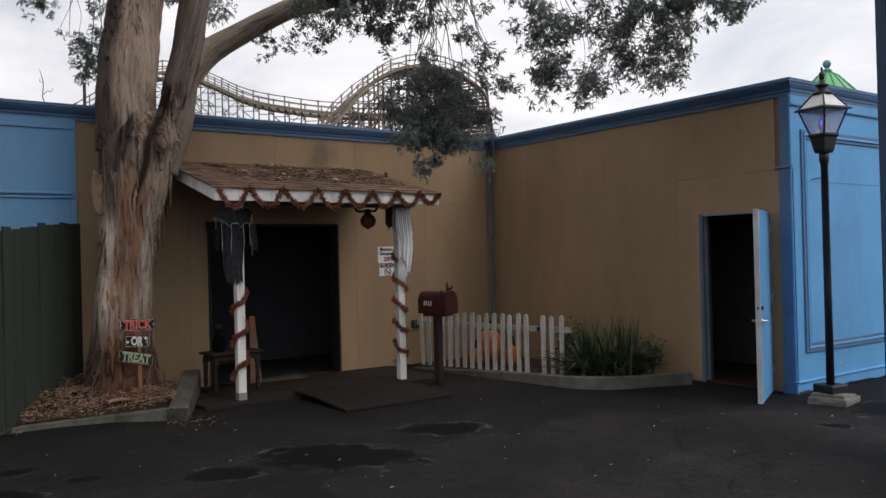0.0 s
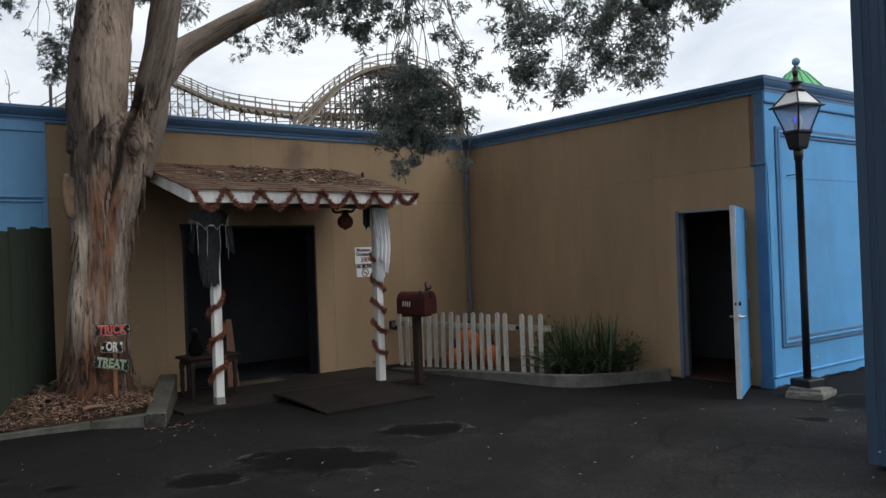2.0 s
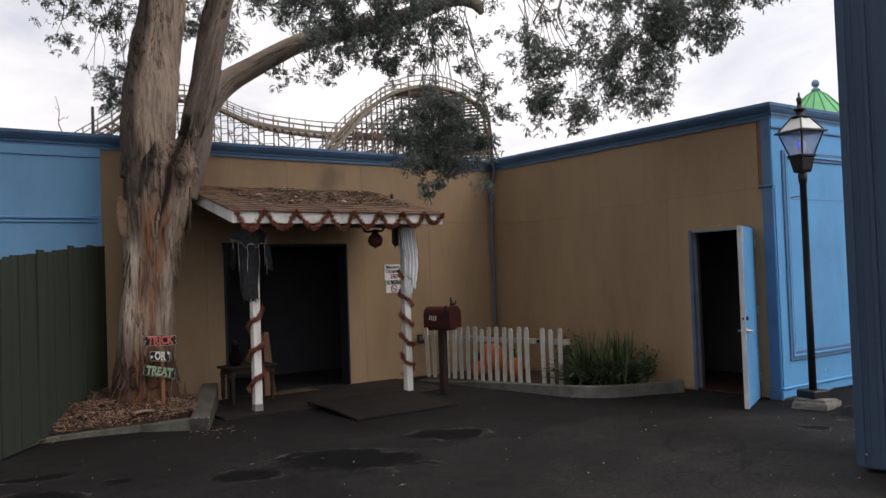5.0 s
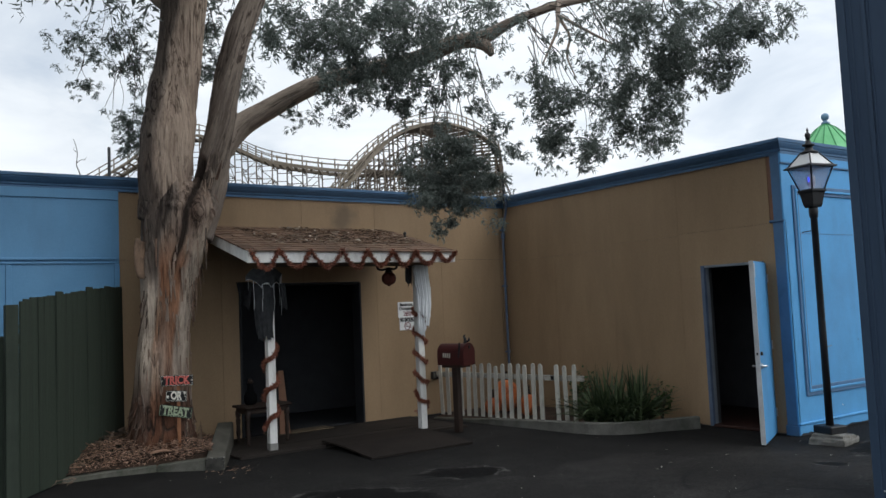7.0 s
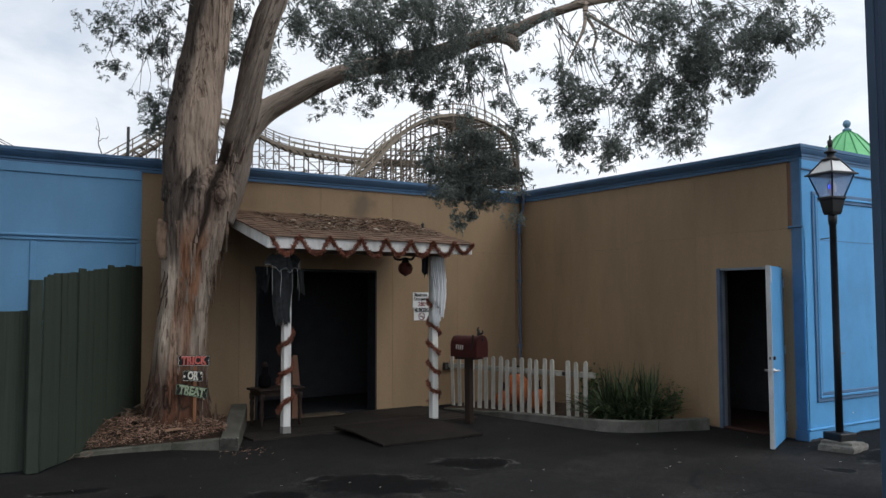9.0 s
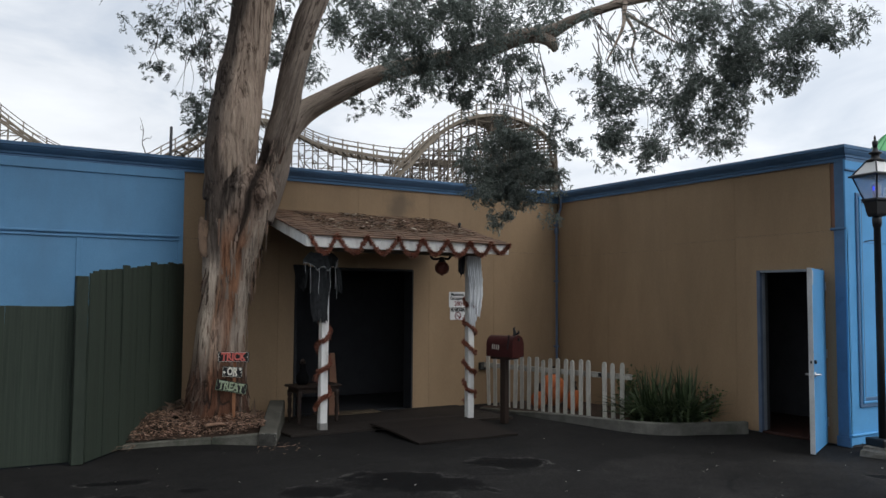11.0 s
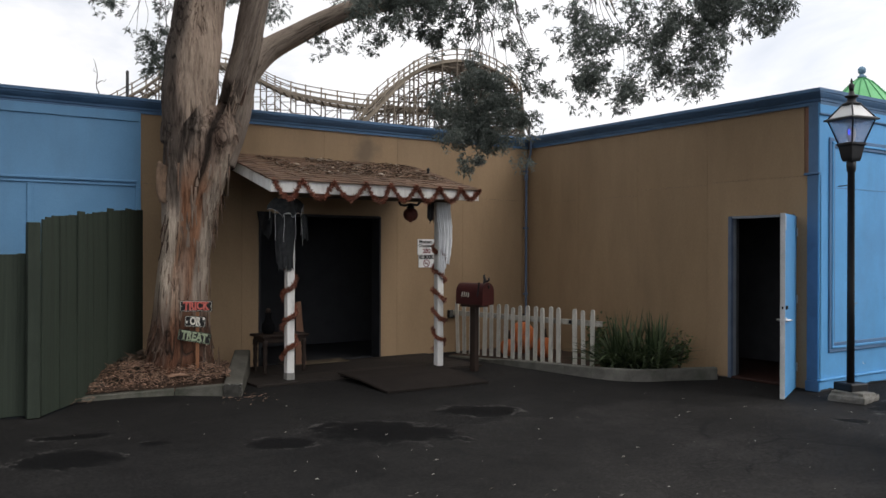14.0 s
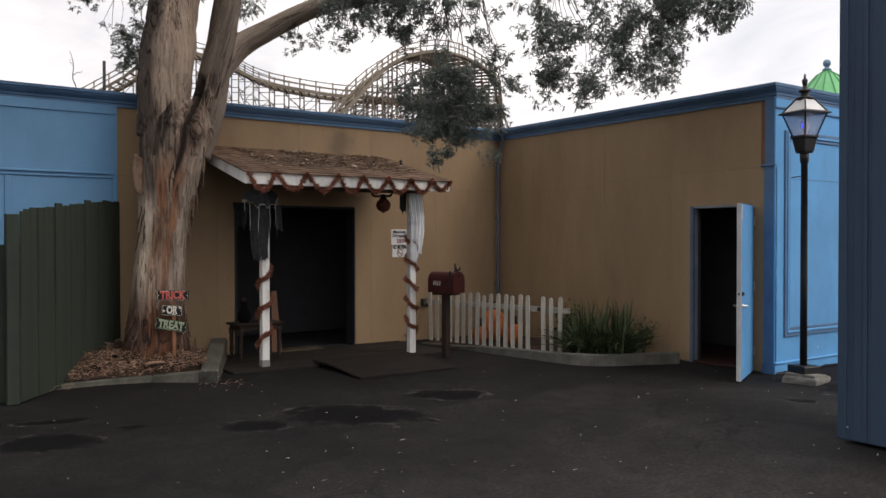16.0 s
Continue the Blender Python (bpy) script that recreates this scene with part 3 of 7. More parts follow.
def lettering(text, size, depth, material, parent, at, turn, bold=0.0, name="lettering", width=None):
    cu = bpy.data.curves.new(name, "FONT")
    cu.body, cu.size, cu.extrude, cu.offset, cu.align_x, cu.align_y = text, size, depth, bold, "CENTER", "CENTER"
    tmp = new(name, cu)
    me = bpy.data.meshes.new_from_object(tmp.evaluated_get(bpy.context.evaluated_depsgraph_get()))
    bpy.data.objects.remove(tmp)
    me.materials.clear()
    me.materials.append(material)
    ob = new(name, me)
    xs = [v.co.x for v in me.vertices]
    k = width / (max(xs) - min(xs)) if width and xs else 1.0
    ob.matrix_basis = pose(*at, *turn) @ Matrix.Diagonal((k, 1, 1, 1))
    ob.parent = parent
    return ob



# ---- the ground ----
structure("ground", Shape().add([(-300, -300, 0), (300, -300, 0), (300, 300, 0), (-300, 300, 0)], [(0, 1, 2, 3)]), ASPHALT,
          "dark worn asphalt yard with damp stains and cracks", "ground")

# ---- the building: cores, cladding, cornice, roofs ----
YN, XE, YS = 12.30, 9.70, 7.02          # north wall, east wall, blue south front
WALL_TOP, CORNICE = 3.34, 3.51
OPEN_L, OPEN_R, OPEN_TOP = 4.95, 6.86, 2.13
DOOR_S, DOOR_N, DOOR_TOP = 7.35, 8.28, 2.075

north = Shape()
north.box((OPEN_L + 6, 0.2, 3.4), ((OPEN_L - 6) / 2, YN + 0.12, 1.7), chamfer=0)
north.box((9.9 - OPEN_R, 0.2, 3.4), ((9.9 + OPEN_R) / 2, YN + 0.12, 1.7), chamfer=0)
north.box((OPEN_R - OPEN_L, 0.2, 3.4 - OPEN_TOP), ((OPEN_L + OPEN_R) / 2, YN + 0.12, (3.4 + OPEN_TOP) / 2), chamfer=0)
wall_north = structure("wall_north", north, DARK_PAINT, "tan plywood-clad wall with a wide doorway and a blue painted end", "wall")
east = Shape()
east.box((0.2, DOOR_S - YS - 0.004, 3.4), (XE + 0.12, (DOOR_S + YS + 0.004) / 2, 1.7), chamfer=0)
east.box((0.2, 12.31 - DOOR_N, 3.4), (XE + 0.12, (12.31 + DOOR_N) / 2, 1.7), chamfer=0)
east.box((0.2, DOOR_N - DOOR_S, 3.4 - DOOR_TOP), (XE + 0.12, (DOOR_S + DOOR_N) / 2, (3.4 + DOOR_TOP) / 2), chamfer=0)
wall_east = structure("wall_east", east, DARK_PAINT, "tan plywood-clad wall with an open service door", "wall")
south = Shape().box((6.0, 0.18, 3.4), (XE + 0.224 + 3.0, YS + 0.11, 1.7), chamfer=0)
wall_south = structure("wall_south", south, DARK_PAINT, "bright blue painted front with a framed panel", "wall")
back = Shape()
back.box((0.2, 12.0, 3.4), (15.9, 13.1, 1.7), chamfer=0)
back.box((22.0, 0.2, 3.4), (5.0, 19.1, 1.7), chamfer=0)
back.box((0.2, 6.6, 3.4), (-5.9, 15.8, 1.7), chamfer=0)
structure("wall_outer", back, DARK_PAINT, "plain outer walls that close the low building", "wall")
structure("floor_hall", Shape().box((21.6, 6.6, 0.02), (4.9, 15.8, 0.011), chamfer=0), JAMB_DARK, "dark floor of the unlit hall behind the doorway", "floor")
structure("floor_room", Shape().box((5.9, 5.0, 0.02), (12.85, 9.7, 0.012), chamfer=0), RED_FLOOR, "dull red floor inside the service door", "floor")
structure("roof_hall", Shape().box((22.0, 6.7, 0.08), (5.0, 15.78, 3.42), chamfer=0), ROOF_TAR, "flat felt roof of the hall", "roof")
structure("roof_room", Shape().box((6.1, 5.28, 0.08), (12.85, 9.74, 3.421), chamfer=0), ROOF_TAR, "flat felt roof of the side room", "roof")
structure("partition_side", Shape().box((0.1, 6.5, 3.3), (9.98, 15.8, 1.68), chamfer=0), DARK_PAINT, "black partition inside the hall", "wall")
# unseen partitions added to catch stray light and set how dark the openings look
structure("partition_hall", Shape().box((8.0, 0.1, 3.3), (5.9, 14.3, 1.69), chamfer=0), HALL_DARK, "added dark partition that sets how black the wide doorway looks", "wall")
structure("partition_room", Shape().box((0.1, 4.6, 3.3), (11.35, 9.7, 1.69), chamfer=0), DARK_PAINT, "added dark partition that sets how black the service door looks", "wall")

# tan sheets, butted with narrow joints; those round the openings are cut to them
def sheet(parent, axis, boxes):
    sh = Shape()
    for a, b, lo, hi in boxes:
        if axis == "x":
            sh.box((b - a, 0.016, hi - lo), ((a + b) / 2, YN + 0.010, (lo + hi) / 2), chamfer=0)
        else:
            sh.box((0.016, b - a, hi - lo), (XE + 0.010, (a + b) / 2, (lo + hi) / 2), chamfer=0)
    part("panel", sh, TAN, parent)


J = 0.0012
for a, b in ((3.38, 4.71), (7.15, 8.37), (8.37, 9.59), (9.59, XE)):
    sheet(wall_north, "x", [(a + J, b - J, 0.015, 2.46 - J)])
sheet(wall_north, "x", [(4.71 + J, OPEN_L, 0.015, OPEN_TOP), (4.71 + J, 5.93 - J, OPEN_TOP, 2.46 - J)])
sheet(wall_north, "x", [(OPEN_R, 7.15 - J, 0.015, OPEN_TOP), (5.93 + J, 7.15 - J, OPEN_TOP, 2.46 - J)])
for a, b in ((3.38, 4.71), (4.71, 5.93), (5.93, 7.15), (7.15, 8.37), (8.37, 9.59), (9.59, XE)):
    sheet(wall_north, "x", [(a + J, b - J, 2.46 + J, WALL_TOP)])
for a, b, z in ((8.61, 9.83, 2.50), (9.83, 11.05, 2.42), (11.05, 12.29, 2.42)):
    sheet(wall_east, "y", [(a + J, b - J, 0.015, z - J)])
    sheet(wall_east, "y", [(a + J, b - J, z + J, WALL_TOP)])
sheet(wall_east, "y", [(7.19, DOOR_S, 0.015, DOOR_TOP), (DOOR_N, 8.61 - J, 0.015, DOOR_TOP), (7.19, 8.61 - J, DOOR_TOP, 2.52 - J)])
sheet(wall_east, "y", [(7.23, 8.61 - J, 2.52 + J, WALL_TOP)])

# blue end of the north wall: boards, ledge, battens and frieze
blue = Shape()
blue.box((9.2, 0.04, WALL_TOP - 0.01), (3.38 - 4.6, YN - 0.004, (WALL_TOP + 0.01) / 2), chamfer=0.003)
part("blue_boarding", blue, SHADED_BLUE, wall_north, "blue painted boarding")
part("frieze", Shape().box((9.18, 0.02, 0.115), (3.37 - 4.6, YN - 0.034, 3.283), chamfer=0.003), SHADED_BLUE, wall_north, "blue frieze board")
part("ledge", Shape().box((9.16, 0.034, 0.03), (3.35 - 4.6, YN - 0.041, 2.475), chamfer=0.006), SHADED_BLUE, wall_north, "blue moulded ledge")
part("ledge", Shape().box((9.16, 0.022, 0.025), (3.35 - 4.6, YN - 0.035, 2.425), chamfer=0.006), SHADED_BLUE, wall_north)
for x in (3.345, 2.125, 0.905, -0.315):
    part("batten", Shape().box((0.066, 0.02, 2.4), (x, YN - 0.034, 1.205), chamfer=0.004), SHADED_BLUE, wall_north)

# cornice round both walls and the front
steps = [(0.0, 3.335), (0.022, 3.335), (0.024, 3.37), (0.04, 3.378), (0.046, 3.40), (0.075, 3.42), (0.105, 3.45), (0.112, 3.468), (0.128, 3.472), (0.13, CORNICE), (0.0, CORNICE)]
structure("cornice", Shape().sweep([(-6, YN), (XE, YN), (XE, YS), (15.8, YS)], [(0, -1), (-1, -1), (-1, -0.5), (0, -0.5)], steps), BLUE_TRIM,
          "deep blue moulded cornice along the top of the walls", "cornice")

# blue corner and front
front = wall_south
part("blue_boarding", Shape().box((6.1, 0.02, WALL_TOP - 0.10), (XE - 0.03 + 3.05, YS + 0.010, (WALL_TOP + 0.13) / 2), chamfer=0.002), BLUE, front, "bright blue painted boarding")
foot_board, foot_n = Shape(), 120
for k in range(foot_n + 1):
    x = XE - 0.034 + 6.1 * k / foot_n
    low = max(0.004, 0.022 + 0.035 * noise.noise((x * 3.1, 2.0, 0)) + 0.02 * noise.noise((x * 13, 5.0, 0)))
    foot_board.v += [(x, YS - 0.012, low), (x, YS - 0.012, 0.116), (x, YS - 0.008, 0.1195), (x, YS + 0.018, 0.1195), (x, YS + 0.018, low)]
foot_board.f = [(5 * k + j, 5 * k + (j + 1) % 5, 5 * k + 5 + (j + 1) % 5, 5 * k + 5 + j) for k in range(foot_n) for j in range(5)] + [tuple(range(5)), tuple(range(5 * foot_n + 4, 5 * foot_n - 1, -1))]
part("base_board", foot_board, BLUE, front, "blue base board with a ragged painted foot")
for x, z, w, tilt, mat in ((10.42, 1.00, 0.12, -7, FRAME_GREY), (11.1, 1.05, 0.02, 20, BLUE_TRIM), (10.62, 0.27, 0.025, 30, SIGN_WHITE), (10.66, 0.262, 0.012, -20, BLUE_TRIM)):
    part("scuff", Shape().box((w, 0.003, 0.010), (x, YS - 0.0015, z), (0, tilt, 0), 0.001), mat, front, "scuff in the blue paint")
part("base_ledge", Shape().box((6.1, 0.05, 0.028), (XE - 0.036 + 3.05, YS - 0.004, 0.137), chamfer=0.008), BLUE, front)
part("frieze", Shape().box((6.1, 0.02, 0.10), (XE - 0.034 + 3.05, YS - 0.002, 3.285), chamfer=0.003), BLUE, front)
part("frieze_bead", Shape().box((6.1, 0.03, 0.02), (XE - 0.036 + 3.05, YS - 0.006, 3.222), chamfer=0.006), BLUE_TRIM, front)
ML, MR, MB, MT = 9.855, 13.6, 0.445, 2.965
for k, (o, w, d, mat) in enumerate(((0.0, 0.045, 0.022, BLUE_TRIM), (0.045, 0.03, 0.034, BLUE), (0.075, 0.04, 0.018, BLUE_TRIM))):
    for horizontal, c in ((True, MB + o + w / 2), (True, MT - o - w / 2), (False, ML + o + w / 2), (False, MR - o - w / 2)):
        sh = Shape()
        if horizontal:
            sh.box((MR - ML - 2 * o, d, w), ((ML + MR) / 2, YS - d / 2 + 0.001, c), chamfer=0.006)
        else:
            sh.box((w, d - 0.001, MT - MB - 2 * o - 2 * w), (c, YS - d / 2 + 0.001, (MT + MB) / 2), chamfer=0.006)
        part("panel_moulding", sh, mat, front)
part("sheet_joint", Shape().box((3.5, 0.004, 0.006), (11.7, YS - 0.001, 2.38), chamfer=0), BLUE_TRIM, front)
part("corner_board", Shape().box((0.026, 0.145, 0.80), (XE - 0.004, YS + 0.074, 2.94), chamfer=0.004), BLUE_TRIM, wall_east, "blue corner board")
part("bare_strip", Shape().box((0.018, 0.05, 0.78), (XE + 0.006, YS + 0.175, 2.93), chamfer=0.003), PRIMER, wall_east, "bare rusty-brown strip where the paint has come away")
part("corner_board", Shape().box((0.03, 0.16, 2.4), (XE - 0.007, YS + 0.08, 1.32), chamfer=0.006), BLUE_TRIM, wall_east, "blue corner board")
part("corner_cap", Shape().box((0.05, 0.20, 0.03), (XE - 0.012, YS + 0.10, 2.536), chamfer=0.008), BLUE_TRIM, wall_east)
part("corner_plinth", Shape().box((0.05, 0.17, 0.12), (XE - 0.012, YS + 0.086, 0.06), chamfer=0.006), BLUE_TRIM, wall_east)

# frames of both openings
door_2 = tagged(thing("doorframe_east", (XE, 0, 0), "blue door frame with a pale steel rebate", "door frame", kind="structure"))
for y in (DOOR_N - 0.024, DOOR_S + 0.012):
    part("jamb", Shape().box((0.05, 0.05 if y > 8 else 0.022, DOOR_TOP - 0.01), (0.016, y, DOOR_TOP / 2 + 0.003), chamfer=0.004), PIPE_BLUE, door_2)
part("head", Shape().box((0.10, DOOR_N - DOOR_S - 0.08, 0.03), (0.046, (DOOR_N + DOOR_S) / 2 - 0.014, DOOR_TOP - 0.017), chamfer=0.004), FRAME_GREY, door_2)
part("rebate", Shape().box((0.06, 0.045, DOOR_TOP - 0.04), (0.074, DOOR_N - 0.024, DOOR_TOP / 2), chamfer=0.003), FRAME_GREY, door_2, "grey scuffed steel rebate")
part("threshold", Shape().box((0.24, DOOR_N - DOOR_S - 0.03, 0.03), (0.12, (DOOR_N + DOOR_S) / 2, 0.016), chamfer=0.006), RED_FLOOR, door_2)
door_1 = tagged(thing("doorframe_north", (0, YN, 0), "dark blue trim round the wide black doorway", "door frame", kind="structure"))
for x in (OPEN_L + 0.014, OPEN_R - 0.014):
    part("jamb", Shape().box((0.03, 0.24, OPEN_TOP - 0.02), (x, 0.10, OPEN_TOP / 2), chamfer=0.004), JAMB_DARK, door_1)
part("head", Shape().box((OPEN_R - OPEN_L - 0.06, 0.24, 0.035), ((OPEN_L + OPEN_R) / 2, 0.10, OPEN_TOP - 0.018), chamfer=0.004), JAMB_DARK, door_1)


# ---- porch ----
def porch():
    p = thing("porch", (0, 0, 0), "small porch with a cedar-shingled lean-to roof on two white posts", "porch")
    x0, x1, yf, yb, zf, zb = 4.378, 7.338, 10.50, YN - 0.012, 2.40, 2.88
    slope = math.degrees(math.atan2(zb - zf, yb - yf))
    run = math.hypot(yb - yf, zb - zf)
    mid = ((x0 + x1) / 2, (yf + yb) / 2, (zf + zb) / 2)
    part("roof_deck", Shape().box((x1 - x0 - 0.04, run - 0.03, 0.03), mid, (slope, 0, 0)), SOFFIT, p, "dark underside boards")
    part("fascia", Shape().box((x1 - x0, 0.03, 0.15), ((x0 + x1) / 2, yf - 0.005, zf - 0.032), chamfer=0.004), WHITE_PAINT, p, "white front fascia board")
    for x, nm in ((x0 + 0.012, "rake"), (x1 - 0.012, "rake")):
        sh = Shape()
        a, b = yf + 0.012, yb - 0.01
        h = 0.13
        za, zbk = zf + 0.03, zb + 0.03
        sh.add([(x - 0.014, a, za - h), (x + 0.014, a, za - h), (x + 0.014, b, zbk - h), (x - 0.014, b, zbk - h),
                (x - 0.014, a, za), (x + 0.014, a, za), (x + 0.014, b, zbk), (x - 0.014, b, zbk)],
               [(0, 1, 2, 3), (4, 5, 6, 7), (0, 1, 5, 4), (1, 2, 6, 5), (2, 3, 7, 6), (3, 0, 4, 7)])
        part(nm, sh, WHITE_PAINT, p, "white sloping side board")
    part("beam", Shape().box((2.45, 0.09, 0.16), (5.94, 11.02, 2.36), chamfer=0.006), SOFFIT, p, "dark cross beam")
    for x in (4.9, 5.6, 6.3, 7.0):
        part("rafter", Shape().box((0.05, run - 0.12, 0.09), (x, mid[1], mid[2] - 0.062), (slope, 0, 0)), SOFFIT, p)
    for x in (4.845, 7.055):
        post = part("post", Shape().box((0.098, 0.098, 2.26), (x, 11.02, 1.16), chamfer=0.006), WHITE_PAINT, p, "white chipped square post")
        if x < 6:
            part("post_foot", Shape().box((0.104, 0.104, 0.085), (x, 11.02, 0.074), chamfer=0.003), POST_GREY, post, "bare grey foot of the post")
    part("vent_pipe", Shape().lathe([(0.016, 0.0), (0.016, 0.07), (0.026, 0.075), (0.024, 0.10), (0.004, 0.12)], (7.22, 11.55, 2.70), 10), BLACK_IRON, p, "small black vent on the shingles")
    # shingle courses, each row lapped over the one below
    courses = 13
    mesh = mesh_of("shingle", Shape().box((1, 1, 0.012), (0, 0, 0), chamfer=0.003), SHINGLE)
    r = random.Random(3)
    for c in range(courses):
        f = (c + 0.5) / courses
        y, z = yf - 0.03 + (yb - yf + 0.02) * f, zf + (zb - zf) * f + 0.035
        x = x0 - 0.02
        while x < x1 + 0.02:
            w = r.uniform(0.10, 0.2)
            w = min(w, x1 + 0.03 - x)
            if w < 0.03:
                break
            piece("shingle", mesh, p, (x + w / 2, y + r.uniform(-0.006, 0.006), z + r.uniform(-0.003, 0.003)),
                  (slope - 3.2 + r.uniform(-0.5, 0.5), r.uniform(-0.6, 0.6), 0), (w - 0.005, run / courses + 0.06, 1))
            x += w
    return p


def leaf_scatter(name, count, place, size, material, label, category, seed, flat=0.5, slim=1.0):
    """Loose leaves and chips: small bent blades at places given by place(random)."""
    r = random.Random(seed)
    sh = Shape()
    for _ in range(count):
        x, y, z = place(r)
        l, w = size * r.uniform(0.5, 1.5), size * slim * r.uniform(0.10, 0.26)
        m = pose(x, y, z, r.uniform(-40, 40) * flat, r.uniform(-40, 40) * flat, r.uniform(0, 360))
        b = l * r.uniform(0.02, 0.16)
        sh.add([(-l / 2, 0, 0), (0, -w / 2, b), (l / 2, 0, 0), (0, w / 2, b)], [(0, 1, 2), (0, 2, 3)], m)
    return tagged(part(name, sh, material, None, flip=False), label, category, "", "stuff")


def roof_place(r):
    while True:
        x, f = r.uniform(4.85, 7.2), 0.25 + 0.75 * r.random()
        if noise.noise((x * 1.6, f * 3.5, 2.2)) + 0.9 * (0.55 - abs(f - 0.6)) > 0.12 - r.random() * 0.15:
            return x, 10.55 + 1.7 * f, 2.405 + 0.46 * f + 0.052 + r.random() * 0.014


def garland(name, points, label, seed, count=90, spike=0.034):
    """A tinsel garland: a twisted core and many short curled bristles round it."""
    r = random.Random(seed)
    sh = Shape()
    line = curve_through(points, 10)
    sh.tube(line, 0.011, 6)
    n = len(line)
    for i in range(int(count * n / 10)):
        k = r.uniform(0, n - 1.001)
        p = line[int(k)].lerp(line[int(k) + 1], k % 1)
        swell = 0.75 + 0.45 * noise.noise((k * 0.35, seed, 1.0)) + 0.25
        d = Vector((r.gauss(0, 1), r.gauss(0, 1), r.gauss(0, 1))).normalized()
        s = d.cross(Vector((r.gauss(0, 1), r.gauss(0, 1), r.gauss(0, 1)))).normalized() * 0.0045
        m = p + d * spike * 0.55 * swell
        e = m + (d + s * 80 * r.uniform(-1, 1)).normalized() * spike * r.uniform(0.25, 0.65) * swell
        sh.add([p - s, p + s, m + s, m - s, e + s * 0.3, e - s * 0.3], [(0, 1, 2, 3), (3, 2, 4, 5)])
    return tagged(part(name, sh, TINSEL, None, flip=False), label, "garland", "orange tinsel garlands")


def fascia_garland():
    """Eight uneven loops pinned along the top of the fascia, their feet hanging below it."""
    r, pts = random.Random(2), []
    pins = (4.40, 4.755, 5.175, 5.60, 5.955, 6.33, 6.69, 7.03, 7.33)
    drops = (0.205, 0.185, 0.19, 0.205, 0.175, 0.18, 0.165, 0.125)
    for k, (a, b) in enumerate(zip(pins, pins[1:])):
        lean = (0.56, 0.60, 0.5, 0.58, 0.5, 0.48, 0.52, 0.5)[k]
        for f, g in ((0.0, 0.0), (0.14, 0.36), (0.30, 0.80), (lean - 0.05, 1.0), (lean + 0.12, 0.95), (0.82, 0.52), (0.93, 0.13)):
            pts.append((a + (b - a) * f, 10.462 - 0.012 * r.random(), 2.432 - drops[k] * g + r.uniform(-0.006, 0.006)))
    pts.append((7.33, 10.462, 2.42))
    return garland("garland", pts, "orange-brown tinsel garland looped along the white porch fascia", 4, 95, 0.043)


def post_garland(x, z0, z1, turns, seed, way=1):
    """Tinsel wound round a post in uneven turns; way gives the sense of the winding."""
    pts = []
    n = int(turns * 8)
    for i in range(n + 1):
        a = 2 * math.pi * way * i / 8 + seed
        f = i / n
        w = 0.080 + 0.010 * math.sin(3.1 * i + seed)
        pts.append((x + w * math.cos(a), 11.02 + w * math.sin(a), z0 + (z1 - z0) * f + 0.02 * math.sin(1.7 * i + seed)))
    return garland("garland", pts, "orange-brown tinsel garland wound round a white porch post", seed, 120, 0.042)


def cloth_strip(sh, top, length, width, lean, r, fold=0.03, ragged=0.1, n=9, m=14):
    """A hanging strip of cloth with folds and a ragged foot."""
    verts, faces = [], []
    ph = r.uniform(0, 6)
    cuts = [r.uniform(0, ragged) for _ in range(n)]
    for j in range(m):
        f = j / (m - 1)
        for i in range(n):
            g = i / (n - 1) - 0.5
            wv = fold * math.sin(g * 9 + ph + f * 1.2) * (0.4 + f)
            verts.append((top[0] + g * width * (1 - 0.25 * f) + lean[0] * f, top[1] + wv + lean[1] * f, top[2] - f * (length - cuts[i])))
    for j in range(m - 1):
        faces += [(j * n + i, j * n + i + 1, (j + 1) * n + i + 1, (j + 1) * n + i) for i in range(n - 1)]
    k = len(verts)
    verts += [(x, y + 0.004, z) for x, y, z in verts]
    faces += [tuple(q + k for q in f[::-1]) for f in faces]
    rim = [j * n for j in range(m)] + [(m - 1) * n + i for i in range(1, n)] + [j * n + n - 1 for j in range(m - 2, -1, -1)] + list(range(n - 2, 0, -1))
    faces += [(a, b, b + k, a + k) for a, b in zip(rim, rim[1:] + rim[:1])]
    return sh.add(verts, faces)


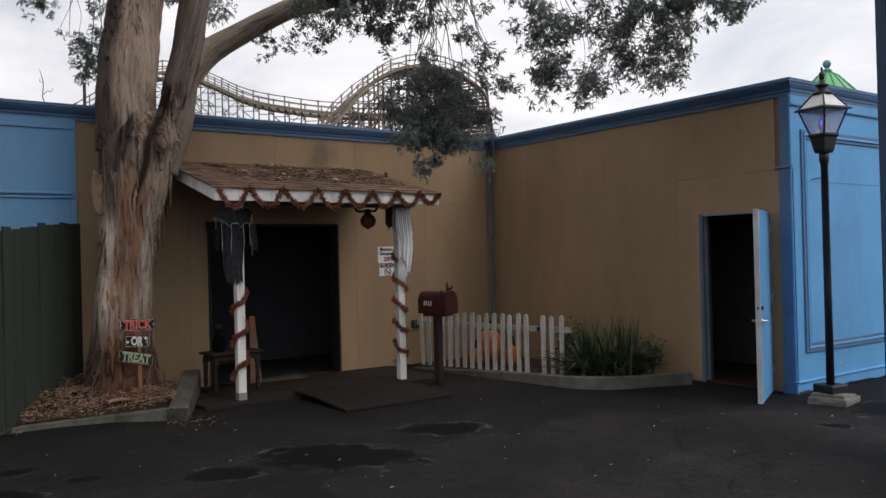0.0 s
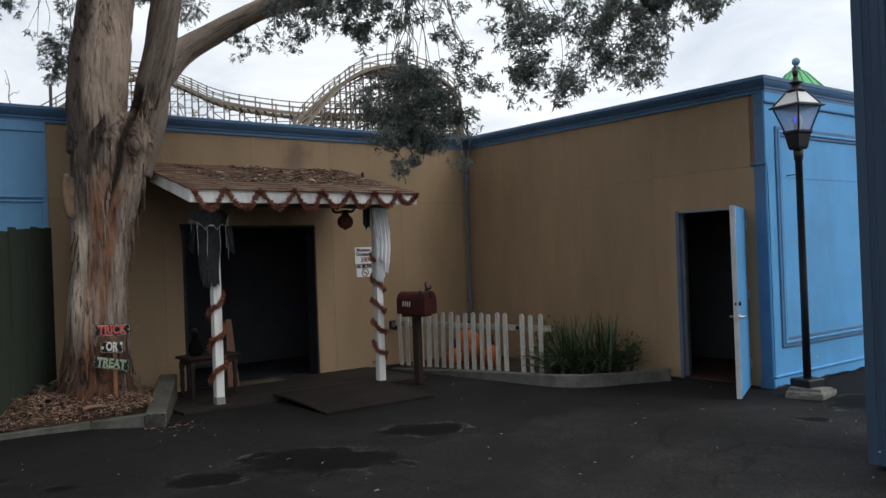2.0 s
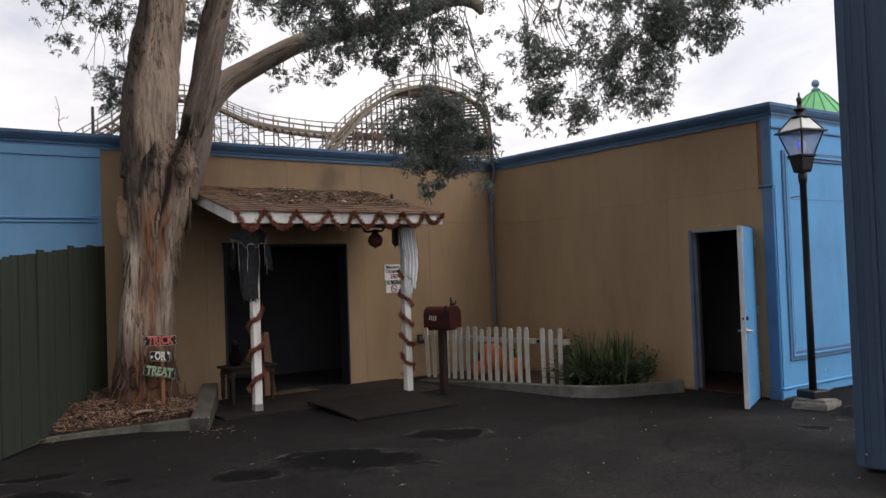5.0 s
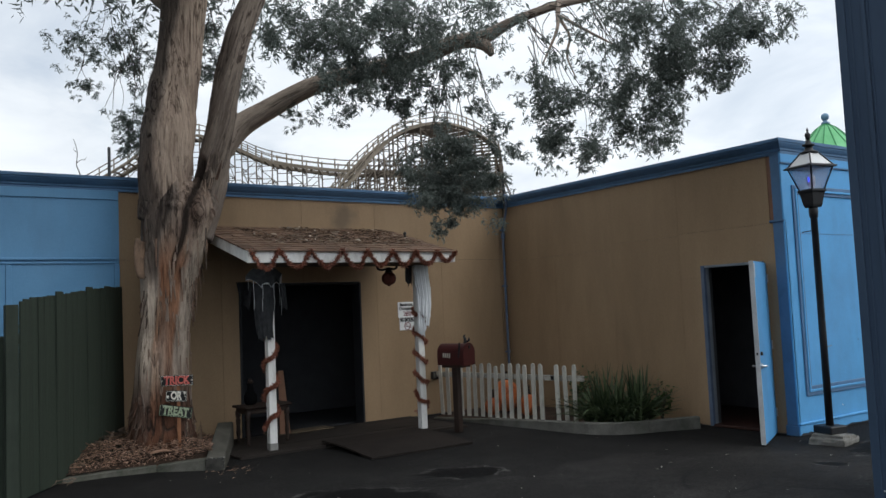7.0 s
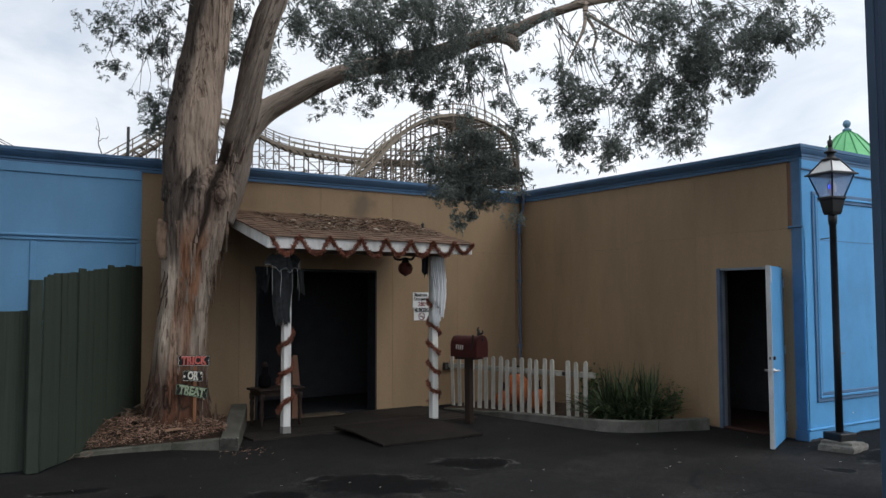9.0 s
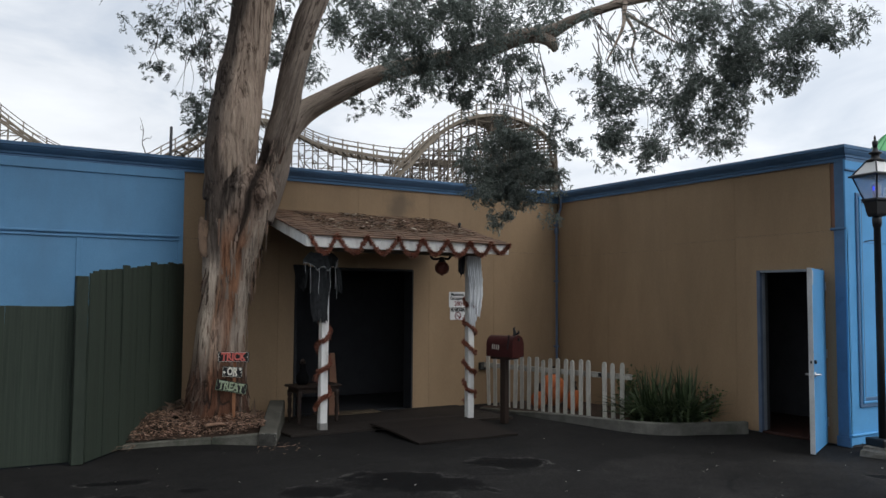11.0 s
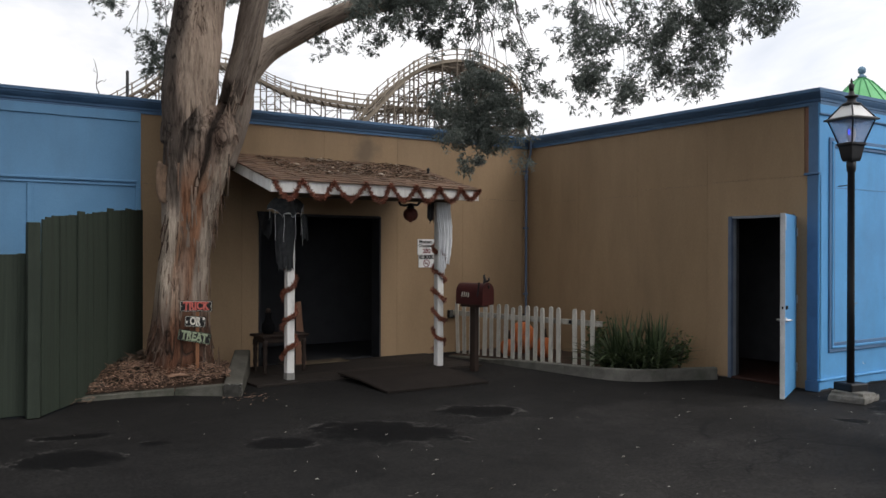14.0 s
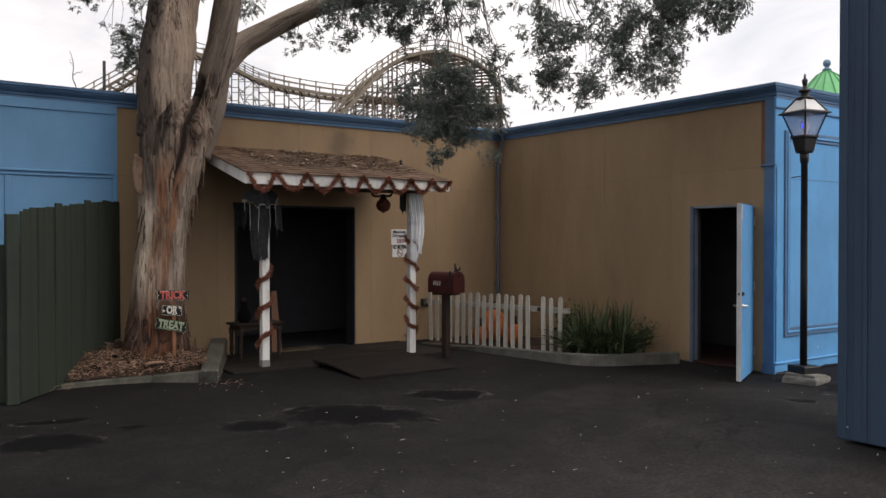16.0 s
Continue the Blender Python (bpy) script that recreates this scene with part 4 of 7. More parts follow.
def black_drape():
    r = random.Random(11)
    t = thing("torn_drape", (4.79, 10.93, 1.36), "torn black gauze shroud hung over the head of a porch post", "cloth")
    # the long body of the shroud, loose folds and a ragged foot, open behind
    n, m = 40, 20
    verts, faces = [], []
    cuts = [0.03 * math.sin(i * 1.9) + r.uniform(0.0, 0.05) + (0.06 if i < 6 else 0.0) for i in range(n)]
    for j in range(m):
        f = j / (m - 1)
        for i in range(n):
            a = math.pi * (1.0 + i / (n - 1))
            w = 0.135 - 0.030 * f + 0.010 * math.sin(i * 0.85 + 2 * f) + 0.006 * math.sin(i * 1.7 - 3 * f)
            verts.append((w * math.cos(a) - 0.035 * f * (1 - f) * 4 * 0.3, 0.10 + 0.82 * w * math.sin(a), 0.70 - f * (0.70 - cuts[i])))
    for j in range(m - 1):
        faces += [(j * n + i, j * n + i + 1, (j + 1) * n + i + 1, (j + 1) * n + i) for i in range(n - 1)]
    part("shroud_body", Shape().add(verts, faces), WEB_CLOTH, t, "sheer dark gauze body", True)
    # the cape over it, with pointed shoulders and a scalloped hem edged in pale thread
    cols, rows = 49, 9
    verts, faces = [], []
    for j in range(rows):
        f = j / (rows - 1)
        for i in range(cols):
            g = 2 * i / (cols - 1) - 1
            half = 0.12 + 0.115 * min(1.0, f * 2.2) ** 0.8
            scallop = abs(math.sin((g * 0.5 + 0.5) * math.pi * 3.5)) ** 0.6
            hem = 0.135 + 0.075 * (1 - scallop) - 0.075 * abs(g) ** 3
            z = 0.905 - 0.055 * min(1.0, f * 2.2) - 0.03 * abs(g) ** 1.5 * (1 - f) + 0.035 * abs(g) ** 6 - f * hem + 0.012 * noise.noise((g * 4, f * 3, 2.0))
            verts.append((g * half, -0.015 - 0.05 * math.cos(g * 1.5) * f + 0.012 * math.sin(g * 17) * f + 0.11 * g * g, z))
    for j in range(rows - 1):
        faces += [(j * cols + i, j * cols + i + 1, (j + 1) * cols + i + 1, (j + 1) * cols + i) for i in range(cols - 1)]
    part("cape", Shape().add(verts, faces), CAPE_CLOTH, t, "grey-black gauze cape with scalloped hem", True)
    th = Shape()
    hem = [Vector(v) + Vector((0, -0.005, 0)) for v in verts[-cols:]]
    th.tube(hem, [0.0022 + 0.0014 * max(0, noise.noise((i * 0.4, 0, 0))) for i in range(cols)], 4)
    for k, ln in ((2, 0.13), (7, 0.37), (16, 0.33), (30, 0.30), (40, 0.26), (45, 0.46), (47, 0.10)):
        p = hem[k]
        w = [Vector((r.uniform(-0.006, 0.006), -0.006, -ln * q)) for q in (0.0, 0.35, 0.7, 1.0)]
        w[0] = Vector((0, 0, 0))
        th.tube(curve_through([p + q for q in w], 5), spread([0.0032, 0.0024, 0.0028, 0.0013], 5), 4)
    part("pale_threads", th, WEB_THREAD, t, "pale grey hanging threads", True)
    # a torn sleeve hanging free at one side, a thin rag at the other
    for dx, dy, top, ln, w in ((0.205, 0.0, 0.70, 0.34, 0.07), (-0.185, 0.06, 0.68, 0.26, 0.03)):
        part("gauze_strip", cloth_strip(Shape(), (dx, dy, top), ln, w, (0.03 * (1 if dx > 0 else -1), 0.0), r, 0.012, 0.10), WEB_CLOTH, t)
    # a dark tatter caught on the wall's edge behind the post
    part("wall_tatter", cloth_strip(Shape(), (0.22, 1.31, 0.79), 0.40, 0.22, (0.0, 0.0), r, 0.018, 0.24), WEB_CLOTH, t)
    return t


def white_drape():
    r = random.Random(5)
    t = thing("sheet_drape", (7.055, 10.90, 1.32), "torn white cotton sheet hanging in folds from a porch post", "cloth")
    n, m = 60, 26
    # an outer fold with a slanting torn foot, an inner one that hangs lower beside the post
    for nm, left, right, top, foot, y0, ph in (
            ("sheet_fold", (-0.125, -0.10, -0.055, -0.05), (0.10, 0.135, 0.150, 0.105), 0.96, (0.33, 0.10), 0.0, 0.0),
            ("sheet_fold", (-0.09, -0.08, -0.065, -0.06), (0.05, 0.06, 0.05, 0.045), 0.93, (0.02, -0.01), 0.028, 2.0)):
        verts, faces, cuts, c = [], [], [], 0.0
        for i in range(n):
            c = 0.8 * c + r.uniform(-0.022, 0.022)
            cuts.append(c + (0.05 if r.random() < 0.10 else 0.0))
        for j in range(m):
            f = j / (m - 1)
            q = min(2.999, f * 3)
            lo, hi = (e[int(q)] + (e[int(q) + 1] - e[int(q)]) * (q % 1) for e in (left, right))
            for i in range(n):
                g = i / (n - 1)
                fold = 0.020 * math.sin(g * 21 + ph + 0.7 * math.sin(f * 3)) * (0.35 + 0.65 * f) + 0.008 * math.sin(g * 43 + 2 * f + ph)
                pinch = 0.016 * noise.noise((f * 11, 5 * (g > 0.5), ph)) * (2 * abs(g - 0.5)) ** 5
                end = foot[0] + (foot[1] - foot[0]) * g ** 0.8 + 0.06 * max(0.0, g - 0.8) * 5 + cuts[i]
                verts.append((lo + (hi - lo) * g + pinch, y0 + fold, top - f * (top - end)))
        for j in range(m - 1):
            faces += [(j * n + i, j * n + i + 1, (j + 1) * n + i + 1, (j + 1) * n + i) for i in range(n - 1)]
        k = len(verts)
        verts += [(x, y + 0.004, z) for x, y, z in verts]
        faces += [tuple(q + k for q in fc[::-1]) for fc in faces]
        part(nm, Shape().add(verts, faces), SHEET, t, "", True, flip=False)
    part("dark_wrap", cloth_strip(Shape(), (-0.145, 0.10, 0.96), 0.30, 0.10, (-0.01, 0.0), r, 0.02, 0.09), WEB_CLOTH, t, "dark gauze scrap")
    return t


def hanging_pot():
    t = thing("hanging_lantern", (6.675, 11.15, 2.02), "round dull red lantern hanging from a dark porch bracket", "lantern")
    vs, fs, nu, nv = [], [], 40, 12
    for j in range(nv + 1):
        v = math.pi * j / nv
        for i in range(nu):
            u = 2 * math.pi * i / nu
            rr = 0.102 * (0.94 + 0.06 * abs(math.sin(4 * u))) * max(0.02, math.sin(v)) ** 0.8
            vs.append((rr * math.cos(u), rr * math.sin(u), 0.095 - 0.092 * math.cos(v)))
    for j in range(nv):
        fs += [(j * nu + i, j * nu + (i + 1) % nu, (j + 1) * nu + (i + 1) % nu, (j + 1) * nu + i) for i in range(nu)]
    part("globe", Shape().add(vs, fs), RED_CLAY, t, "", True)
    part("foot", Shape().lathe([(0.014, -0.012), (0.024, -0.004), (0.026, 0.008)], seg=12), RED_CLAY, t, "", True)
    part("collar", Shape().lathe([(0.05, 0.175), (0.06, 0.185), (0.04, 0.21), (0.03, 0.25)], seg=14), BLACK_IRON, t, "", True)
    part("bracket", Shape().tube(curve_through([(-0.19, 0, 0.275), (-0.16, 0, 0.225), (-0.09, 0, 0.215), (0, 0, 0.235), (0.10, 0, 0.225), (0.15, 0, 0.275)], 5), 0.017, 8), BLACK_IRON, t, "curled black iron bracket", True)
    return t


def wall_sign(at, w, h, label):
    t = thing("wall_sign", at, label, "sign")
    part("board", Shape().box((w, 0.006, h), (0, 0, 0), chamfer=0.001), SIGN_WHITE, t)
    return t


def occupancy_signs():
    a = wall_sign((7.672, YN - 0.003, 1.675), 0.32, 0.24, "white wall sign reading Maximum Occupancy 280")
    F = (90, 0, 0)
    lettering("Maximum", 0.074, 0.001, SIGN_BLACK, a, (-0.01, -0.005, 0.080), F, 0.0022, width=0.235)
    lettering("Occupancy", 0.074, 0.001, SIGN_BLACK, a, (0.0, -0.005, 0.018), F, 0.0022, width=0.285)
    lettering("280", 0.095, 0.001, SIGN_MAROON, a, (0.005, -0.005, -0.066), F, 0.002)
    b = wall_sign((7.675, YN - 0.003, 1.4575), 0.285, 0.20, "white wall sign reading NO SMOKING with a crossed-out cigarette")
    lettering("NO SMOKING", 0.092, 0.001, SIGN_BLACK, b, (0, -0.005, 0.058), F, 0.004, width=0.262)
    ring = Shape()
    pts = [(0.054 * math.cos(2 * math.pi * i / 28), -0.005, 0.054 * math.sin(2 * math.pi * i / 28) - 0.036) for i in range(29)]
    ring.tube(pts, 0.006, 6)
    ring.box((0.10, 0.004, 0.011), (0, -0.006, -0.036), (0, 45, 0), 0.001)
    part("prohibition_ring", ring, SIGN_MAROON, b)
    part("cigarette", Shape().box((0.07, 0.003, 0.012), (0, -0.0045, -0.041), chamfer=0.001), SIGN_BLACK, b)


def side_table():
    t = thing("side_table", (4.97, 11.62, 0.05), "small dark wooden side table with turned legs", "table", 3)
    part("tabletop", Shape().box((0.66, 0.40, 0.03), (0, 0, 0.475), chamfer=0.008), BROWN_WOOD, t)
    part("apron", Shape().box((0.58, 0.33, 0.07), (0, 0, 0.425), chamfer=0.004), BROWN_WOOD, t)
    for x in (-0.27, 0.27):
        for y in (-0.15, 0.15):
            part("leg", Shape().lathe([(0.018, 0.0), (0.024, 0.03), (0.018, 0.06), (0.03, 0.14), (0.022, 0.22), (0.032, 0.30), (0.022, 0.33), (0.034, 0.35), (0.034, 0.42)], (x, y, 0), 12), BROWN_WOOD, t, "", True)
    j = thing("dark_jar", (4.83, 11.66, 0.54), "dark rounded jar on the side table", "jar")
    part("body", Shape().lathe([(0.06, 0), (0.085, 0.05), (0.08, 0.12), (0.045, 0.18), (0.035, 0.24), (0.05, 0.27)], seg=16), JAR_BLACK, j, "", True)
    part("stopper", Shape().lathe([(0.03, 0), (0.04, 0.03), (0.015, 0.06)], (0, 0, 0.27), 12), BROWN_WOOD, j, "", True)
    b = thing("leaning_board", (5.48, 12.08, 0.05), "tapered reddish-brown board leaning behind the table", "board")
    part("board", Shape().box((0.16, 0.02, 0.86), (0, 0.05, 0.427), (-6, 0, 0), 0.003, 0.45), PRIMER, b)


def floor_mats():
    d = thing("porch_deck", (0, 0, 0), "low dark timber deck under the porch", "deck")
    r = random.Random(9)
    y = 10.80
    mesh = mesh_of("plank", Shape().box((1, 1, 0.03), (0, 0, 0), chamfer=0.003), DECK)
    while y < YN - 0.02:
        w = min(0.145, YN - 0.016 - y)
        piece("plank", mesh, d, (6.0 + r.uniform(-0.012, 0.012), y + w / 2, 0.016 + r.uniform(0, 0.003)), (0, 0, 0), (3.3, w - 0.006, 1))
        y += 0.145
    m = thing("ramp_mat", (6.15, 10.25, 0.0), "thick worn black rubber mat lying as a ramp before the doorway", "mat", -1)
    sh = Shape()
    nx, ny, vs, fs = 14, 12, [], []
    for layer in (0, 1):
        for j in range(ny + 1):
            for i in range(nx + 1):
                x, yy = -0.70 + 1.40 * i / nx, -0.64 + 1.30 * j / ny
                z = 0.006 + 0.052 * min(1, max(0, (yy + 0.64) / 0.75)) + 0.008 * noise.noise((x * 2.2, yy * 2.2, 4))
                vs.append((x, yy, max(0.002, z) if layer == 0 else max(0.002, z) + 0.022))
    q = (nx + 1) * (ny + 1)
    for j in range(ny):
        for i in range(nx):
            a = j * (nx + 1) + i
            fs += [(a, a + nx + 1, a + nx + 2, a + 1), (q + a, q + a + 1, q + a + nx + 2, q + a + nx + 1)]
    rim = list(range(nx + 1)) + [j * (nx + 1) + nx for j in range(1, ny + 1)] + [ny * (nx + 1) + i for i in range(nx - 1, -1, -1)] + [j * (nx + 1) for j in range(ny - 1, 0, -1)]
    fs += [(a, b, b + q, a + q) for a, b in zip(rim, rim[1:] + rim[:1])]
    part("mat", sh.add(vs, fs), RUBBER, m)
    s = thing("door_mat", (5.75, 12.22, 0.034), "flat tan doormat in the wide doorway", "mat")
    part("mat", Shape().box((0.95, 0.30, 0.014), (0, 0, 0.007), chamfer=0.003), COIR, s)


# ---- mailbox, fence, bed ----
def mailbox():
    t = thing("mailbox", (7.30, 10.52, 0), "dark maroon tin mailbox on a brown wooden post", "mailbox", -72)
    part("post", Shape().box((0.092, 0.092, 0.90), (0, 0, 0.45), chamfer=0.008), BROWN_WOOD, t, "dark brown square post")
    L, W, H = 0.43, 0.255, 0.285
    Z0 = 0.905
    part("shelf", Shape().box((0.33, 0.20, 0.035), (0, 0, 0.8865), chamfer=0.004), BROWN_WOOD, t, "dark board under the box")
    sh = Shape()
    n = 14
    ring = [(-W / 2, 0.0), (W / 2, 0.0)] + [(W / 2 * math.cos(math.pi * i / n), (H - W / 2) + W / 2 * math.sin(math.pi * i / n)) for i in range(n + 1)]
    k = len(ring)
    vs = [(-L / 2, y, z + Z0) for y, z in ring] + [(L / 2, y, z + Z0) for y, z in ring]
    fs = [(i, (i + 1) % k, k + (i + 1) % k, k + i) for i in range(k)] + [tuple(range(k)), tuple(range(2 * k - 1, k - 1, -1))]
    part("body", sh.add(vs, fs), MAROON, t, "", False)
    vs = [(x, y * 1.05, (z - H / 2) * 1.05 + H / 2 + Z0) for x in (L / 2 - 0.02, L / 2 + 0.012) for y, z in ring]
    door = part("front_door", Shape().add(vs, fs), MAROON, t, "rounded front flap")
    part("pull", Shape().box((0.02, 0.03, 0.045), (L / 2 + 0.02, 0, Z0 + H - 0.05), chamfer=0.004), BLACK_IRON, door)
    flag = Shape().box((0.026, 0.006, 0.20), (0.155, -W / 2 - 0.004, Z0 + 0.20), (0, 8, 0), 0.002)
    part("flag", flag, BLACK_IRON, t, "raised dark flag")
    fig = Shape()
    fig.tube(curve_through([(0.165, 0.0, Z0 + H - 0.02), (0.17, 0.0, Z0 + H + 0.05), (0.155, 0, Z0 + H + 0.09), (0.175, 0, Z0 + H + 0.115)], 5), spread([0.026, 0.020, 0.013, 0.006], 5), 8)
    fig.tube(curve_through([(0.17, 0.0, Z0 + H + 0.02), (0.215, 0.0, Z0 + H + 0.028), (0.235, 0, Z0 + H + 0.045), (0.232, 0, Z0 + H + 0.075)], 5), spread([0.018, 0.013, 0.014, 0.007], 5), 8)
    part("ornament", fig, BLACK_IRON, t, "small forked black ornament on the lid", True)
    for i in range(4):
        part("number_bar", Shape().box((0.013, 0.003, 0.062), (-0.11 + 0.034 * i, -W / 2 - 0.002, Z0 + 0.135 - 0.003 * i), (0, 10, 0), 0.001), SIGN_CREAM, t, "small pale painted bar")
    return t


def picket_fence():
    t = thing("picket_fence", (0, 0, 0), "short white picket fence with one picket missing", "fence")
    a, b = Vector((8.12, 12.16)), Vector((8.60, 9.53))
    d = (b - a).normalized()
    ang = math.degrees(math.atan2(d.y, d.x))
    r = random.Random(2)
    n = 19
    w, th = 0.07, 0.018
    ring = [(-w / 2, 0), (w / 2, 0), (w / 2, 0.72)] + [(w / 2 * math.cos(math.pi * i / 6), 0.72 + 0.036 * math.sin(math.pi * i / 6)) for i in range(1, 6)] + [(-w / 2, 0.72)]
    k = len(ring)
    vs = [(x, -th / 2, z) for x, z in ring] + [(x, th / 2, z) for x, z in ring]
    fs = [(i, (i + 1) % k, k + (i + 1) % k, k + i) for i in range(k)] + [tuple(range(k)), tuple(range(2 * k - 1, k - 1, -1))]
    mesh = mesh_of("picket", Shape().add(vs, fs), PICKET_PAINT)
    for i in range(n):
        if i == n - 4:
            continue
        p = a + d * (0.098 + 0.14 * i)
        piece("picket", mesh, t, (p.x - 0.02, p.y, 0.022 + r.uniform(-0.006, 0.006)), (r.uniform(-1, 1), r.uniform(-1.4, 1.4), ang), (r.uniform(0.86, 1.04), 1, 1.052 + r.choice((0, 0.0, 0.03, -0.035, 0.02))))
    for u0, u1, z in ((-0.045, 2.222, 0.645), (2.232, (b - a).length + 0.075, 0.648)):
        m = a + d * (u0 + u1) / 2
        part("rail", Shape().box((u1 - u0, 0.03, 0.075), (m.x + 0.018, m.y, z), (0, 0, ang), 0.004), RAIL_PAINT, t, "dirty stained white rail")
    m = a + d * 2.23
    part("strap", Shape().box((0.055, 0.036, 0.05), (m.x + 0.018, m.y, 0.646), (0, 0, ang), 0.003), BLACK_IRON, t, "dark iron strap over the rail joint")
    return t


def kerb_line(name, pts, width, height, label, joints=(), seed=1, material=None, first=None):
    """A cast kerb along a plan line in long stones, parted at the joints; worn, uneven edges."""
    t = thing(name, (0, 0, 0), label, "kerb", kind="structure")
    line = [Vector(p) for p in pts]
    ends = [0, *joints, len(line) - 1]
    for a, b in zip(ends, ends[1:]):
        rows = []
        for i in range(a, b):
            n = max(2, int((line[i + 1] - line[i]).length / 0.06))
            rows += [(line[i].lerp(line[i + 1], k / n), i, k / n) for k in range(n)]
        rows.append((line[b], b - 1, 1.0))
        vs, m = [], 8
        for q, (p, i, f) in enumerate(rows):
            before, after = rows[max(q - 1, 0)][0], rows[min(q + 1, len(rows) - 1)][0]
            d = (after - before).normalized()
            nrm = Vector((-d.y, d.x))
            h = height[i] + (height[i + 1] - height[i]) * f
            if q in (0, len(rows) - 1):
                p = p + d * (0.0025 if q == 0 else -0.0025)
            c = 0.010 + 0.009 * max(0.0, noise.noise((p.x * 5, p.y * 5, seed)))
            chip = 0.020 * max(0.0, noise.noise((p.x * 9, p.y * 9, seed + 4)) - 0.35)
            for o, z in ((0, -0.05), (0.004, h * 0.45), (0.002 + chip, h - c - chip), (c + chip, h - chip * 0.6), (width * 0.5, h), (width - c, h), (width, h - c), (width, -0.05)):
                g = p + nrm * (o + 0.004 * noise.noise((p.x * 7, p.y * 7, z * 9 + seed)))
                vs.append((g.x, g.y, z + (0.004 * noise.noise((p.x * 6, p.y * 6, o * 20 + seed)) if z > 0 else 0)))
        fs = [(q * m + k, q * m + (k + 1) % m, (q + 1) * m + (k + 1) % m, (q + 1) * m + k) for q in range(len(rows) - 1) for k in range(m)]
        fs += [tuple(range(m)), tuple(range((len(rows) - 1) * m + m - 1, (len(rows) - 1) * m - 1, -1))]
        part("kerb_stone", Shape().add(vs, fs), first if first and a == 0 else material or CONCRETE, t)
    return t


def curb_right():
    plan = [(7.86, 11.95, 0.018), (7.97, 11.1, 0.048), (8.0, 10.75, 0.082), (8.11, 9.95, 0.115), (8.16, 9.45, 0.134), (8.24, 9.02, 0.144), (8.40, 8.76, 0.148), (8.64, 8.59, 0.148), (8.98, 8.47, 0.146), (9.27, 8.34, 0.150), (9.47, 8.26, 0.152)]
    pts = curve_through(plan, 2)
    return kerb_line("kerb_bed_east", [(p.x, p.y) for p in pts], 0.11, [p.z for p in pts], "curved low concrete kerb round the planting bed", (4, 9, 15), 4, first=MOSSY)


def soil_bed(name, outline, height, bump, label, seed):
    """A mounded bed filling a plan outline."""
    sh = Shape()
    c = Vector((sum(p[0] for p in outline) / len(outline), sum(p[1] for p in outline) / len(outline)))
    rings, n = 8, len(outline)
    vs = []
    for j in range(rings):
        f = 1 - j / rings
        for p in outline:
            q = c + (Vector(p) - c) * f
            vs.append((q.x, q.y, height + bump * (1 - f) ** 0.7 + 0.02 * noise.noise((q.x * 4, q.y * 4, seed))))
    vs.append((c.x, c.y, height + bump))
    fs = []
    for j in range(rings - 1):
        fs += [(j * n + i, j * n + (i + 1) % n, (j + 1) * n + (i + 1) % n, (j + 1) * n + i) for i in range(n)]
    fs += [((rings - 1) * n + i, (rings - 1) * n + (i + 1) % n, rings * n) for i in range(n)]
    return structure(name, sh.add(vs, fs), MULCH, label, "soil", True)


def strap_plant(name, at, count, length, spread_out, label, seed, material=None, width=0.022):
    r = random.Random(seed)
    t = thing(name, at, label, "plant")
    sh = Shape()
    for _ in range(count):
        a = r.uniform(0, 2 * math.pi)
        tall = r.random() < 0.15
        l = length * (r.uniform(0.85, 1.2) if tall else r.uniform(0.4, 0.85))
        out = spread_out * (r.uniform(0.15, 0.6) if tall else r.uniform(0.4, 1.25))
        bx, by = r.gauss(0, 0.10), r.gauss(0, 0.10)
        w = width * (r.uniform(0.6, 0.9) if tall else r.uniform(0.8, 1.35))
        droop = r.uniform(0.0, 0.3) if tall else r.uniform(0.3, 1.6)
        ca, sa = math.cos(a), math.sin(a)
        vs = []
        n = 6
        for k in range(n + 1):
            f = k / n
            h = l * (f - 0.42 * droop * f ** 2.6)
            o = out * f ** 1.5
            ww = w * (1 - f ** 2.2) * (0.5 + 1.2 * min(f * 3, 0.42)) + 0.0008
            vs += [(bx + ca * o - sa * ww, by + sa * o + ca * ww, h), (bx + ca * o, by + sa * o, h - ww * 0.5), (bx + ca * o + sa * ww, by + sa * o - ca * ww, h)]
        fs = []
        for k in range(n):
            b = 3 * k
            fs += [(b, b + 1, b + 4, b + 3), (b + 1, b + 2, b + 5, b + 4)]
        sh.add(vs, fs)
    part("leaves", sh, material or STRAP_LEAF, t, flip=False)
    return t


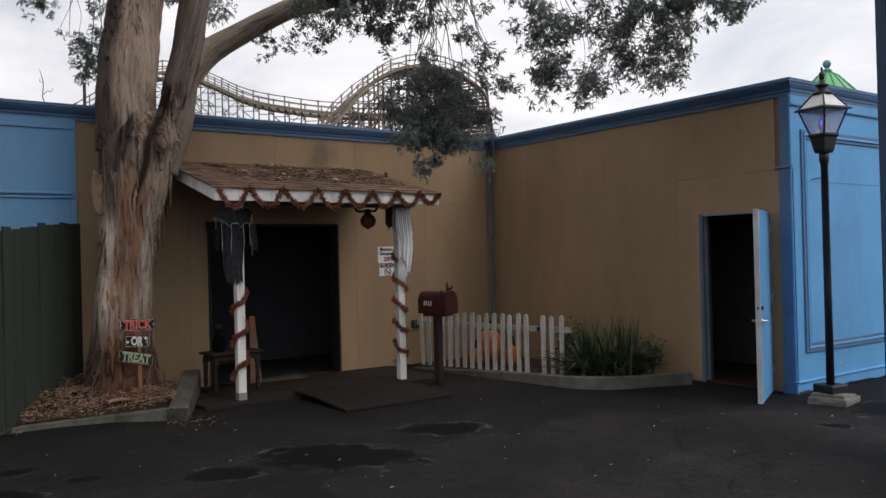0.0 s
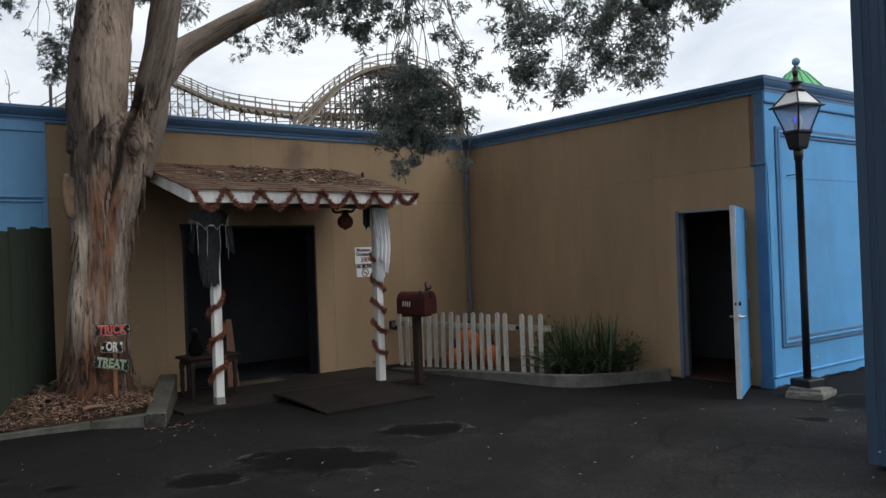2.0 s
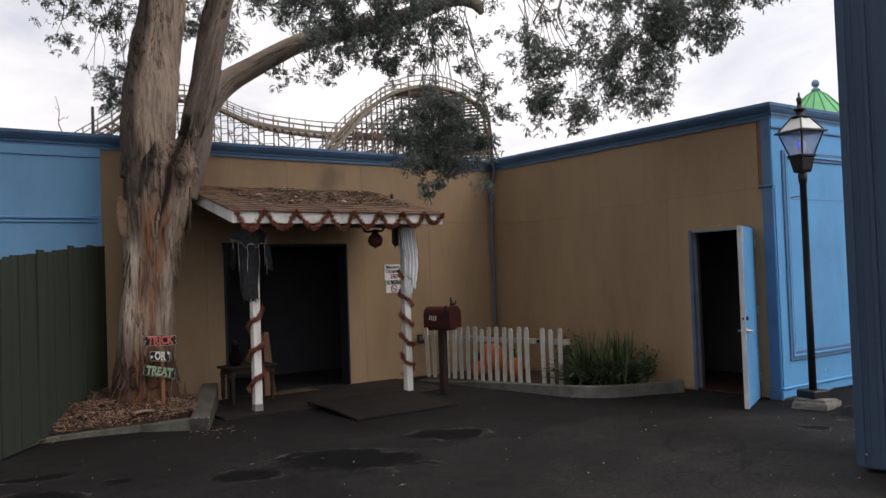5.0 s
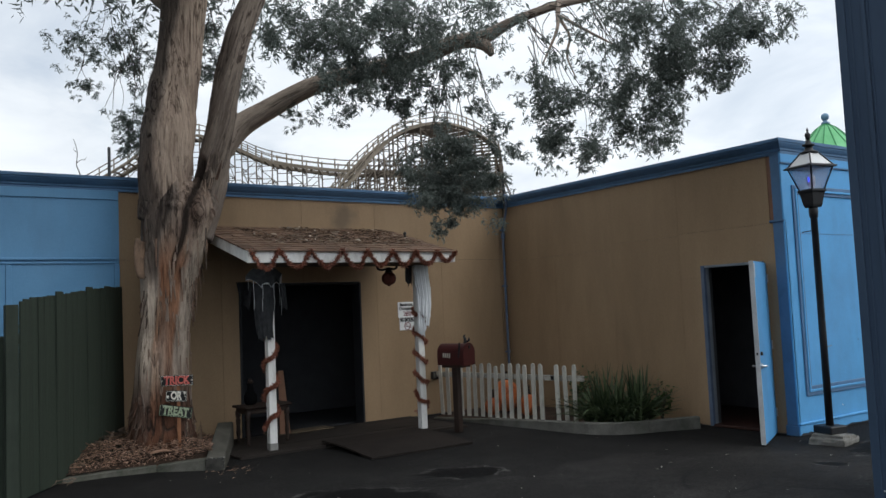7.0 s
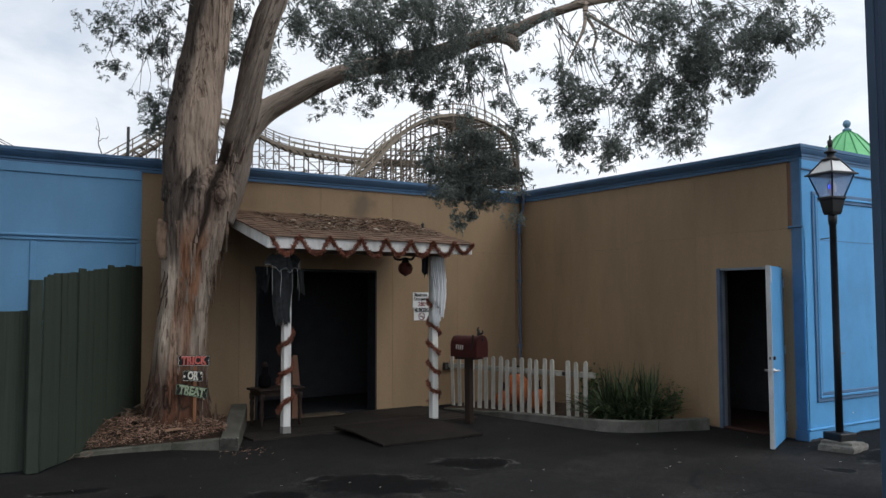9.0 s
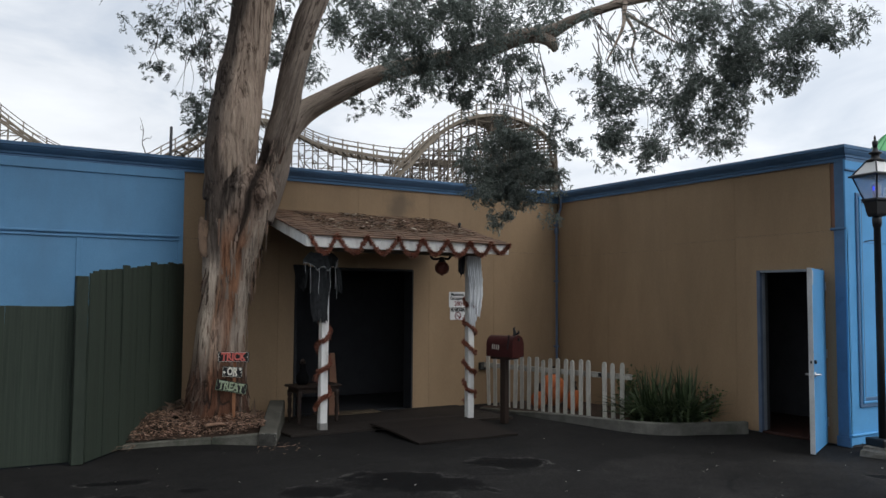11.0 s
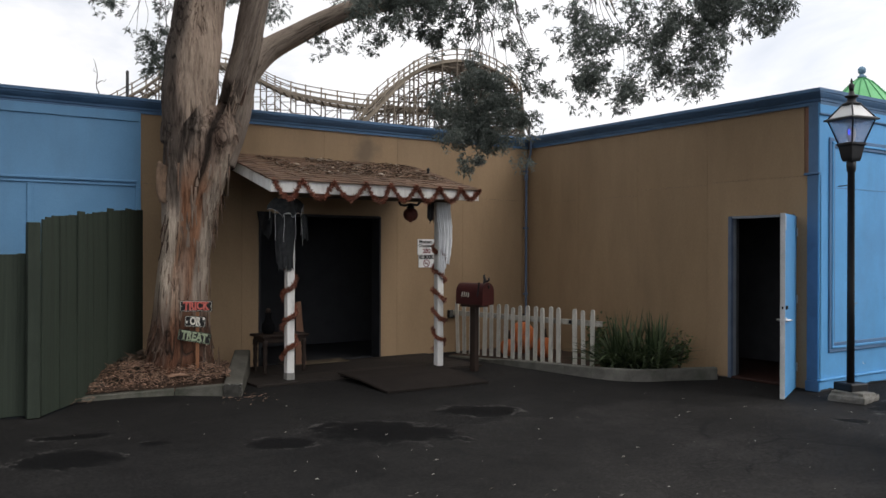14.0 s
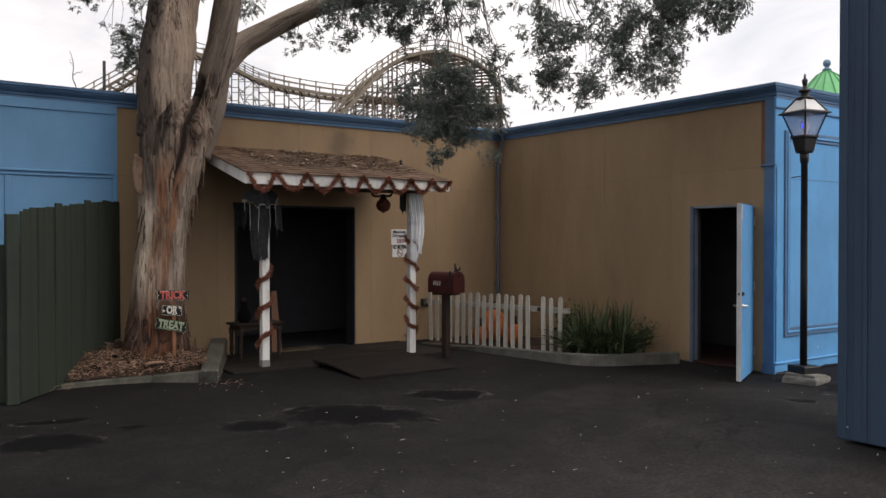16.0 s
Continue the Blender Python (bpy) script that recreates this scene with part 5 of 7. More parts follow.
def shrub(name, at, radius, height, count, label, seed):
    r = random.Random(seed)
    t = thing(name, at, label, "shrub")
    st = Shape()
    tips = []
    for _ in range(12):
        a, o = r.uniform(0, 6.28), radius * r.uniform(0.2, 0.9)
        tip = (math.cos(a) * o, math.sin(a) * o, height * r.uniform(0.6, 1.0))
        st.tube([(0, 0, 0), (tip[0] * 0.35, tip[1] * 0.35, tip[2] * 0.5), tip], [0.008, 0.005, 0.002], 5)
        tips.append(tip)
    part("stems", st, TWIG, t)
    sh = Shape()
    for _ in range(count):
        tip = r.choice(tips)
        f = r.uniform(0.45, 1.05)
        c = (tip[0] * f + r.gauss(0, 0.05), tip[1] * f + r.gauss(0, 0.05), tip[2] * f + r.gauss(0, 0.04))
        l, w = r.uniform(0.04, 0.08), r.uniform(0.012, 0.022)
        sh.add([(0, 0, 0), (l * 0.5, -w, 0.006), (l, 0, 0), (l * 0.5, w, 0.006)], [(0, 1, 2), (0, 2, 3)], pose(*c, r.uniform(-50, 50), r.uniform(-50, 50), r.uniform(0, 360)))
    part("leaves", sh, SHRUB_LEAF, t, flip=False)
    return t


def jack_lantern(at, size, label, seed, wide=0.8):
    """A ribbed orange pumpkin with cut black eyes and mouth."""
    t = thing("pumpkin", at, label, "pumpkin", 152 + seed * 9)
    vs, fs = [], []
    nu, nv = 48, 16
    for j in range(nv + 1):
        v = math.pi * j / nv
        for i in range(nu):
            u = 2 * math.pi * i / nu
            rib = wide * (1 - 0.11 * (1 - abs(math.sin(u * 5))) ** 1.5)
            rr = size * rib * math.sin(v) ** 0.75
            vs.append((rr * math.cos(u), rr * math.sin(u), size * 0.98 * (1 - math.cos(v) * (0.95 - 0.1 * math.sin(v)))))
    for j in range(nv):
        fs += [(j * nu + i, j * nu + (i + 1) % nu, (j + 1) * nu + (i + 1) % nu, (j + 1) * nu + i) for i in range(nu)]
    part("body", Shape().add(vs, fs), ORANGE, t, "orange ribbed body", True)
    part("stem", Shape().lathe([(0.05, 0), (0.035, 0.05), (0.03, 0.1), (0.04, 0.12)], (0, 0, size * 1.9), 8), BROWN_WOOD, t)
    for k, (a, z, w, h) in enumerate(((-26, 1.30, 0.20, 0.26), (26, 1.30, 0.20, 0.26), (0, 0.98, 0.10, 0.14), (-28, 0.58, 0.22, 0.16), (0, 0.50, 0.28, 0.18), (28, 0.58, 0.22, 0.16))):
        w, h = w * size, h * size
        q = radians(a)
        sh = Shape().add([(-w, 0, -h), (w, 0, -h), (0, 0, h), (-w, 0.05, -h), (w, 0.05, -h), (0, 0.05, h)],
                         [(0, 1, 2), (3, 4, 5), (0, 1, 4, 3), (1, 2, 5, 4), (2, 0, 3, 5)],
                         pose(size * wide * 0.975 * math.sin(q), -size * wide * 0.985 * math.cos(q), size * z, 0, 0, a))
        part("eye" if k < 2 else "nose" if k == 2 else "mouth", sh, SIGN_BLACK, t)
    return t


# ---- tree bed ----
def left_bed():
    kerb_line("kerb_bed_west", [(2.44, 10.965), (2.88, 10.965), (3.40, 10.84), (3.83, 10.50)], 0.13, [0.055, 0.058, 0.074, 0.128], "low mossy concrete kerb in front of the tree bed", (2,), 6, MOSSY)
    t = thing("timber_sleeper", (0, 0, 0), "weathered grey sleeper sloping up from the kerb to the wall", "sleeper")
    sh = Shape()
    vs = []
    for (x, y), h in (((3.815, 10.44), 0.145), ((4.46, 11.88), 0.33)):
        for o, z in ((0, 0), (0.2, 0), (0.2, h - 0.015), (0.185, h), (0.015, h), (0, h - 0.015)):
            vs.append((x + o * 0.92, y - o * 0.39, z))
    sh.add(vs, [(k, (k + 1) % 6, 6 + (k + 1) % 6, 6 + k) for k in range(6)] + [tuple(range(6)), tuple(range(11, 5, -1))])
    part("sleeper", sh, OLD_TIMBER, t)
    ux, uy = Vector((0.92, -0.39, 0)), Vector((-0.39, -0.92, 0)).normalized()
    face = Vector((3.815, 10.44, 0)) + uy * 0.003
    end = Shape()
    for dz in (0.0, -0.004):
        end.v += [tuple(face + ux * o - uy * dz + Vector((0, 0, z))) for o, z in ((0.004, 0.002), (0.196, 0.002), (0.196, 0.128), (0.183, 0.142), (0.017, 0.142), (0.004, 0.128))]
    end.f = [tuple(range(6)), tuple(range(11, 5, -1))] + [(k, (k + 1) % 6, 6 + (k + 1) % 6, 6 + k) for k in range(6)]
    part("end_grain", end, END_TIMBER, t, "dark end grain")
    r = random.Random(4)
    for k in range(11):
        o, z = (0.02 + 0.165 * k / 6, 0.141) if k < 7 else (0.19, 0.02 + 0.03 * (k - 7))
        p = face + ux * (o + r.uniform(-0.01, 0.01)) + Vector((0, 0, z + r.uniform(-0.006, 0.004)))
        part("chip", Shape().box((r.uniform(0.012, 0.032), 0.008, r.uniform(0.005, 0.012)), tuple(p), (r.uniform(-20, 20), r.uniform(-15, 15), -23), 0.002), POST_GREY, t, "pale splintered edge")
    soil_bed("tree_bed", [(2.47, 11.02), (2.9, 11.03), (3.44, 10.90), (3.90, 10.58), (4.1, 11.0), (4.45, 11.9), (4.5, 12.28), (3.4, 12.27), (2.9, 11.6)], 0.07, 0.16, "mounded bed of dark leaf mulch round the tree", 3)

    def place(r):
        while True:
            x, y = r.uniform(2.1, 4.4), r.uniform(10.68, 12.2)
            front = np.interp(x, (2.44, 2.9, 3.42, 3.88, 4.5), (11.0, 11.0, 10.88, 10.54, 10.54))
            if y > front + r.gauss(0.03, 0.03) and y < 10.35 + 1.44 * (x - 1.85) and x < 3.93 + 0.42 * (y - 10.6):
                inner = min(1.0, max(0.0, min((y - front) / 0.45, (4.2 - x) / 0.35, (10.35 + 1.44 * (x - 1.85) - y) / 0.4 + 0.3)))
                low = np.interp(x, (2.44, 3.42, 3.88), (0.060, 0.085, 0.13))
                return x, y, low + (0.26 - low) * inner + r.random() * 0.05
    leaf_scatter("bark_litter", 9500, place, 0.050, CHIP, "fallen bark strips and brown leaves heaped round the tree", "litter", 21, 0.7)

    slab = thing("bark_slab", (3.52, 10.98, 0.20), "flat sheet of fallen peach-coloured bark at the sign's foot", "bark", 12)
    vs = []
    for k in range(9):
        f = k / 8
        w = 0.055 * math.sin(math.pi * (0.08 + 0.84 * f)) ** 0.6 + 0.008 * noise.noise((f * 6, 1, 2))
        vs += [(-0.17 + 0.34 * f, -w, 0.010 * math.sin(f * 5)), (-0.17 + 0.34 * f, 0, 0.016 + 0.010 * math.sin(f * 5)), (-0.17 + 0.34 * f, w, 0.010 * math.sin(f * 5))]
    sheet_shape = Shape().add(vs, [(3 * k + j, 3 * k + j + 1, 3 * k + j + 4, 3 * k + j + 3) for k in range(8) for j in (0, 1)])
    sheet_shape.add([(x, y, z - 0.008) for x, y, z in vs], [(3 * k + j + 3, 3 * k + j + 4, 3 * k + j + 1, 3 * k + j) for k in range(8) for j in (0, 1)])
    part("sheet", sheet_shape, PEACH_BARK, slab, "", True)

    def spill(r):
        return r.gauss(4.02, 0.16), r.gauss(10.30, 0.14), 0.005
    leaf_scatter("spilt_litter", 46, spill, 0.05, CHIP, "few bark chips and twigs spilt on the asphalt beside the sleeper", "litter", 27, 0.25)

    def heap(r):
        f = r.random()
        return 2.72 + 0.62 * f + r.gauss(0, 0.05), 11.30 + 0.62 * f + r.gauss(0, 0.07), 0.17 + 0.10 * f + abs(r.gauss(0, 0.05))
    leaf_scatter("leaf_heap", 260, heap, 0.15, TWIG_LEAF, "curled dead brown leaves heaped against the green fence", "litter", 23, 1.2)

    r = random.Random(24)
    for k in range(9):
        tuft = thing("bark_string", (2.38 + r.uniform(-0.12, 0.16), 10.88 + r.uniform(-0.10, 0.06), 0.012), "thin curled bark string lying at the kerb's end", "litter", r.uniform(0, 360), "bark strings by the kerb")
        a0, l = r.uniform(1.5, 4.5), r.uniform(0.06, 0.12)
        pts = [(l * math.cos(a0 * f), l * 0.8 * math.sin(a0 * f), 0.01 + 0.05 * math.sin(math.pi * f) * (k % 3 > 0)) for f in (0.0, 0.25, 0.5, 0.75, 1.0)]
        part("string", Shape().tube(curve_through(pts, 4), spread([0.002, 0.0035, 0.003, 0.003, 0.0015], 4), 5), STRING, tuft, "", True)


def trick_sign():
    t = thing("garden_sign", (3.715, 11.05, 0.12), "small black boards on a pine stake reading TRICK OR TREAT", "sign", -32)
    r = random.Random(8)
    part("stake", Shape().box((0.036, 0.022, 0.86), (0.0, 0.014, 0.42), chamfer=0.003), RAW_WOOD, t, "raw reddish pine stake")
    for word, z, w, h, tilt, mat, dx in (("TRICK", 0.852, 0.37, 0.125, 0, SIGN_RED, -0.01), ("OR", 0.674, 0.24, 0.125, 3, SIGN_CREAM, -0.02), ("TREAT", 0.498, 0.375, 0.128, 9, SIGN_GREEN, -0.03)):
        b = part("board", Shape().box((w, 0.014, h), (0, 0, 0), chamfer=0.003), SIGN_BLACK, t)
        b.matrix_basis = pose(dx, -0.006, z, 0, tilt, 0)
        edge = Shape()
        for sx, sz, bw, bh in ((0, h / 2 - 0.008, w - 0.02, 0.003), (0, -h / 2 + 0.008, w - 0.02, 0.003), (-w / 2 + 0.008, 0, 0.003, h - 0.022), (w / 2 - 0.008, 0, 0.003, h - 0.022)):
            edge.box((bw, 0.003, bh), (sx, -0.0085, sz), chamfer=0.0005)
        for sx in (-w / 2 + 0.018, w / 2 - 0.018):
            edge.box((0.009, 0.003, 0.009), (sx, -0.0085, 0.0), (0, 45, 0), 0.0005)
        part("border", edge, mat if word != "TRICK" else SIGN_CREAM, b)
        lettering(word, h * 0.98, 0.002, mat, b, (0, -0.009, 0.002), (90, 0, 0), 0.0042, width=w * (0.80 if len(word) > 2 else 0.52))
        slab, span = Shape(), w * (0.80 if len(word) > 2 else 0.52)
        for i, ch in enumerate(word):
            x = -span / 2 + span * (i + 0.5) / len(word)
            if ch in "TRIEKA":
                for sz in ((-1,) if ch in "T" else (-1, 1)):
                    slab.box((span / len(word) * (0.5 if ch in "IT" else 0.82), 0.004, 0.008), (x, -0.010, sz * h * 0.335), (0, r.uniform(-6, 6), 0), 0.0005)
            if ch == "T":
                for sx in (-1, 1):
                    slab.box((0.008, 0.004, 0.022), (x + sx * span / len(word) * 0.36, -0.010, h * 0.27), (0, r.uniform(-8, 8), 0), 0.0005)
        if word == "OR":
            for sx, sz, sg in ((-0.088, -0.022, -1), (0.090, 0.026, 1)):
                curl = Shape().tube(curve_through([(sx, -0.010, sz), (sx + 0.012 * sg, -0.010, sz + 0.014), (sx + 0.002 * sg, -0.010, sz + 0.024), (sx - 0.010 * sg, -0.010, sz + 0.010)], 4), spread([0.009, 0.007, 0.005, 0.003], 4), 6)
                part("flourish", curl, mat, b)
        tagged(part("serifs", slab, mat, b), kind="stuff")
    return t


def green_fence():
    r = random.Random(8)
    g = thing("board_fence", (0, 0, 0), "dark green fence of uneven upright boards", "fence")
    a, b = Vector((1.97, 10.30)), Vector((3.405, 12.284))
    d = b - a
    ang = math.degrees(math.atan2(d.y, d.x))
    nrm = Vector((-d.y, d.x)).normalized()
    n = 20
    mesh = mesh_of("fence_board", Shape().box((1, 0.02, 1), (0, 0, 0.5), chamfer=0.003), GREEN_WOOD)
    for i in range(n):
        p = a + d * ((i + 0.5) / n)
        top = 1.90 + 0.20 * (i / (n - 1)) ** 0.8 + r.uniform(-0.008, 0.008) + (0.03 if i in (6, 12, 16) else 0)
        piece("fence_board", mesh, g, (p.x + nrm.x * 0.004 * (i % 3), p.y + nrm.y * 0.004 * (i % 3), 0.02), (r.uniform(-0.3, 0.3), r.uniform(-0.25, 0.25), ang), (d.length / n + (0.024 if i > 0 else -0.008), 1, top))
    for z in (0.45, 1.55):
        m = (a + b) / 2 + nrm * 0.035
        part("rail", Shape().box((d.length - 0.05, 0.04, 0.09), (m.x, m.y, z), (0, 0, ang), 0.004), GREEN_WOOD, g)
    part("post", Shape().box((0.115, 0.10, 1.88), (1.905, 10.335, 0.945), (0, 0, ang - 50), 0.006), GREEN_WOOD, g, "square green gate post")
    f = thing("low_fence", (0, 0, 0), "lower dark green board fence", "fence")
    x = 1.93
    while x > -3.2:
        piece("fence_board", mesh, f, (x - 0.07, 10.44 + r.choice((0.0, 0.003, 0.006, 0.009)), 0.015), (0, r.uniform(-0.3, 0.3), 0), (0.149, 1, 1.565 + r.uniform(-0.006, 0.006)))
        x -= 0.14
    part("rail", Shape().box((5.0, 0.04, 0.09), (-0.6, 10.472, 1.25), chamfer=0.004), GREEN_WOOD, f)


# ---- service door, lamp, pipe, kiosk ----
def service_door():
    hinge, free = Vector((XE - 0.035, 7.33)), Vector((8.879, 6.958))
    ang = math.degrees(math.atan2(free.y - hinge.y, free.x - hinge.x))
    t = thing("door_leaf", (hinge.x, hinge.y, 0.012), "blue steel service door standing wide open, pale on its edge", "door", ang)
    L = 0.90
    part("slab", Shape().box((L - 0.004, 0.048, 2.03), (L / 2, 0, 1.02), chamfer=0.003), BLUE, t, "blue painted slab")
    part("edge_strip", Shape().box((0.008, 0.052, 2.034), (L, 0, 1.02), chamfer=0.002), DOOR_WHITE, t, "pale worn door edge")
    part("inner_face", Shape().box((L - 0.01, 0.004, 2.03), (L / 2, -0.0255, 1.02), chamfer=0.001), DOOR_WHITE, t, "pale inner face")
    for s in (-1, 1):
        h = Shape().lathe([(0.0, 0), (0.03, 0.0), (0.032, 0.008), (0.026, 0.014), (0.012, 0.018), (0.011, 0.05), (0.0, 0.052)], (L - 0.07, s * 0.021, 0.86), 16, (-90 * s, 0, 0))
        h.tube(curve_through([(L - 0.07, s * 0.066, 0.86), (L - 0.11, s * 0.072, 0.861), (L - 0.18, s * 0.068, 0.853)], 4), [0.011] * 9, 10)
        part("lever_handle", h, STEEL, t, "brushed steel lever handle", True)
    part("latch_plate", Shape().box((0.004, 0.026, 0.11), (L + 0.005, 0, 0.86), chamfer=0.001), STEEL, t)
    part("deadbolt", Shape().lathe([(0.0, 0), (0.022, 0), (0.022, 0.02), (0.016, 0.026), (0, 0.026)], (L - 0.07, 0.021, 1.0), 14, (-90, 0, 0)), BLACK_IRON, t)
    part("bolt_hole", Shape().box((0.004, 0.018, 0.03), (L + 0.005, 0, 1.0), chamfer=0.001), BLACK_IRON, t)
    part("closer_plate", Shape().box((0.05, 0.006, 0.16), (L - 0.05, 0.023, 1.93), chamfer=0.001), DOOR_WHITE, t)
    for z in (0.2, 1.0, 1.8):
        part("hinge", Shape().lathe([(0.009, 0), (0.009, 0.1)], (-0.004, 0.03, z), 8), STEEL, t)
    return t


def street_lamp():
    t = thing("street_lamp", (9.50, 6.545, 0), "black iron street lamp with a four-sided glass lantern", "street lamp", -12)
    # a plinth of rough cast concrete, its top slab broken off at one side
    vs, fs, n, rings = [], [], 36, ((0.0, 1.0), (0.035, 1.02), (0.062, 0.98), (0.075, 0.90), (0.080, 0.86), (0.105, 0.84), (0.113, 0.76), (0.114, 0.2))
    for z, w in rings:
        for i in range(n):
            a = 2 * math.pi * i / n
            q = 1.0 / max(abs(math.cos(a)) / 0.225, abs(math.sin(a)) / 0.19)
            q *= w + 0.06 * noise.noise((math.cos(a) * 2.2, math.sin(a) * 2.2, z * 14)) + 0.03 * noise.noise((math.cos(a) * 7, math.sin(a) * 7, z * 30))
            sink = 0.030 * max(0.0, math.cos(a - 5.6)) if z > 0.07 else 0.0
            vs.append((0.035 + q * math.cos(a), -0.02 + q * math.sin(a), z - sink))
    fs = [(j * n + i, j * n + (i + 1) % n, (j + 1) * n + (i + 1) % n, (j + 1) * n + i) for j in range(len(rings) - 1) for i in range(n)]
    fs += [tuple(range(n))[::-1], tuple((len(rings) - 1) * n + i for i in range(n))]
    part("plinth", Shape().add(vs, fs), PLINTH, t, "rough chipped pale concrete plinth").rotation_euler = (0, 0, radians(22))
    part("base", Shape().box((0.25, 0.25, 0.085), (0, 0, 0.153), chamfer=0.012), BLACK_IRON, t, "square iron base")
    part("pole", Shape().lathe([(0.041, 0.19), (0.039, 1.2), (0.037, 2.5), (0.045, 2.51), (0.05, 2.56), (0.05, 2.64)], seg=18), BLACK_IRON, t, "slim black pole", True)
    q, k7 = math.sqrt(2), 0.70
    cup = Shape().lathe([(0.085 * q * k7, 2.62), (0.10 * q * k7, 2.65), (0.13 * q * k7, 2.78), (0.15 * q * k7, 2.80), (0.15 * q * k7, 2.82)], seg=4, phase=math.pi / 4)
    part("cup", cup, BLACK_IRON, t, "tapered iron cup under the lantern")
    zb, zt, rb, rt = 2.82, 3.07, 0.125 * k7, 0.235 * k7
    for sx, sy in ((-1, -1), (1, -1), (1, 1), (-1, 1)):
        part("lantern_bar", Shape().tube([(sx * rb, sy * rb, zb - 0.01), (sx * rt, sy * rt, zt)], 0.010, 6), BLACK_IRON, t)
    corners = ((-1, -1), (1, -1), (1, 1), (-1, 1))

    def slab(ring):
        n = (Vector(ring[1]) - Vector(ring[0])).cross(Vector(ring[2]) - Vector(ring[0])).normalized() * 0.004
        return Shape().add(ring + [tuple(Vector(v) - n) for v in ring], [(0, 1, 2, 3), (7, 6, 5, 4), (0, 4, 5, 1), (1, 5, 6, 2), (2, 6, 7, 3), (3, 7, 4, 0)])
    for k in range(4):
        a, b = corners[k], corners[(k + 1) % 4]
        g = part("pane", slab([(s[0] * r0 * 0.93, s[1] * r0 * 0.93, z) for s, r0, z in ((a, rb, zb), (b, rb, zb), (b, rt, zt), (a, rt, zt))]), GLASS, t, "frosted pale glass pane")
        g.visible_shadow = False
    part("eave", Shape().lathe([(0.265 * q * k7, 3.062), (0.283 * q * k7, 3.066), (0.283 * q * k7, 3.08), (0.245 * q * k7, 3.095)], seg=4, phase=math.pi / 4), BLACK_IRON, t, "flared iron eave")
    zr = 3.23
    for k in range(4):
        a, b = corners[k], corners[(k + 1) % 4]
        part("roof_pane", slab([(s[0] * r0 * k7, s[1] * r0 * k7, z) for s, r0, z in ((a, 0.228, 3.095), (b, 0.228, 3.095), (b, 0.10, zr), (a, 0.10, zr))]), SIGN_WHITE, t, "pale opal roof pane")
        part("roof_bar", Shape().tube([(a[0] * 0.238 * k7, a[1] * 0.238 * k7, 3.09), (a[0] * 0.10 * k7, a[1] * 0.10 * k7, zr + 0.005)], 0.009, 6), BLACK_IRON, t)
    part("crown", Shape().lathe([(0.08, 3.225), (0.10, 3.24), (0.10, 3.25), (0.05, 3.27), (0.042, 3.31), (0.07, 3.325), (0.07, 3.335), (0.034, 3.35), (0.026, 3.39)], seg=20), BLACK_IRON, t, "stepped iron crown", True)
    part("finial", Shape().lathe([(0.018, 3.38), (0.026, 3.41), (0.033, 3.45), (0.025, 3.465), (0.010, 3.48), (0.014, 3.50), (0.004, 3.53)], seg=14), BLACK_IRON, t, "urn-shaped finial", True)
    part("bulb_holder", Shape().lathe([(0.03, 2.80), (0.03, 2.86), (0.045, 2.88), (0.05, 2.96), (0.02, 3.0)], seg=12), SIGN_WHITE, t, "white lamp inside the lantern", True)
    part("blue_light", Shape().lathe([(0.003, 0), (0.007, 0.006), (0.008, 0.03), (0.006, 0.05), (0.002, 0.056)], (-0.095, -0.055, 2.90), 8), LED, t, "small lit blue lamp inside the glass", True)
    part("ladder_arm", Shape().tube([(-0.02, 0, 2.36), (-0.17, 0.02, 2.34)], 0.006, 6), BLACK_IRON, t)
    return t


def corner_pipe():
    t = thing("downpipe", (9.60, 12.20, 0), "blue painted conduit rising in the corner to a bare mast", "pipe")
    part("pipe", Shape().tube(curve_through([(0, 0, 0.0), (0, 0, 1.5), (0, 0, 2.86), (0.0, 0, 2.94), (0.0, -0.03, 3.06), (0.0, -0.10, 3.22), (0.0, -0.115, 3.30), (0.0, -0.115, 3.54)], 6), 0.019, 10), PIPE_BLUE, t, "", True)
    part("mast", Shape().tube([(-0.02, -0.10, 3.3), (-0.02, -0.10, 3.84)], 0.018, 8), BLACK_IRON, t, "thin dark mast")
    part("cap", Shape().lathe([(0.04, 0), (0.045, 0.03), (0.02, 0.05)], (0.0, -0.115, 3.50), 12), PIPE_BLUE, t)
    part("coupling", Shape().lathe([(0.03, 0), (0.036, 0.01), (0.036, 0.09), (0.03, 0.1)], (0, 0, 2.80), 12), PIPE_BLUE, t)
    for z in (0.9, 2.0, 2.95):
        part("clip", Shape().box((0.10, 0.03, 0.03), (0.01, 0.02, z), chamfer=0.004), PIPE_BLUE, t)


def wall_outlet():
    t = thing("outlet_box", (8.15, YN - 0.045, 0.56), "grey weatherproof outlet box on the tan wall", "outlet")
    part("box", Shape().box((0.15, 0.06, 0.12), (0, 0.016, 0.06), chamfer=0.008), BLACK_IRON, t)
    for x in (-0.04, 0.04):
        part("cover", Shape().box((0.055, 0.012, 0.085), (x, -0.02, 0.06), chamfer=0.004), CONCRETE, t, "grey flip cover")
    part("cable", Shape().tube(curve_through([(0.09, 0.02, 0.05), (0.2, 0.01, 0.02), (0.35, 0.02, 0.05)], 5), 0.006, 6), BLACK_IRON, t)


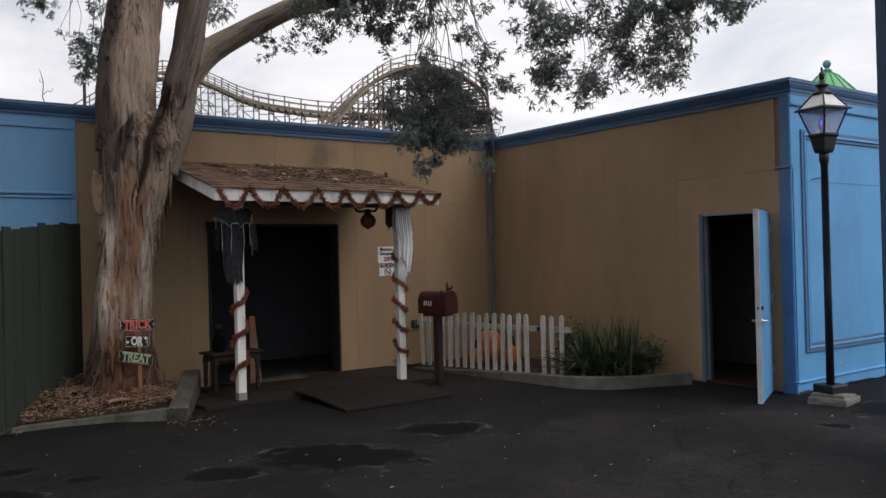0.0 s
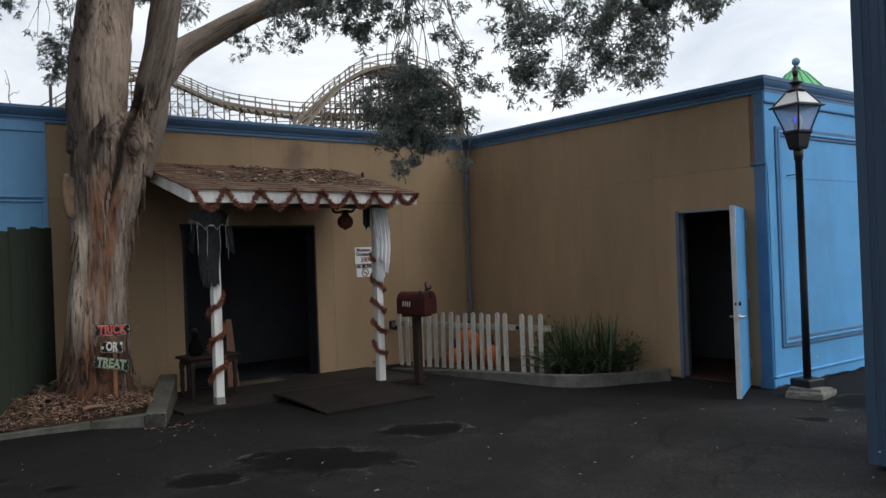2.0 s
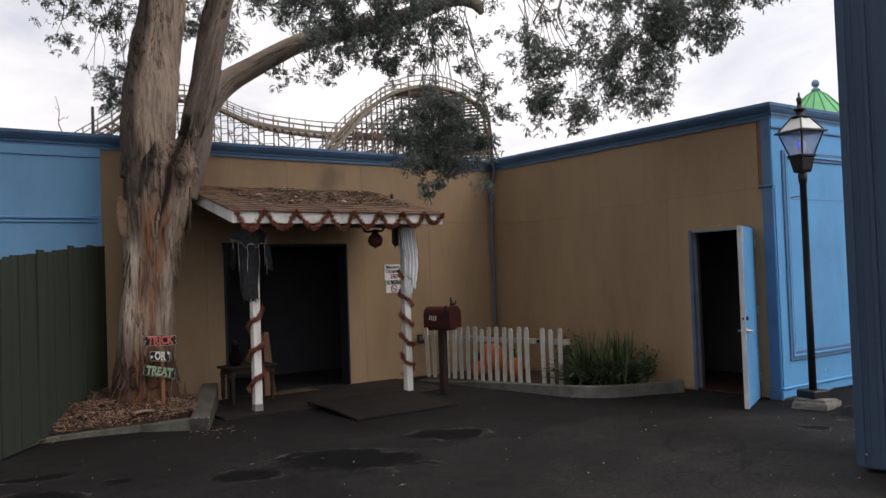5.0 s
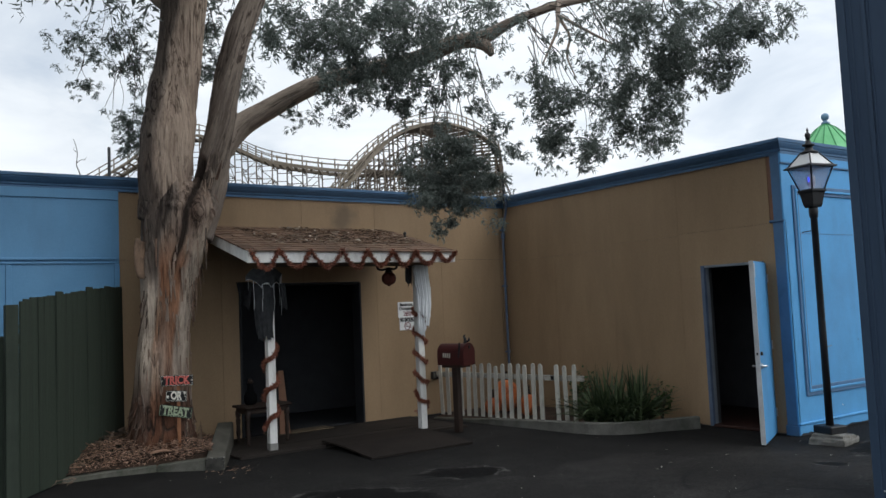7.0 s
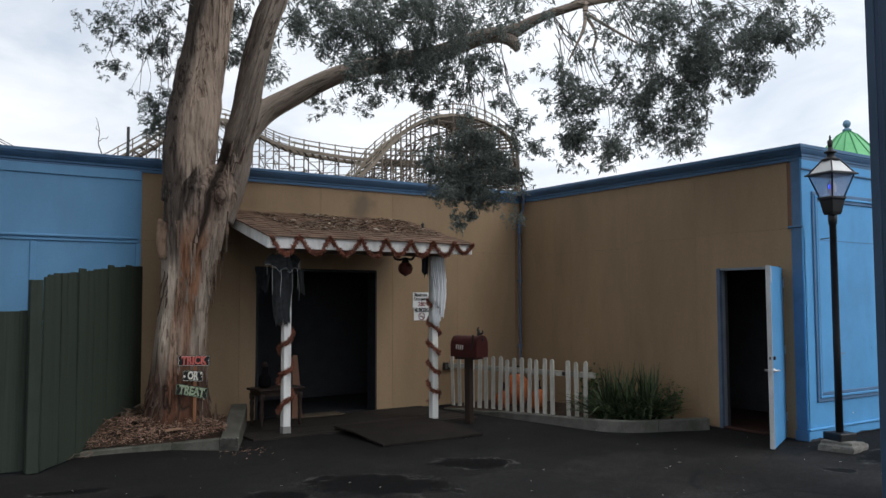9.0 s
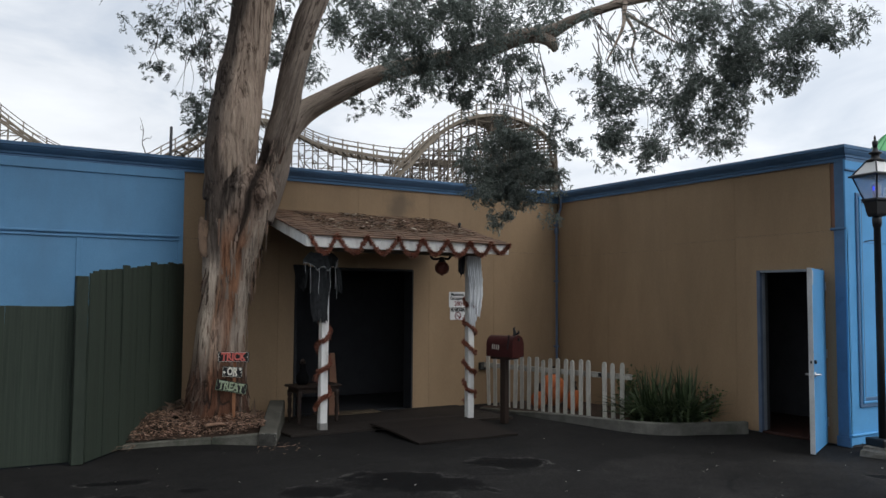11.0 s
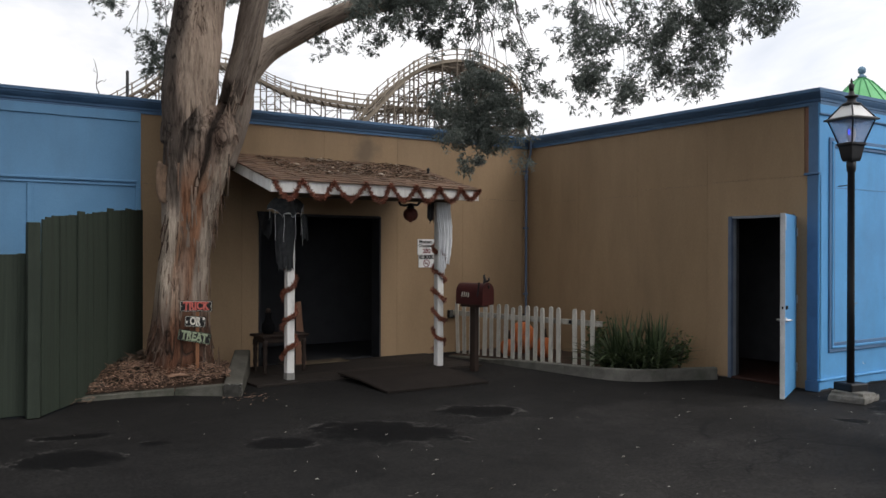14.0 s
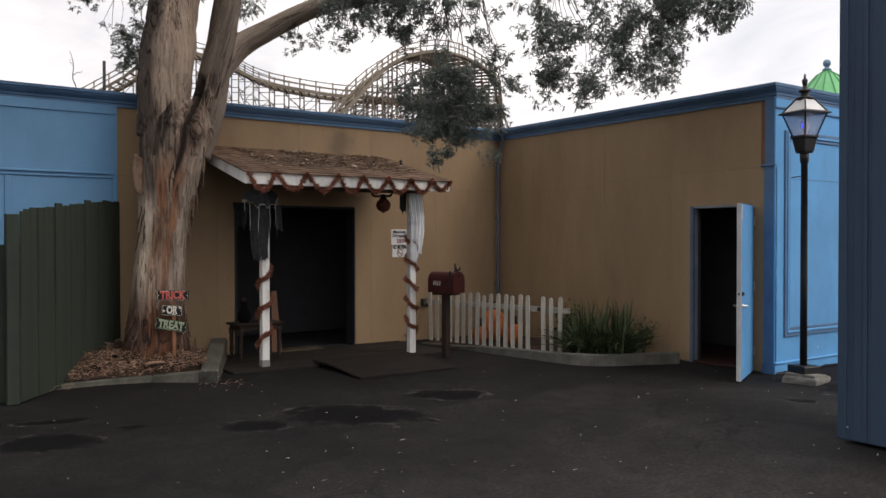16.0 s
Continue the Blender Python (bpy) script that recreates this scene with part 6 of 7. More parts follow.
def kiosk():
    t = thing("kiosk", (7.10, 4.80, 0), "tall dark blue ribbed metal gate pier standing on a low foot", "kiosk")
    part("body", Shape().box((1.4, 1.9, 5.1), (0.71, -0.962, 2.58), chamfer=0.01), NAVY, t)
    for y, w, d in ((-0.10, 0.012, 0.012), (-0.20, 0.035, 0.02), (-0.235, 0.012, 0.012), (-0.46, 0.035, 0.02), (-0.50, 0.012, 0.012), (-0.80, 0.035, 0.02), (-1.1, 0.035, 0.02)):
        part("rib", Shape().box((d, w, 5.06), (0.005, y, 2.58), chamfer=0.004), NAVY, t)
    part("corner_angle", Shape().box((0.03, 0.07, 5.08), (0.008, -0.022, 2.58), chamfer=0.005), NAVY, t)
    part("foot", Shape().box((1.2, 1.7, 0.04), (0.75, -1.0, 0.02), chamfer=0.01), BLACK_IRON, t, "dark recessed foot")
    part("bolt", Shape().lathe([(0.007, 0), (0.007, 0.006), (0.004, 0.009)], (-0.002, -0.07, 0.14), 8, (0, -90, 0)), STEEL, t)


def seen_from(u, depth, z):
    """A place by its distance across, ahead of and above the yard's entrance, facing the tree."""
    return Vector((0.67 + 0.562 * depth + 0.827 * u, 1.38 + 0.827 * depth - 0.562 * u, z))


# ---- wooden coaster, dome ----
def bar(sh, a, b, w):
    a, b = Vector(a), Vector(b)
    d = b - a
    l = d.length
    if l < 1e-4:
        return
    q = d.to_track_quat("Z", "Y").to_matrix().to_4x4()
    h = w / 2
    sh.add([(-h, -h, 0), (h, -h, 0), (h, h, 0), (-h, h, 0), (-h, -h, l), (h, -h, l), (h, h, l), (-h, h, l)],
           [(0, 3, 2, 1), (4, 5, 6, 7), (0, 1, 5, 4), (1, 2, 6, 5), (2, 3, 7, 6), (3, 0, 4, 7)], Matrix.Translation(a) @ q)


def coaster(points, width, spacing, rail_height, label, floors=1.1, thick=0.12, wood=None, outrigger=False):
    """A stretch of timber roller coaster: track beams, walkway rails, bents, and braced bays down to the ground."""
    t = thing("roller_coaster", (0, 0, 0), label, "roller coaster", group="wooden roller coaster")
    wood = wood or COASTER_WOOD
    line = curve_through([seen_from(*p) for p in points], 16)
    run, last, dist = [line[0]], line[0], 0.0
    for p in line[1:]:
        dist += (p - last).length
        last = p
        if dist >= spacing:
            run.append(p)
            dist = 0.0
    run.append(line[-1])
    sides = []
    for i, p in enumerate(run):
        d = run[min(i + 1, len(run) - 1)] - run[max(i - 1, 0)]
        n = Vector((-d.y, d.x, 0)).normalized()
        sides.append(-n if n.y > 0 else n)
    up = Vector((0, 0, 1))
    for o in (0.40 * width, -0.40 * width):
        beam = Shape()
        for i in range(len(run) - 1):
            bar(beam, run[i] + sides[i] * o, run[i + 1] + sides[i + 1] * o, 0.13)
        part("track_beam", beam, COASTER_WOOD, t, "bleached laminated track beam", flip=False)
    for o in (0.5 * width, -0.5 * width):
        rail = Shape()
        for i in range(len(run) - 1):
            for hgt in (rail_height, rail_height * 0.5):
                bar(rail, run[i] + sides[i] * o + up * hgt, run[i + 1] + sides[i + 1] * o + up * hgt, 0.05)
            bar(rail, run[i] + sides[i] * o - up * 0.1, run[i] + sides[i] * o + up * (rail_height + 0.06), 0.06)
            bar(rail, run[i] + sides[i] * o - up * 0.06, run[i + 1] + sides[i + 1] * o - up * 0.06, 0.12)
        part("handrail", rail, COASTER_WOOD, t, "bleached timber walkway rail", flip=False)
    for i in range(len(run) - 1):
        for f in (0.0, 0.5):
            a, s, tie = run[i].lerp(run[i + 1], f), sides[i].lerp(sides[i + 1], f), Shape()
            bar(tie, a + s * width * 0.5 - up * 0.1, a - s * width * 0.5 - up * 0.1, 0.09)
            part("tie", tie, COASTER_DARK, t, flip=False)
    bay = Shape()
    for i, p in enumerate(run):
        bent = Shape()
        for o in (0.5 * width, -0.5 * width):
            top = p + sides[i] * o
            bar(bent, (top.x, top.y, 0), top - up * 0.12, thick)
        z, k = p.z - 0.3, 0
        while z > 5.0:
            a, b = p + sides[i] * width * 0.5, p - sides[i] * width * 0.5
            bar(bent, (a.x, a.y, z), (b.x, b.y, z), thick * 0.7)
            if k % 2:
                bar(bent, (a.x, a.y, z), (b.x, b.y, z - floors), thick * 0.6)
            z, k = z - floors, k + 1
        if outrigger and i % 2 == 0:
            s = sides[i] * width * 0.5
            bar(bent, p + s - up * 0.8, (p.x + s.x * 3.2, p.y + s.y * 3.2, 2.0), thick * 0.9)
            bar(bent, p - s - up * 0.8, (p.x - s.x * 3.2, p.y - s.y * 3.2, 2.0), thick * 0.9)
        part("bent", bent, wood, t, flip=False)
        if i == len(run) - 1:
            continue
        q = run[i + 1]
        for o in (0.5 * width, -0.5 * width):
            a, b = p + sides[i] * o, q + sides[i + 1] * o
            z, k = min(a.z, b.z) - 0.25, 0
            while z > 5.0:
                bar(bay, (a.x, a.y, z), (b.x, b.y, z), thick * 0.65)
                c0, c1 = (z - floors, z) if (i + k) % 2 else (z, z - floors)
                if (i * 7 + k * 3) % 3:
                    bar(bay, (a.x, a.y, c0), (b.x, b.y, c1), thick * 0.5)
                z, k = z - floors, k + 1
    tagged(part("bracing", bay, wood, t, "thin timber ledgers and braces", flip=False), kind="stuff")
    return t


def green_dome():
    t = thing("domed_tower", (18.55, 11.43, 0), "round tower with a bright green ribbed dome and blue ball finial", "tower")
    prof = [(0.96, 4.33), (0.89, 4.56), (0.74, 4.78), (0.53, 5.01), (0.34, 5.22), (0.22, 5.35), (0.09, 5.43), (0.06, 5.48)]
    part("drum", Shape().lathe([(0.89, 0), (0.89, 4.25), (1.0, 4.27), (1.0, 4.345), (0.93, 4.345)], seg=16), BLUE, t, "blue tower wall")
    part("dome", Shape().lathe(prof, seg=16), DOME_GREEN, t, "bright green dome")
    for k in range(16):
        a = 2 * math.pi * k / 16
        part("rib", Shape().tube([(r * 1.005 * math.cos(a), r * 1.005 * math.sin(a), z) for r, z in prof], 0.016, 5), DOME_RIB, t)
    part("collar", Shape().lathe([(0.09, 5.45), (0.10, 5.48), (0.06, 5.51), (0.037, 5.54)], seg=14), BALL_BLUE, t, "", True)
    part("ball", Shape().lathe([(0.085 * math.sin(math.pi * j / 10) + 0.001, 5.62 - 0.09 * math.cos(math.pi * j / 10)) for j in range(11)], seg=16), BALL_BLUE, t, "", True)


# ---- the gum tree ----
def rough_bark(seed, amount, per):
    def f(i, a):
        z = i * per
        return 1 + amount * (noise.noise((math.cos(a) * 1.6, math.sin(a) * 1.6, z * 0.5 + seed)) * 0.9
                             + noise.noise((math.cos(a) * 5.0, math.sin(a) * 5.0, z * 0.45 + seed * 2)) * 0.55
                             + noise.noise((math.cos(a) * 12.0, math.sin(a) * 12.0, z * 0.8 + seed * 3)) * 0.28)
    return f


def limb(sh, pts, radii, seg, seed, amount=0.1, steps=8):
    line = curve_through(pts, steps)
    rad = spread(radii, steps)
    sh.tube(line, rad, seg, rough_bark(seed, amount, 0.12 * 8 / steps * 3))


def gum_leaves(store, centre, radius, count, r, size=0.050, tall=0.9):
    """Slender drooping leaves in small sprays about a centre."""
    per = 9
    n = max(3, count // per)
    o = r.normal(size=(n, 3))
    o *= (r.random((n, 1)) ** 0.42) / np.linalg.norm(o, axis=1, keepdims=True)
    tip = np.array(centre) + o * np.array((radius, radius, radius * tall))
    drop = np.column_stack((r.uniform(-0.6, 0.6, (n, 2)), -r.uniform(0.25, 1.0, n)))
    drop *= (radius * r.uniform(0.25, 0.8, n) / np.linalg.norm(drop, axis=1))[:, None]
    f = np.tile(np.arange(per) / per, n)[:, None]
    p = np.repeat(tip, per, 0) + np.repeat(drop, per, 0) * f
    m = len(p)
    d = np.column_stack((r.normal(0, 0.6, (m, 2)), -r.uniform(-0.1, 1.2, m)))
    d /= np.linalg.norm(d, axis=1, keepdims=True)
    l = (size * r.uniform(0.6, 1.4, m))[:, None]
    w = l * r.uniform(0.10, 0.155, m)[:, None]
    s = np.cross(d, r.normal(size=(m, 3)))
    s /= np.linalg.norm(s, axis=1, keepdims=True)
    mid = p + d * l * 0.42 + np.cross(s, d) * l * 0.06
    store.append(np.stack((p, mid - s * w, p + d * l, mid + s * w), 1).reshape(-1, 3))


def leaf_shape(store):
    v = np.concatenate(store)
    k = np.arange(0, len(v), 4)[:, None]
    f = np.concatenate((k + np.array((0, 1, 2)), k + np.array((0, 2, 3))), 1).reshape(-1, 3)
    sh = Shape()
    sh.v, sh.f = v.tolist(), f.tolist()
    return sh


def hanging_twig(sh, a, b, r, radius=0.006, sag=0.25):
    a, b = Vector(a), Vector(b)
    m = a.lerp(b, 0.5) + Vector((r.uniform(-0.1, 0.1), r.uniform(-0.1, 0.1), sag * (a - b).length * r.uniform(0.1, 0.5)))
    k = 0.06 * (a - b).length
    p, q = a.lerp(m, 0.5), m.lerp(b, 0.5)
    p, q = (s + Vector((r.uniform(-k, k), r.uniform(-k, k), r.uniform(-k, k))) for s in (p, q))
    line = curve_through([a, p, m, q, b], 4)
    sh.tube(line, spread([radius, radius * 0.85, radius * 0.7, radius * 0.5, radius * 0.3], 4), 5)


TRUNK_LINE = ((3.68, 11.55, -0.1), (3.68, 11.55, 0.25), (3.67, 11.55, 0.8), (3.72, 11.55, 1.5), (3.78, 11.55, 2.1), (3.87, 11.55, 2.75), (3.93, 11.55, 3.0), (3.94, 11.55, 3.15), (3.94, 11.55, 3.28), (3.94, 11.56, 3.38))
TRUNK_RADII = (0.47, 0.385, 0.315, 0.288, 0.315, 0.40, 0.42, 0.38, 0.26, 0.12)
STEM_LINE = ((3.73, 11.55, 2.9), (3.745, 11.56, 3.45), (3.785, 11.57, 3.75), (3.83, 11.58, 4.1), (3.90, 11.59, 4.5), (3.965, 11.60, 4.9), (4.04, 11.62, 5.5), (4.09, 11.64, 6.1))
STEM_RADII = (0.28, 0.315, 0.320, 0.315, 0.285, 0.268, 0.262, 0.252)
FORK_LINE = ((4.08, 11.52, 2.7), (4.24, 11.52, 3.1), (4.34, 11.52, 3.45), (4.39, 11.52, 3.72), (4.475, 11.52, 4.1), (4.53, 11.52, 4.5), (4.61, 11.52, 4.9), (4.74, 11.5, 5.4), (5.0, 11.5, 6.0))
FORK_RADII = (0.24, 0.22, 0.195, 0.195, 0.19, 0.168, 0.170, 0.165, 0.15)
LIMB_LINE = ((4.38, 11.54, 3.72), (4.68, 11.50, 4.10), (4.98, 11.30, 4.32), (5.46, 10.82, 4.60), (5.92, 10.2, 4.69), (6.22, 9.62, 4.71), (6.48, 9.1, 4.81), (6.64, 8.76, 4.80), (6.85, 8.42, 4.93), (7.10, 7.93, 5.0), (7.5, 7.4, 5.04))
LIMB_RADII = (0.17, 0.155, 0.132, 0.115, 0.105, 0.105, 0.095, 0.085, 0.055, 0.045, 0.036)


def step(a, b, x):
    """0 below a, 1 above b, smooth between."""
    q = min(1.0, max(0.0, (x - a) / (b - a)))
    return q * q * (3 - 2 * q)


def grown_wood(name, members):
    """Trunk, stems and limb grown into one skin, with plates of bark standing proud of the splits between them."""
    sh, axes = Shape(), []
    for k, (pts, rad) in enumerate(members):
        line, radii = curve_through(pts, 16), spread(rad, 16)
        sh.tube(line, radii, 40, rough_bark(3 + 2 * k, 0.07 if k < 3 else 0.04, 0.18))
        axes.append((np.array([tuple(p) for p in line]), np.array(radii)))
    tmp = part(name, sh, BARK)
    grow = tmp.modifiers.new("grow", "REMESH")
    grow.mode, grow.voxel_size = "VOXEL", 0.011
    soft = tmp.modifiers.new("soft", "SMOOTH")
    soft.factor, soft.iterations = 0.5, 14
    me = bpy.data.meshes.new_from_object(tmp.evaluated_get(bpy.context.evaluated_depsgraph_get()))
    bpy.data.objects.remove(tmp)
    n = len(me.vertices)
    co, no = np.empty(3 * n), np.empty(3 * n)
    me.vertices.foreach_get("co", co)
    me.vertices.foreach_get("normal", no)
    co, no = co.reshape(-1, 3), no.reshape(-1, 3)
    best, grain, owner, side = np.full(n, 1e9), np.zeros((n, 3)), np.zeros(n, int), np.zeros(n)
    for k, (line, radii) in enumerate(axes):
        far = np.concatenate(([0], np.cumsum(np.linalg.norm(np.diff(line, axis=0), axis=1))))
        for c in range(0, n, 20000):
            d = np.linalg.norm(co[c:c + 20000, None] - line[None], axis=2) - radii[None]
            q = d.argmin(1)
            near = d[np.arange(len(q)), q]
            win = near < best[c:c + 20000]
            off = co[c:c + 20000] - line[q]
            ax = line[np.minimum(q + 1, len(line) - 1)] - line[np.maximum(q - 1, 0)]
            ax /= np.linalg.norm(ax, axis=1, keepdims=True)
            run = (off * ax).sum(1)
            flat = off - ax * run[:, None]
            if k == 3:
                g = np.column_stack((flat[:, 2] + 7, flat[:, 0] * 0.6 + flat[:, 1] * 0.8, far[q] + run))
            else:
                g = co[c:c + 20000].copy()
                if k == 2:
                    g[:, 0] -= 0.30 * (g[:, 2] - 3.3)
            s = slice(c, c + len(q))
            best[s][win], grain[s][win], owner[s][win] = near[win], g[win], k
            side[s][win] = ((flat[:, 0] * 0.96 - flat[:, 1] * 0.28) / radii[q])[win]
    bark = np.zeros((n, 3))
    lift = np.zeros(n)
    for v in range(n):
        gx, gy, gz = grain[v]
        z, u, k = co[v, 2], side[v], owner[v]
        wx = 0.05 * noise.noise((gx * 3, gy * 3, gz * 1.4))
        gx, gy = gx + wx, gy + wx
        a = noise.noise((gx * 3.6, gy * 3.6, gz * 0.42)) + 0.55 * noise.noise((gx * 10, gy * 10, gz * 0.9)) + 0.26 * noise.noise((gx * 28, gy * 28, gz * 2.6))
        uw = u + 0.24 * noise.noise((3.1, 0.7, z * 1.15)) + 0.16 * noise.noise((gx * 6, gy * 6, gz * 1.3 + 5))
        up, base = step(2.2, 2.9, z), 1 - step(0.4, 1.25, z)
        cream = pale = rust = dark = crotch = 0.0
        if k < 2:
            # cream new bark high up, two pale grey plates and a rust band between them lower down
            cream = step(-0.40, -0.12, uw) * up
            pale = (1 - step(-0.42, -0.28, uw)) * step(0.85, 1.15, z) * (1 - step(1.9, 2.3, z)) + 0.8 * step(0.40, 0.58, uw) * step(0.7, 1.0, z) * (1 - step(2.5, 3.0, z))
            rust = step(-0.42, -0.26, uw) * (1 - step(0.38, 0.58, uw)) * (1 - step(2.1, 2.9, z))
            dark = (1 - step(-0.52, -0.30, uw)) * step(1.85, 2.35, z)
        # crotch: band along the fork's crease where the bark is toned darker
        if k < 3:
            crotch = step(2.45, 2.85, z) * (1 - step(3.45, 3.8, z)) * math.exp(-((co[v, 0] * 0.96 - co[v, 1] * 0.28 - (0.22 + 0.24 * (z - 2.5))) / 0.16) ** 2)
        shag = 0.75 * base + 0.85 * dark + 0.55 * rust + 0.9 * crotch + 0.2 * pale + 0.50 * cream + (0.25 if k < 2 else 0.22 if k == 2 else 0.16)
        shag = min(1.0, shag)
        t = a * 2.0
        f = t - math.floor(t)
        rise = min(1.0, f / 0.12)
        level = math.floor(t) + rise * rise * (3 - 2 * rise)
        lift[v] = shag * (0.019 * level + 0.006 * f)
        # the deep seam that runs down from the fork
        across = co[v, 0] * 0.96 - co[v, 1] * 0.28 - (0.20 + 0.24 * (z - 2.5) + 0.09 * noise.noise((z * 2.3, 1.7, 0)) + 0.03 * noise.noise((z * 9, 4.7, 0)))
        seam = math.exp(-(across / 0.035) ** 2) * step(2.0, 2.5, z) * (1 - step(3.55, 3.75, z)) if co[v, 1] < 0.05 else 0.0
        lift[v] -= 0.055 * seam
        torn = min(1.0, max(0.0, 0.42 + 2.2 * noise.noise((gx * 3.5, gy * 3.5, gz * 0.8 + 17)) + 0.5 * crotch + 0.35 * dark))
        # split edges, darkened on the plate's low side as shadow in the colour
        tear = (max(0.0, 1 - abs(f - 0.02) / 0.14) + max(0.0, 1 - (1 - f) / 0.08)) * torn
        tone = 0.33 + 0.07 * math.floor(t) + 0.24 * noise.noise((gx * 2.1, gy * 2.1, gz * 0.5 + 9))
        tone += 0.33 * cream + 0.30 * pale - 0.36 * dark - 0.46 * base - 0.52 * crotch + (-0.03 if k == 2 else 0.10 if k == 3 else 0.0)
        w = noise.noise((gx * 3.2, gy * 3.2, gz * 0.55 + 4)) + 0.5 * noise.noise((gx * 9, gy * 9, gz * 1.2))
        rusty = rust * (1.0 + 0.9 * w) + base * (0.8 + 0.7 * w) + 0.22 * cream + max(0.0, w - 0.4) * (0.5 if z < 2.6 else 0.25) * (1 - 0.7 * pale)
        tear *= 1 - 0.65 * pale - 0.4 * cream
        tear += 1.6 * seam + 0.35 * base
        bark[v] = (tone, min(1.0, tear * (0.3 + 0.7 * shag)) * (0.9 if shag > 0.3 else 0.4), min(1.0, max(0.0, rusty)))
    co = co + no * (lift * 1.0)[:, None]
    me.vertices.foreach_set("co", co.ravel())
    for nm, data in (("grain", grain), ("bark", bark)):
        if nm in me.attributes:
            me.attributes.remove(me.attributes[nm])
        me.attributes.new(nm, "FLOAT_VECTOR", "POINT").data.foreach_set("vector", data.ravel())
    me.materials.clear()
    me.materials.append(BARK)
    me.polygons.foreach_set("use_smooth", [True] * len(me.polygons))
    me.update()
    return new(name, me)


def gum_tree():
    t = thing("gum_tree", (3.72, 11.55, 0), "large eucalyptus with peeling grey, cream and rust bark and drooping leaves", "tree")
    o = Vector((3.72, 11.55, 0))

    def loc(p):
        return tuple(Vector(p) - o)
    wood = [(TRUNK_LINE, TRUNK_RADII), (STEM_LINE, STEM_RADII), (FORK_LINE, FORK_RADII), (LIMB_LINE, LIMB_RADII)]
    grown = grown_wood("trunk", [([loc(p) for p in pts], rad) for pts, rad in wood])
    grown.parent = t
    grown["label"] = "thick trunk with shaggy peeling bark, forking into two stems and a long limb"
    for nm, pts, rad in (("stem", ((4.06, 11.63, 5.8), (4.12, 11.65, 6.6), (4.2, 11.7, 8.2)), (0.26, 0.25, 0.18)), ("stem", ((4.90, 11.5, 5.8), (5.0, 11.5, 6.0), (5.4, 11.5, 7.2)), (0.15, 0.15, 0.11))):
        c = Shape()
        limb(c, [loc(p) for p in pts], rad, 24, 5, 0.08)
        part(nm, c, BARK, t, "", True)
    for nm, pts, rad, seg, seed, amount in (
            ("snag", ((6.5, 9.05, 4.82), (6.61, 8.80, 4.76), (6.66, 8.70, 4.65), (6.68, 8.67, 4.57)), (0.07, 0.085, 0.06, 0.032), 20, 13, 0.12),
            ("limb", ((3.95, 11.7, 5.6), (3.5, 12.1, 6.1), (2.9, 12.6, 6.4), (2.3, 12.9, 6.3)), (0.09, 0.07, 0.05, 0.02), 16, 17, 0.06),
            ("limb", ((4.2, 11.6, 7.2), (3.2, 10.9, 7.9), (2.0, 10.4, 8.2), (0.8, 10.1, 8.1)), (0.12, 0.09, 0.06, 0.02), 16, 19, 0.06),
            ("limb", ((5.1, 11.5, 6.3), (6.0, 10.6, 7.2), (7.2, 9.8, 7.7), (8.6, 9.2, 7.8)), (0.11, 0.09, 0.06, 0.02), 16, 23, 0.06),
            ("branch", ((7.1, 7.95, 5.06), (6.98, 7.85, 4.85), (6.85, 7.75, 4.6), (6.62, 7.75, 4.2)), (0.03, 0.026, 0.018, 0.008), 10, 29, 0.06),
            ("branch", ((6.95, 7.8, 4.78), (6.99, 7.7, 4.55), (6.88, 7.64, 4.3), (6.93, 7.58, 4.05)), (0.02, 0.015, 0.011, 0.006), 10, 30, 0.06),
            ("branch", ((6.97, 7.8, 4.8), (7.1, 7.6, 4.62), (7.35, 7.3, 4.35)), (0.02, 0.016, 0.008), 10, 31, 0.06)):
        c = Shape()
        limb(c, [loc(p) for p in pts], rad, seg, seed, amount)
        part(nm, c, BARK, t, "", True)
    # loose strips of bark, longest low down, at the torn western side and in the crotch
    r = random.Random(31)
    st, tones = Shape(), []

    def strip(z, ang, l, w, lift, rise=-1, tone=None):
        rad = np.interp(z, [0, 0.25, 0.8, 1.5, 2.1, 2.8, 3.35, 3.9], [0.44, 0.39, 0.325, 0.298, 0.325, 0.405, 0.44, 0.36])
        cx = np.interp(z, [0, 0.8, 1.5, 2.1, 2.8, 3.9], [3.68, 3.67, 3.72, 3.78, 3.87, 3.87]) - o.x
        vs, fs, bend = [], [], r.uniform(-0.10, 0.10)
        for k in range(7):
            g = k / 6
            out = rad + lift * g ** 1.7 + 0.004
            aa = ang + bend * g * g
            da = w / rad * (1 - 0.75 * g ** 1.5) * r.uniform(0.8, 1.1)
            zz = z + rise * l * g
            vs += [(cx + out * math.cos(aa - da), out * math.sin(aa - da), zz), (cx + (out + 0.010) * math.cos(aa), (out + 0.010) * math.sin(aa), zz), (cx + out * math.cos(aa + da), out * math.sin(aa + da), zz)]
        for k in range(6):
            q = 3 * k
            fs += [(q, q + 1, q + 4, q + 3), (q + 1, q + 2, q + 5, q + 4)]
        st.add(vs, fs)
        tones.extend([tone or (r.uniform(-0.05, 0.5), r.uniform(0.0, 0.35), r.uniform(0.0, 0.6))] * len(vs))
    west, east = math.pi * 1.09, math.pi * 2.09
    for n in range(120):
        z = 2.7 - 2.3 * r.random() ** 1.4
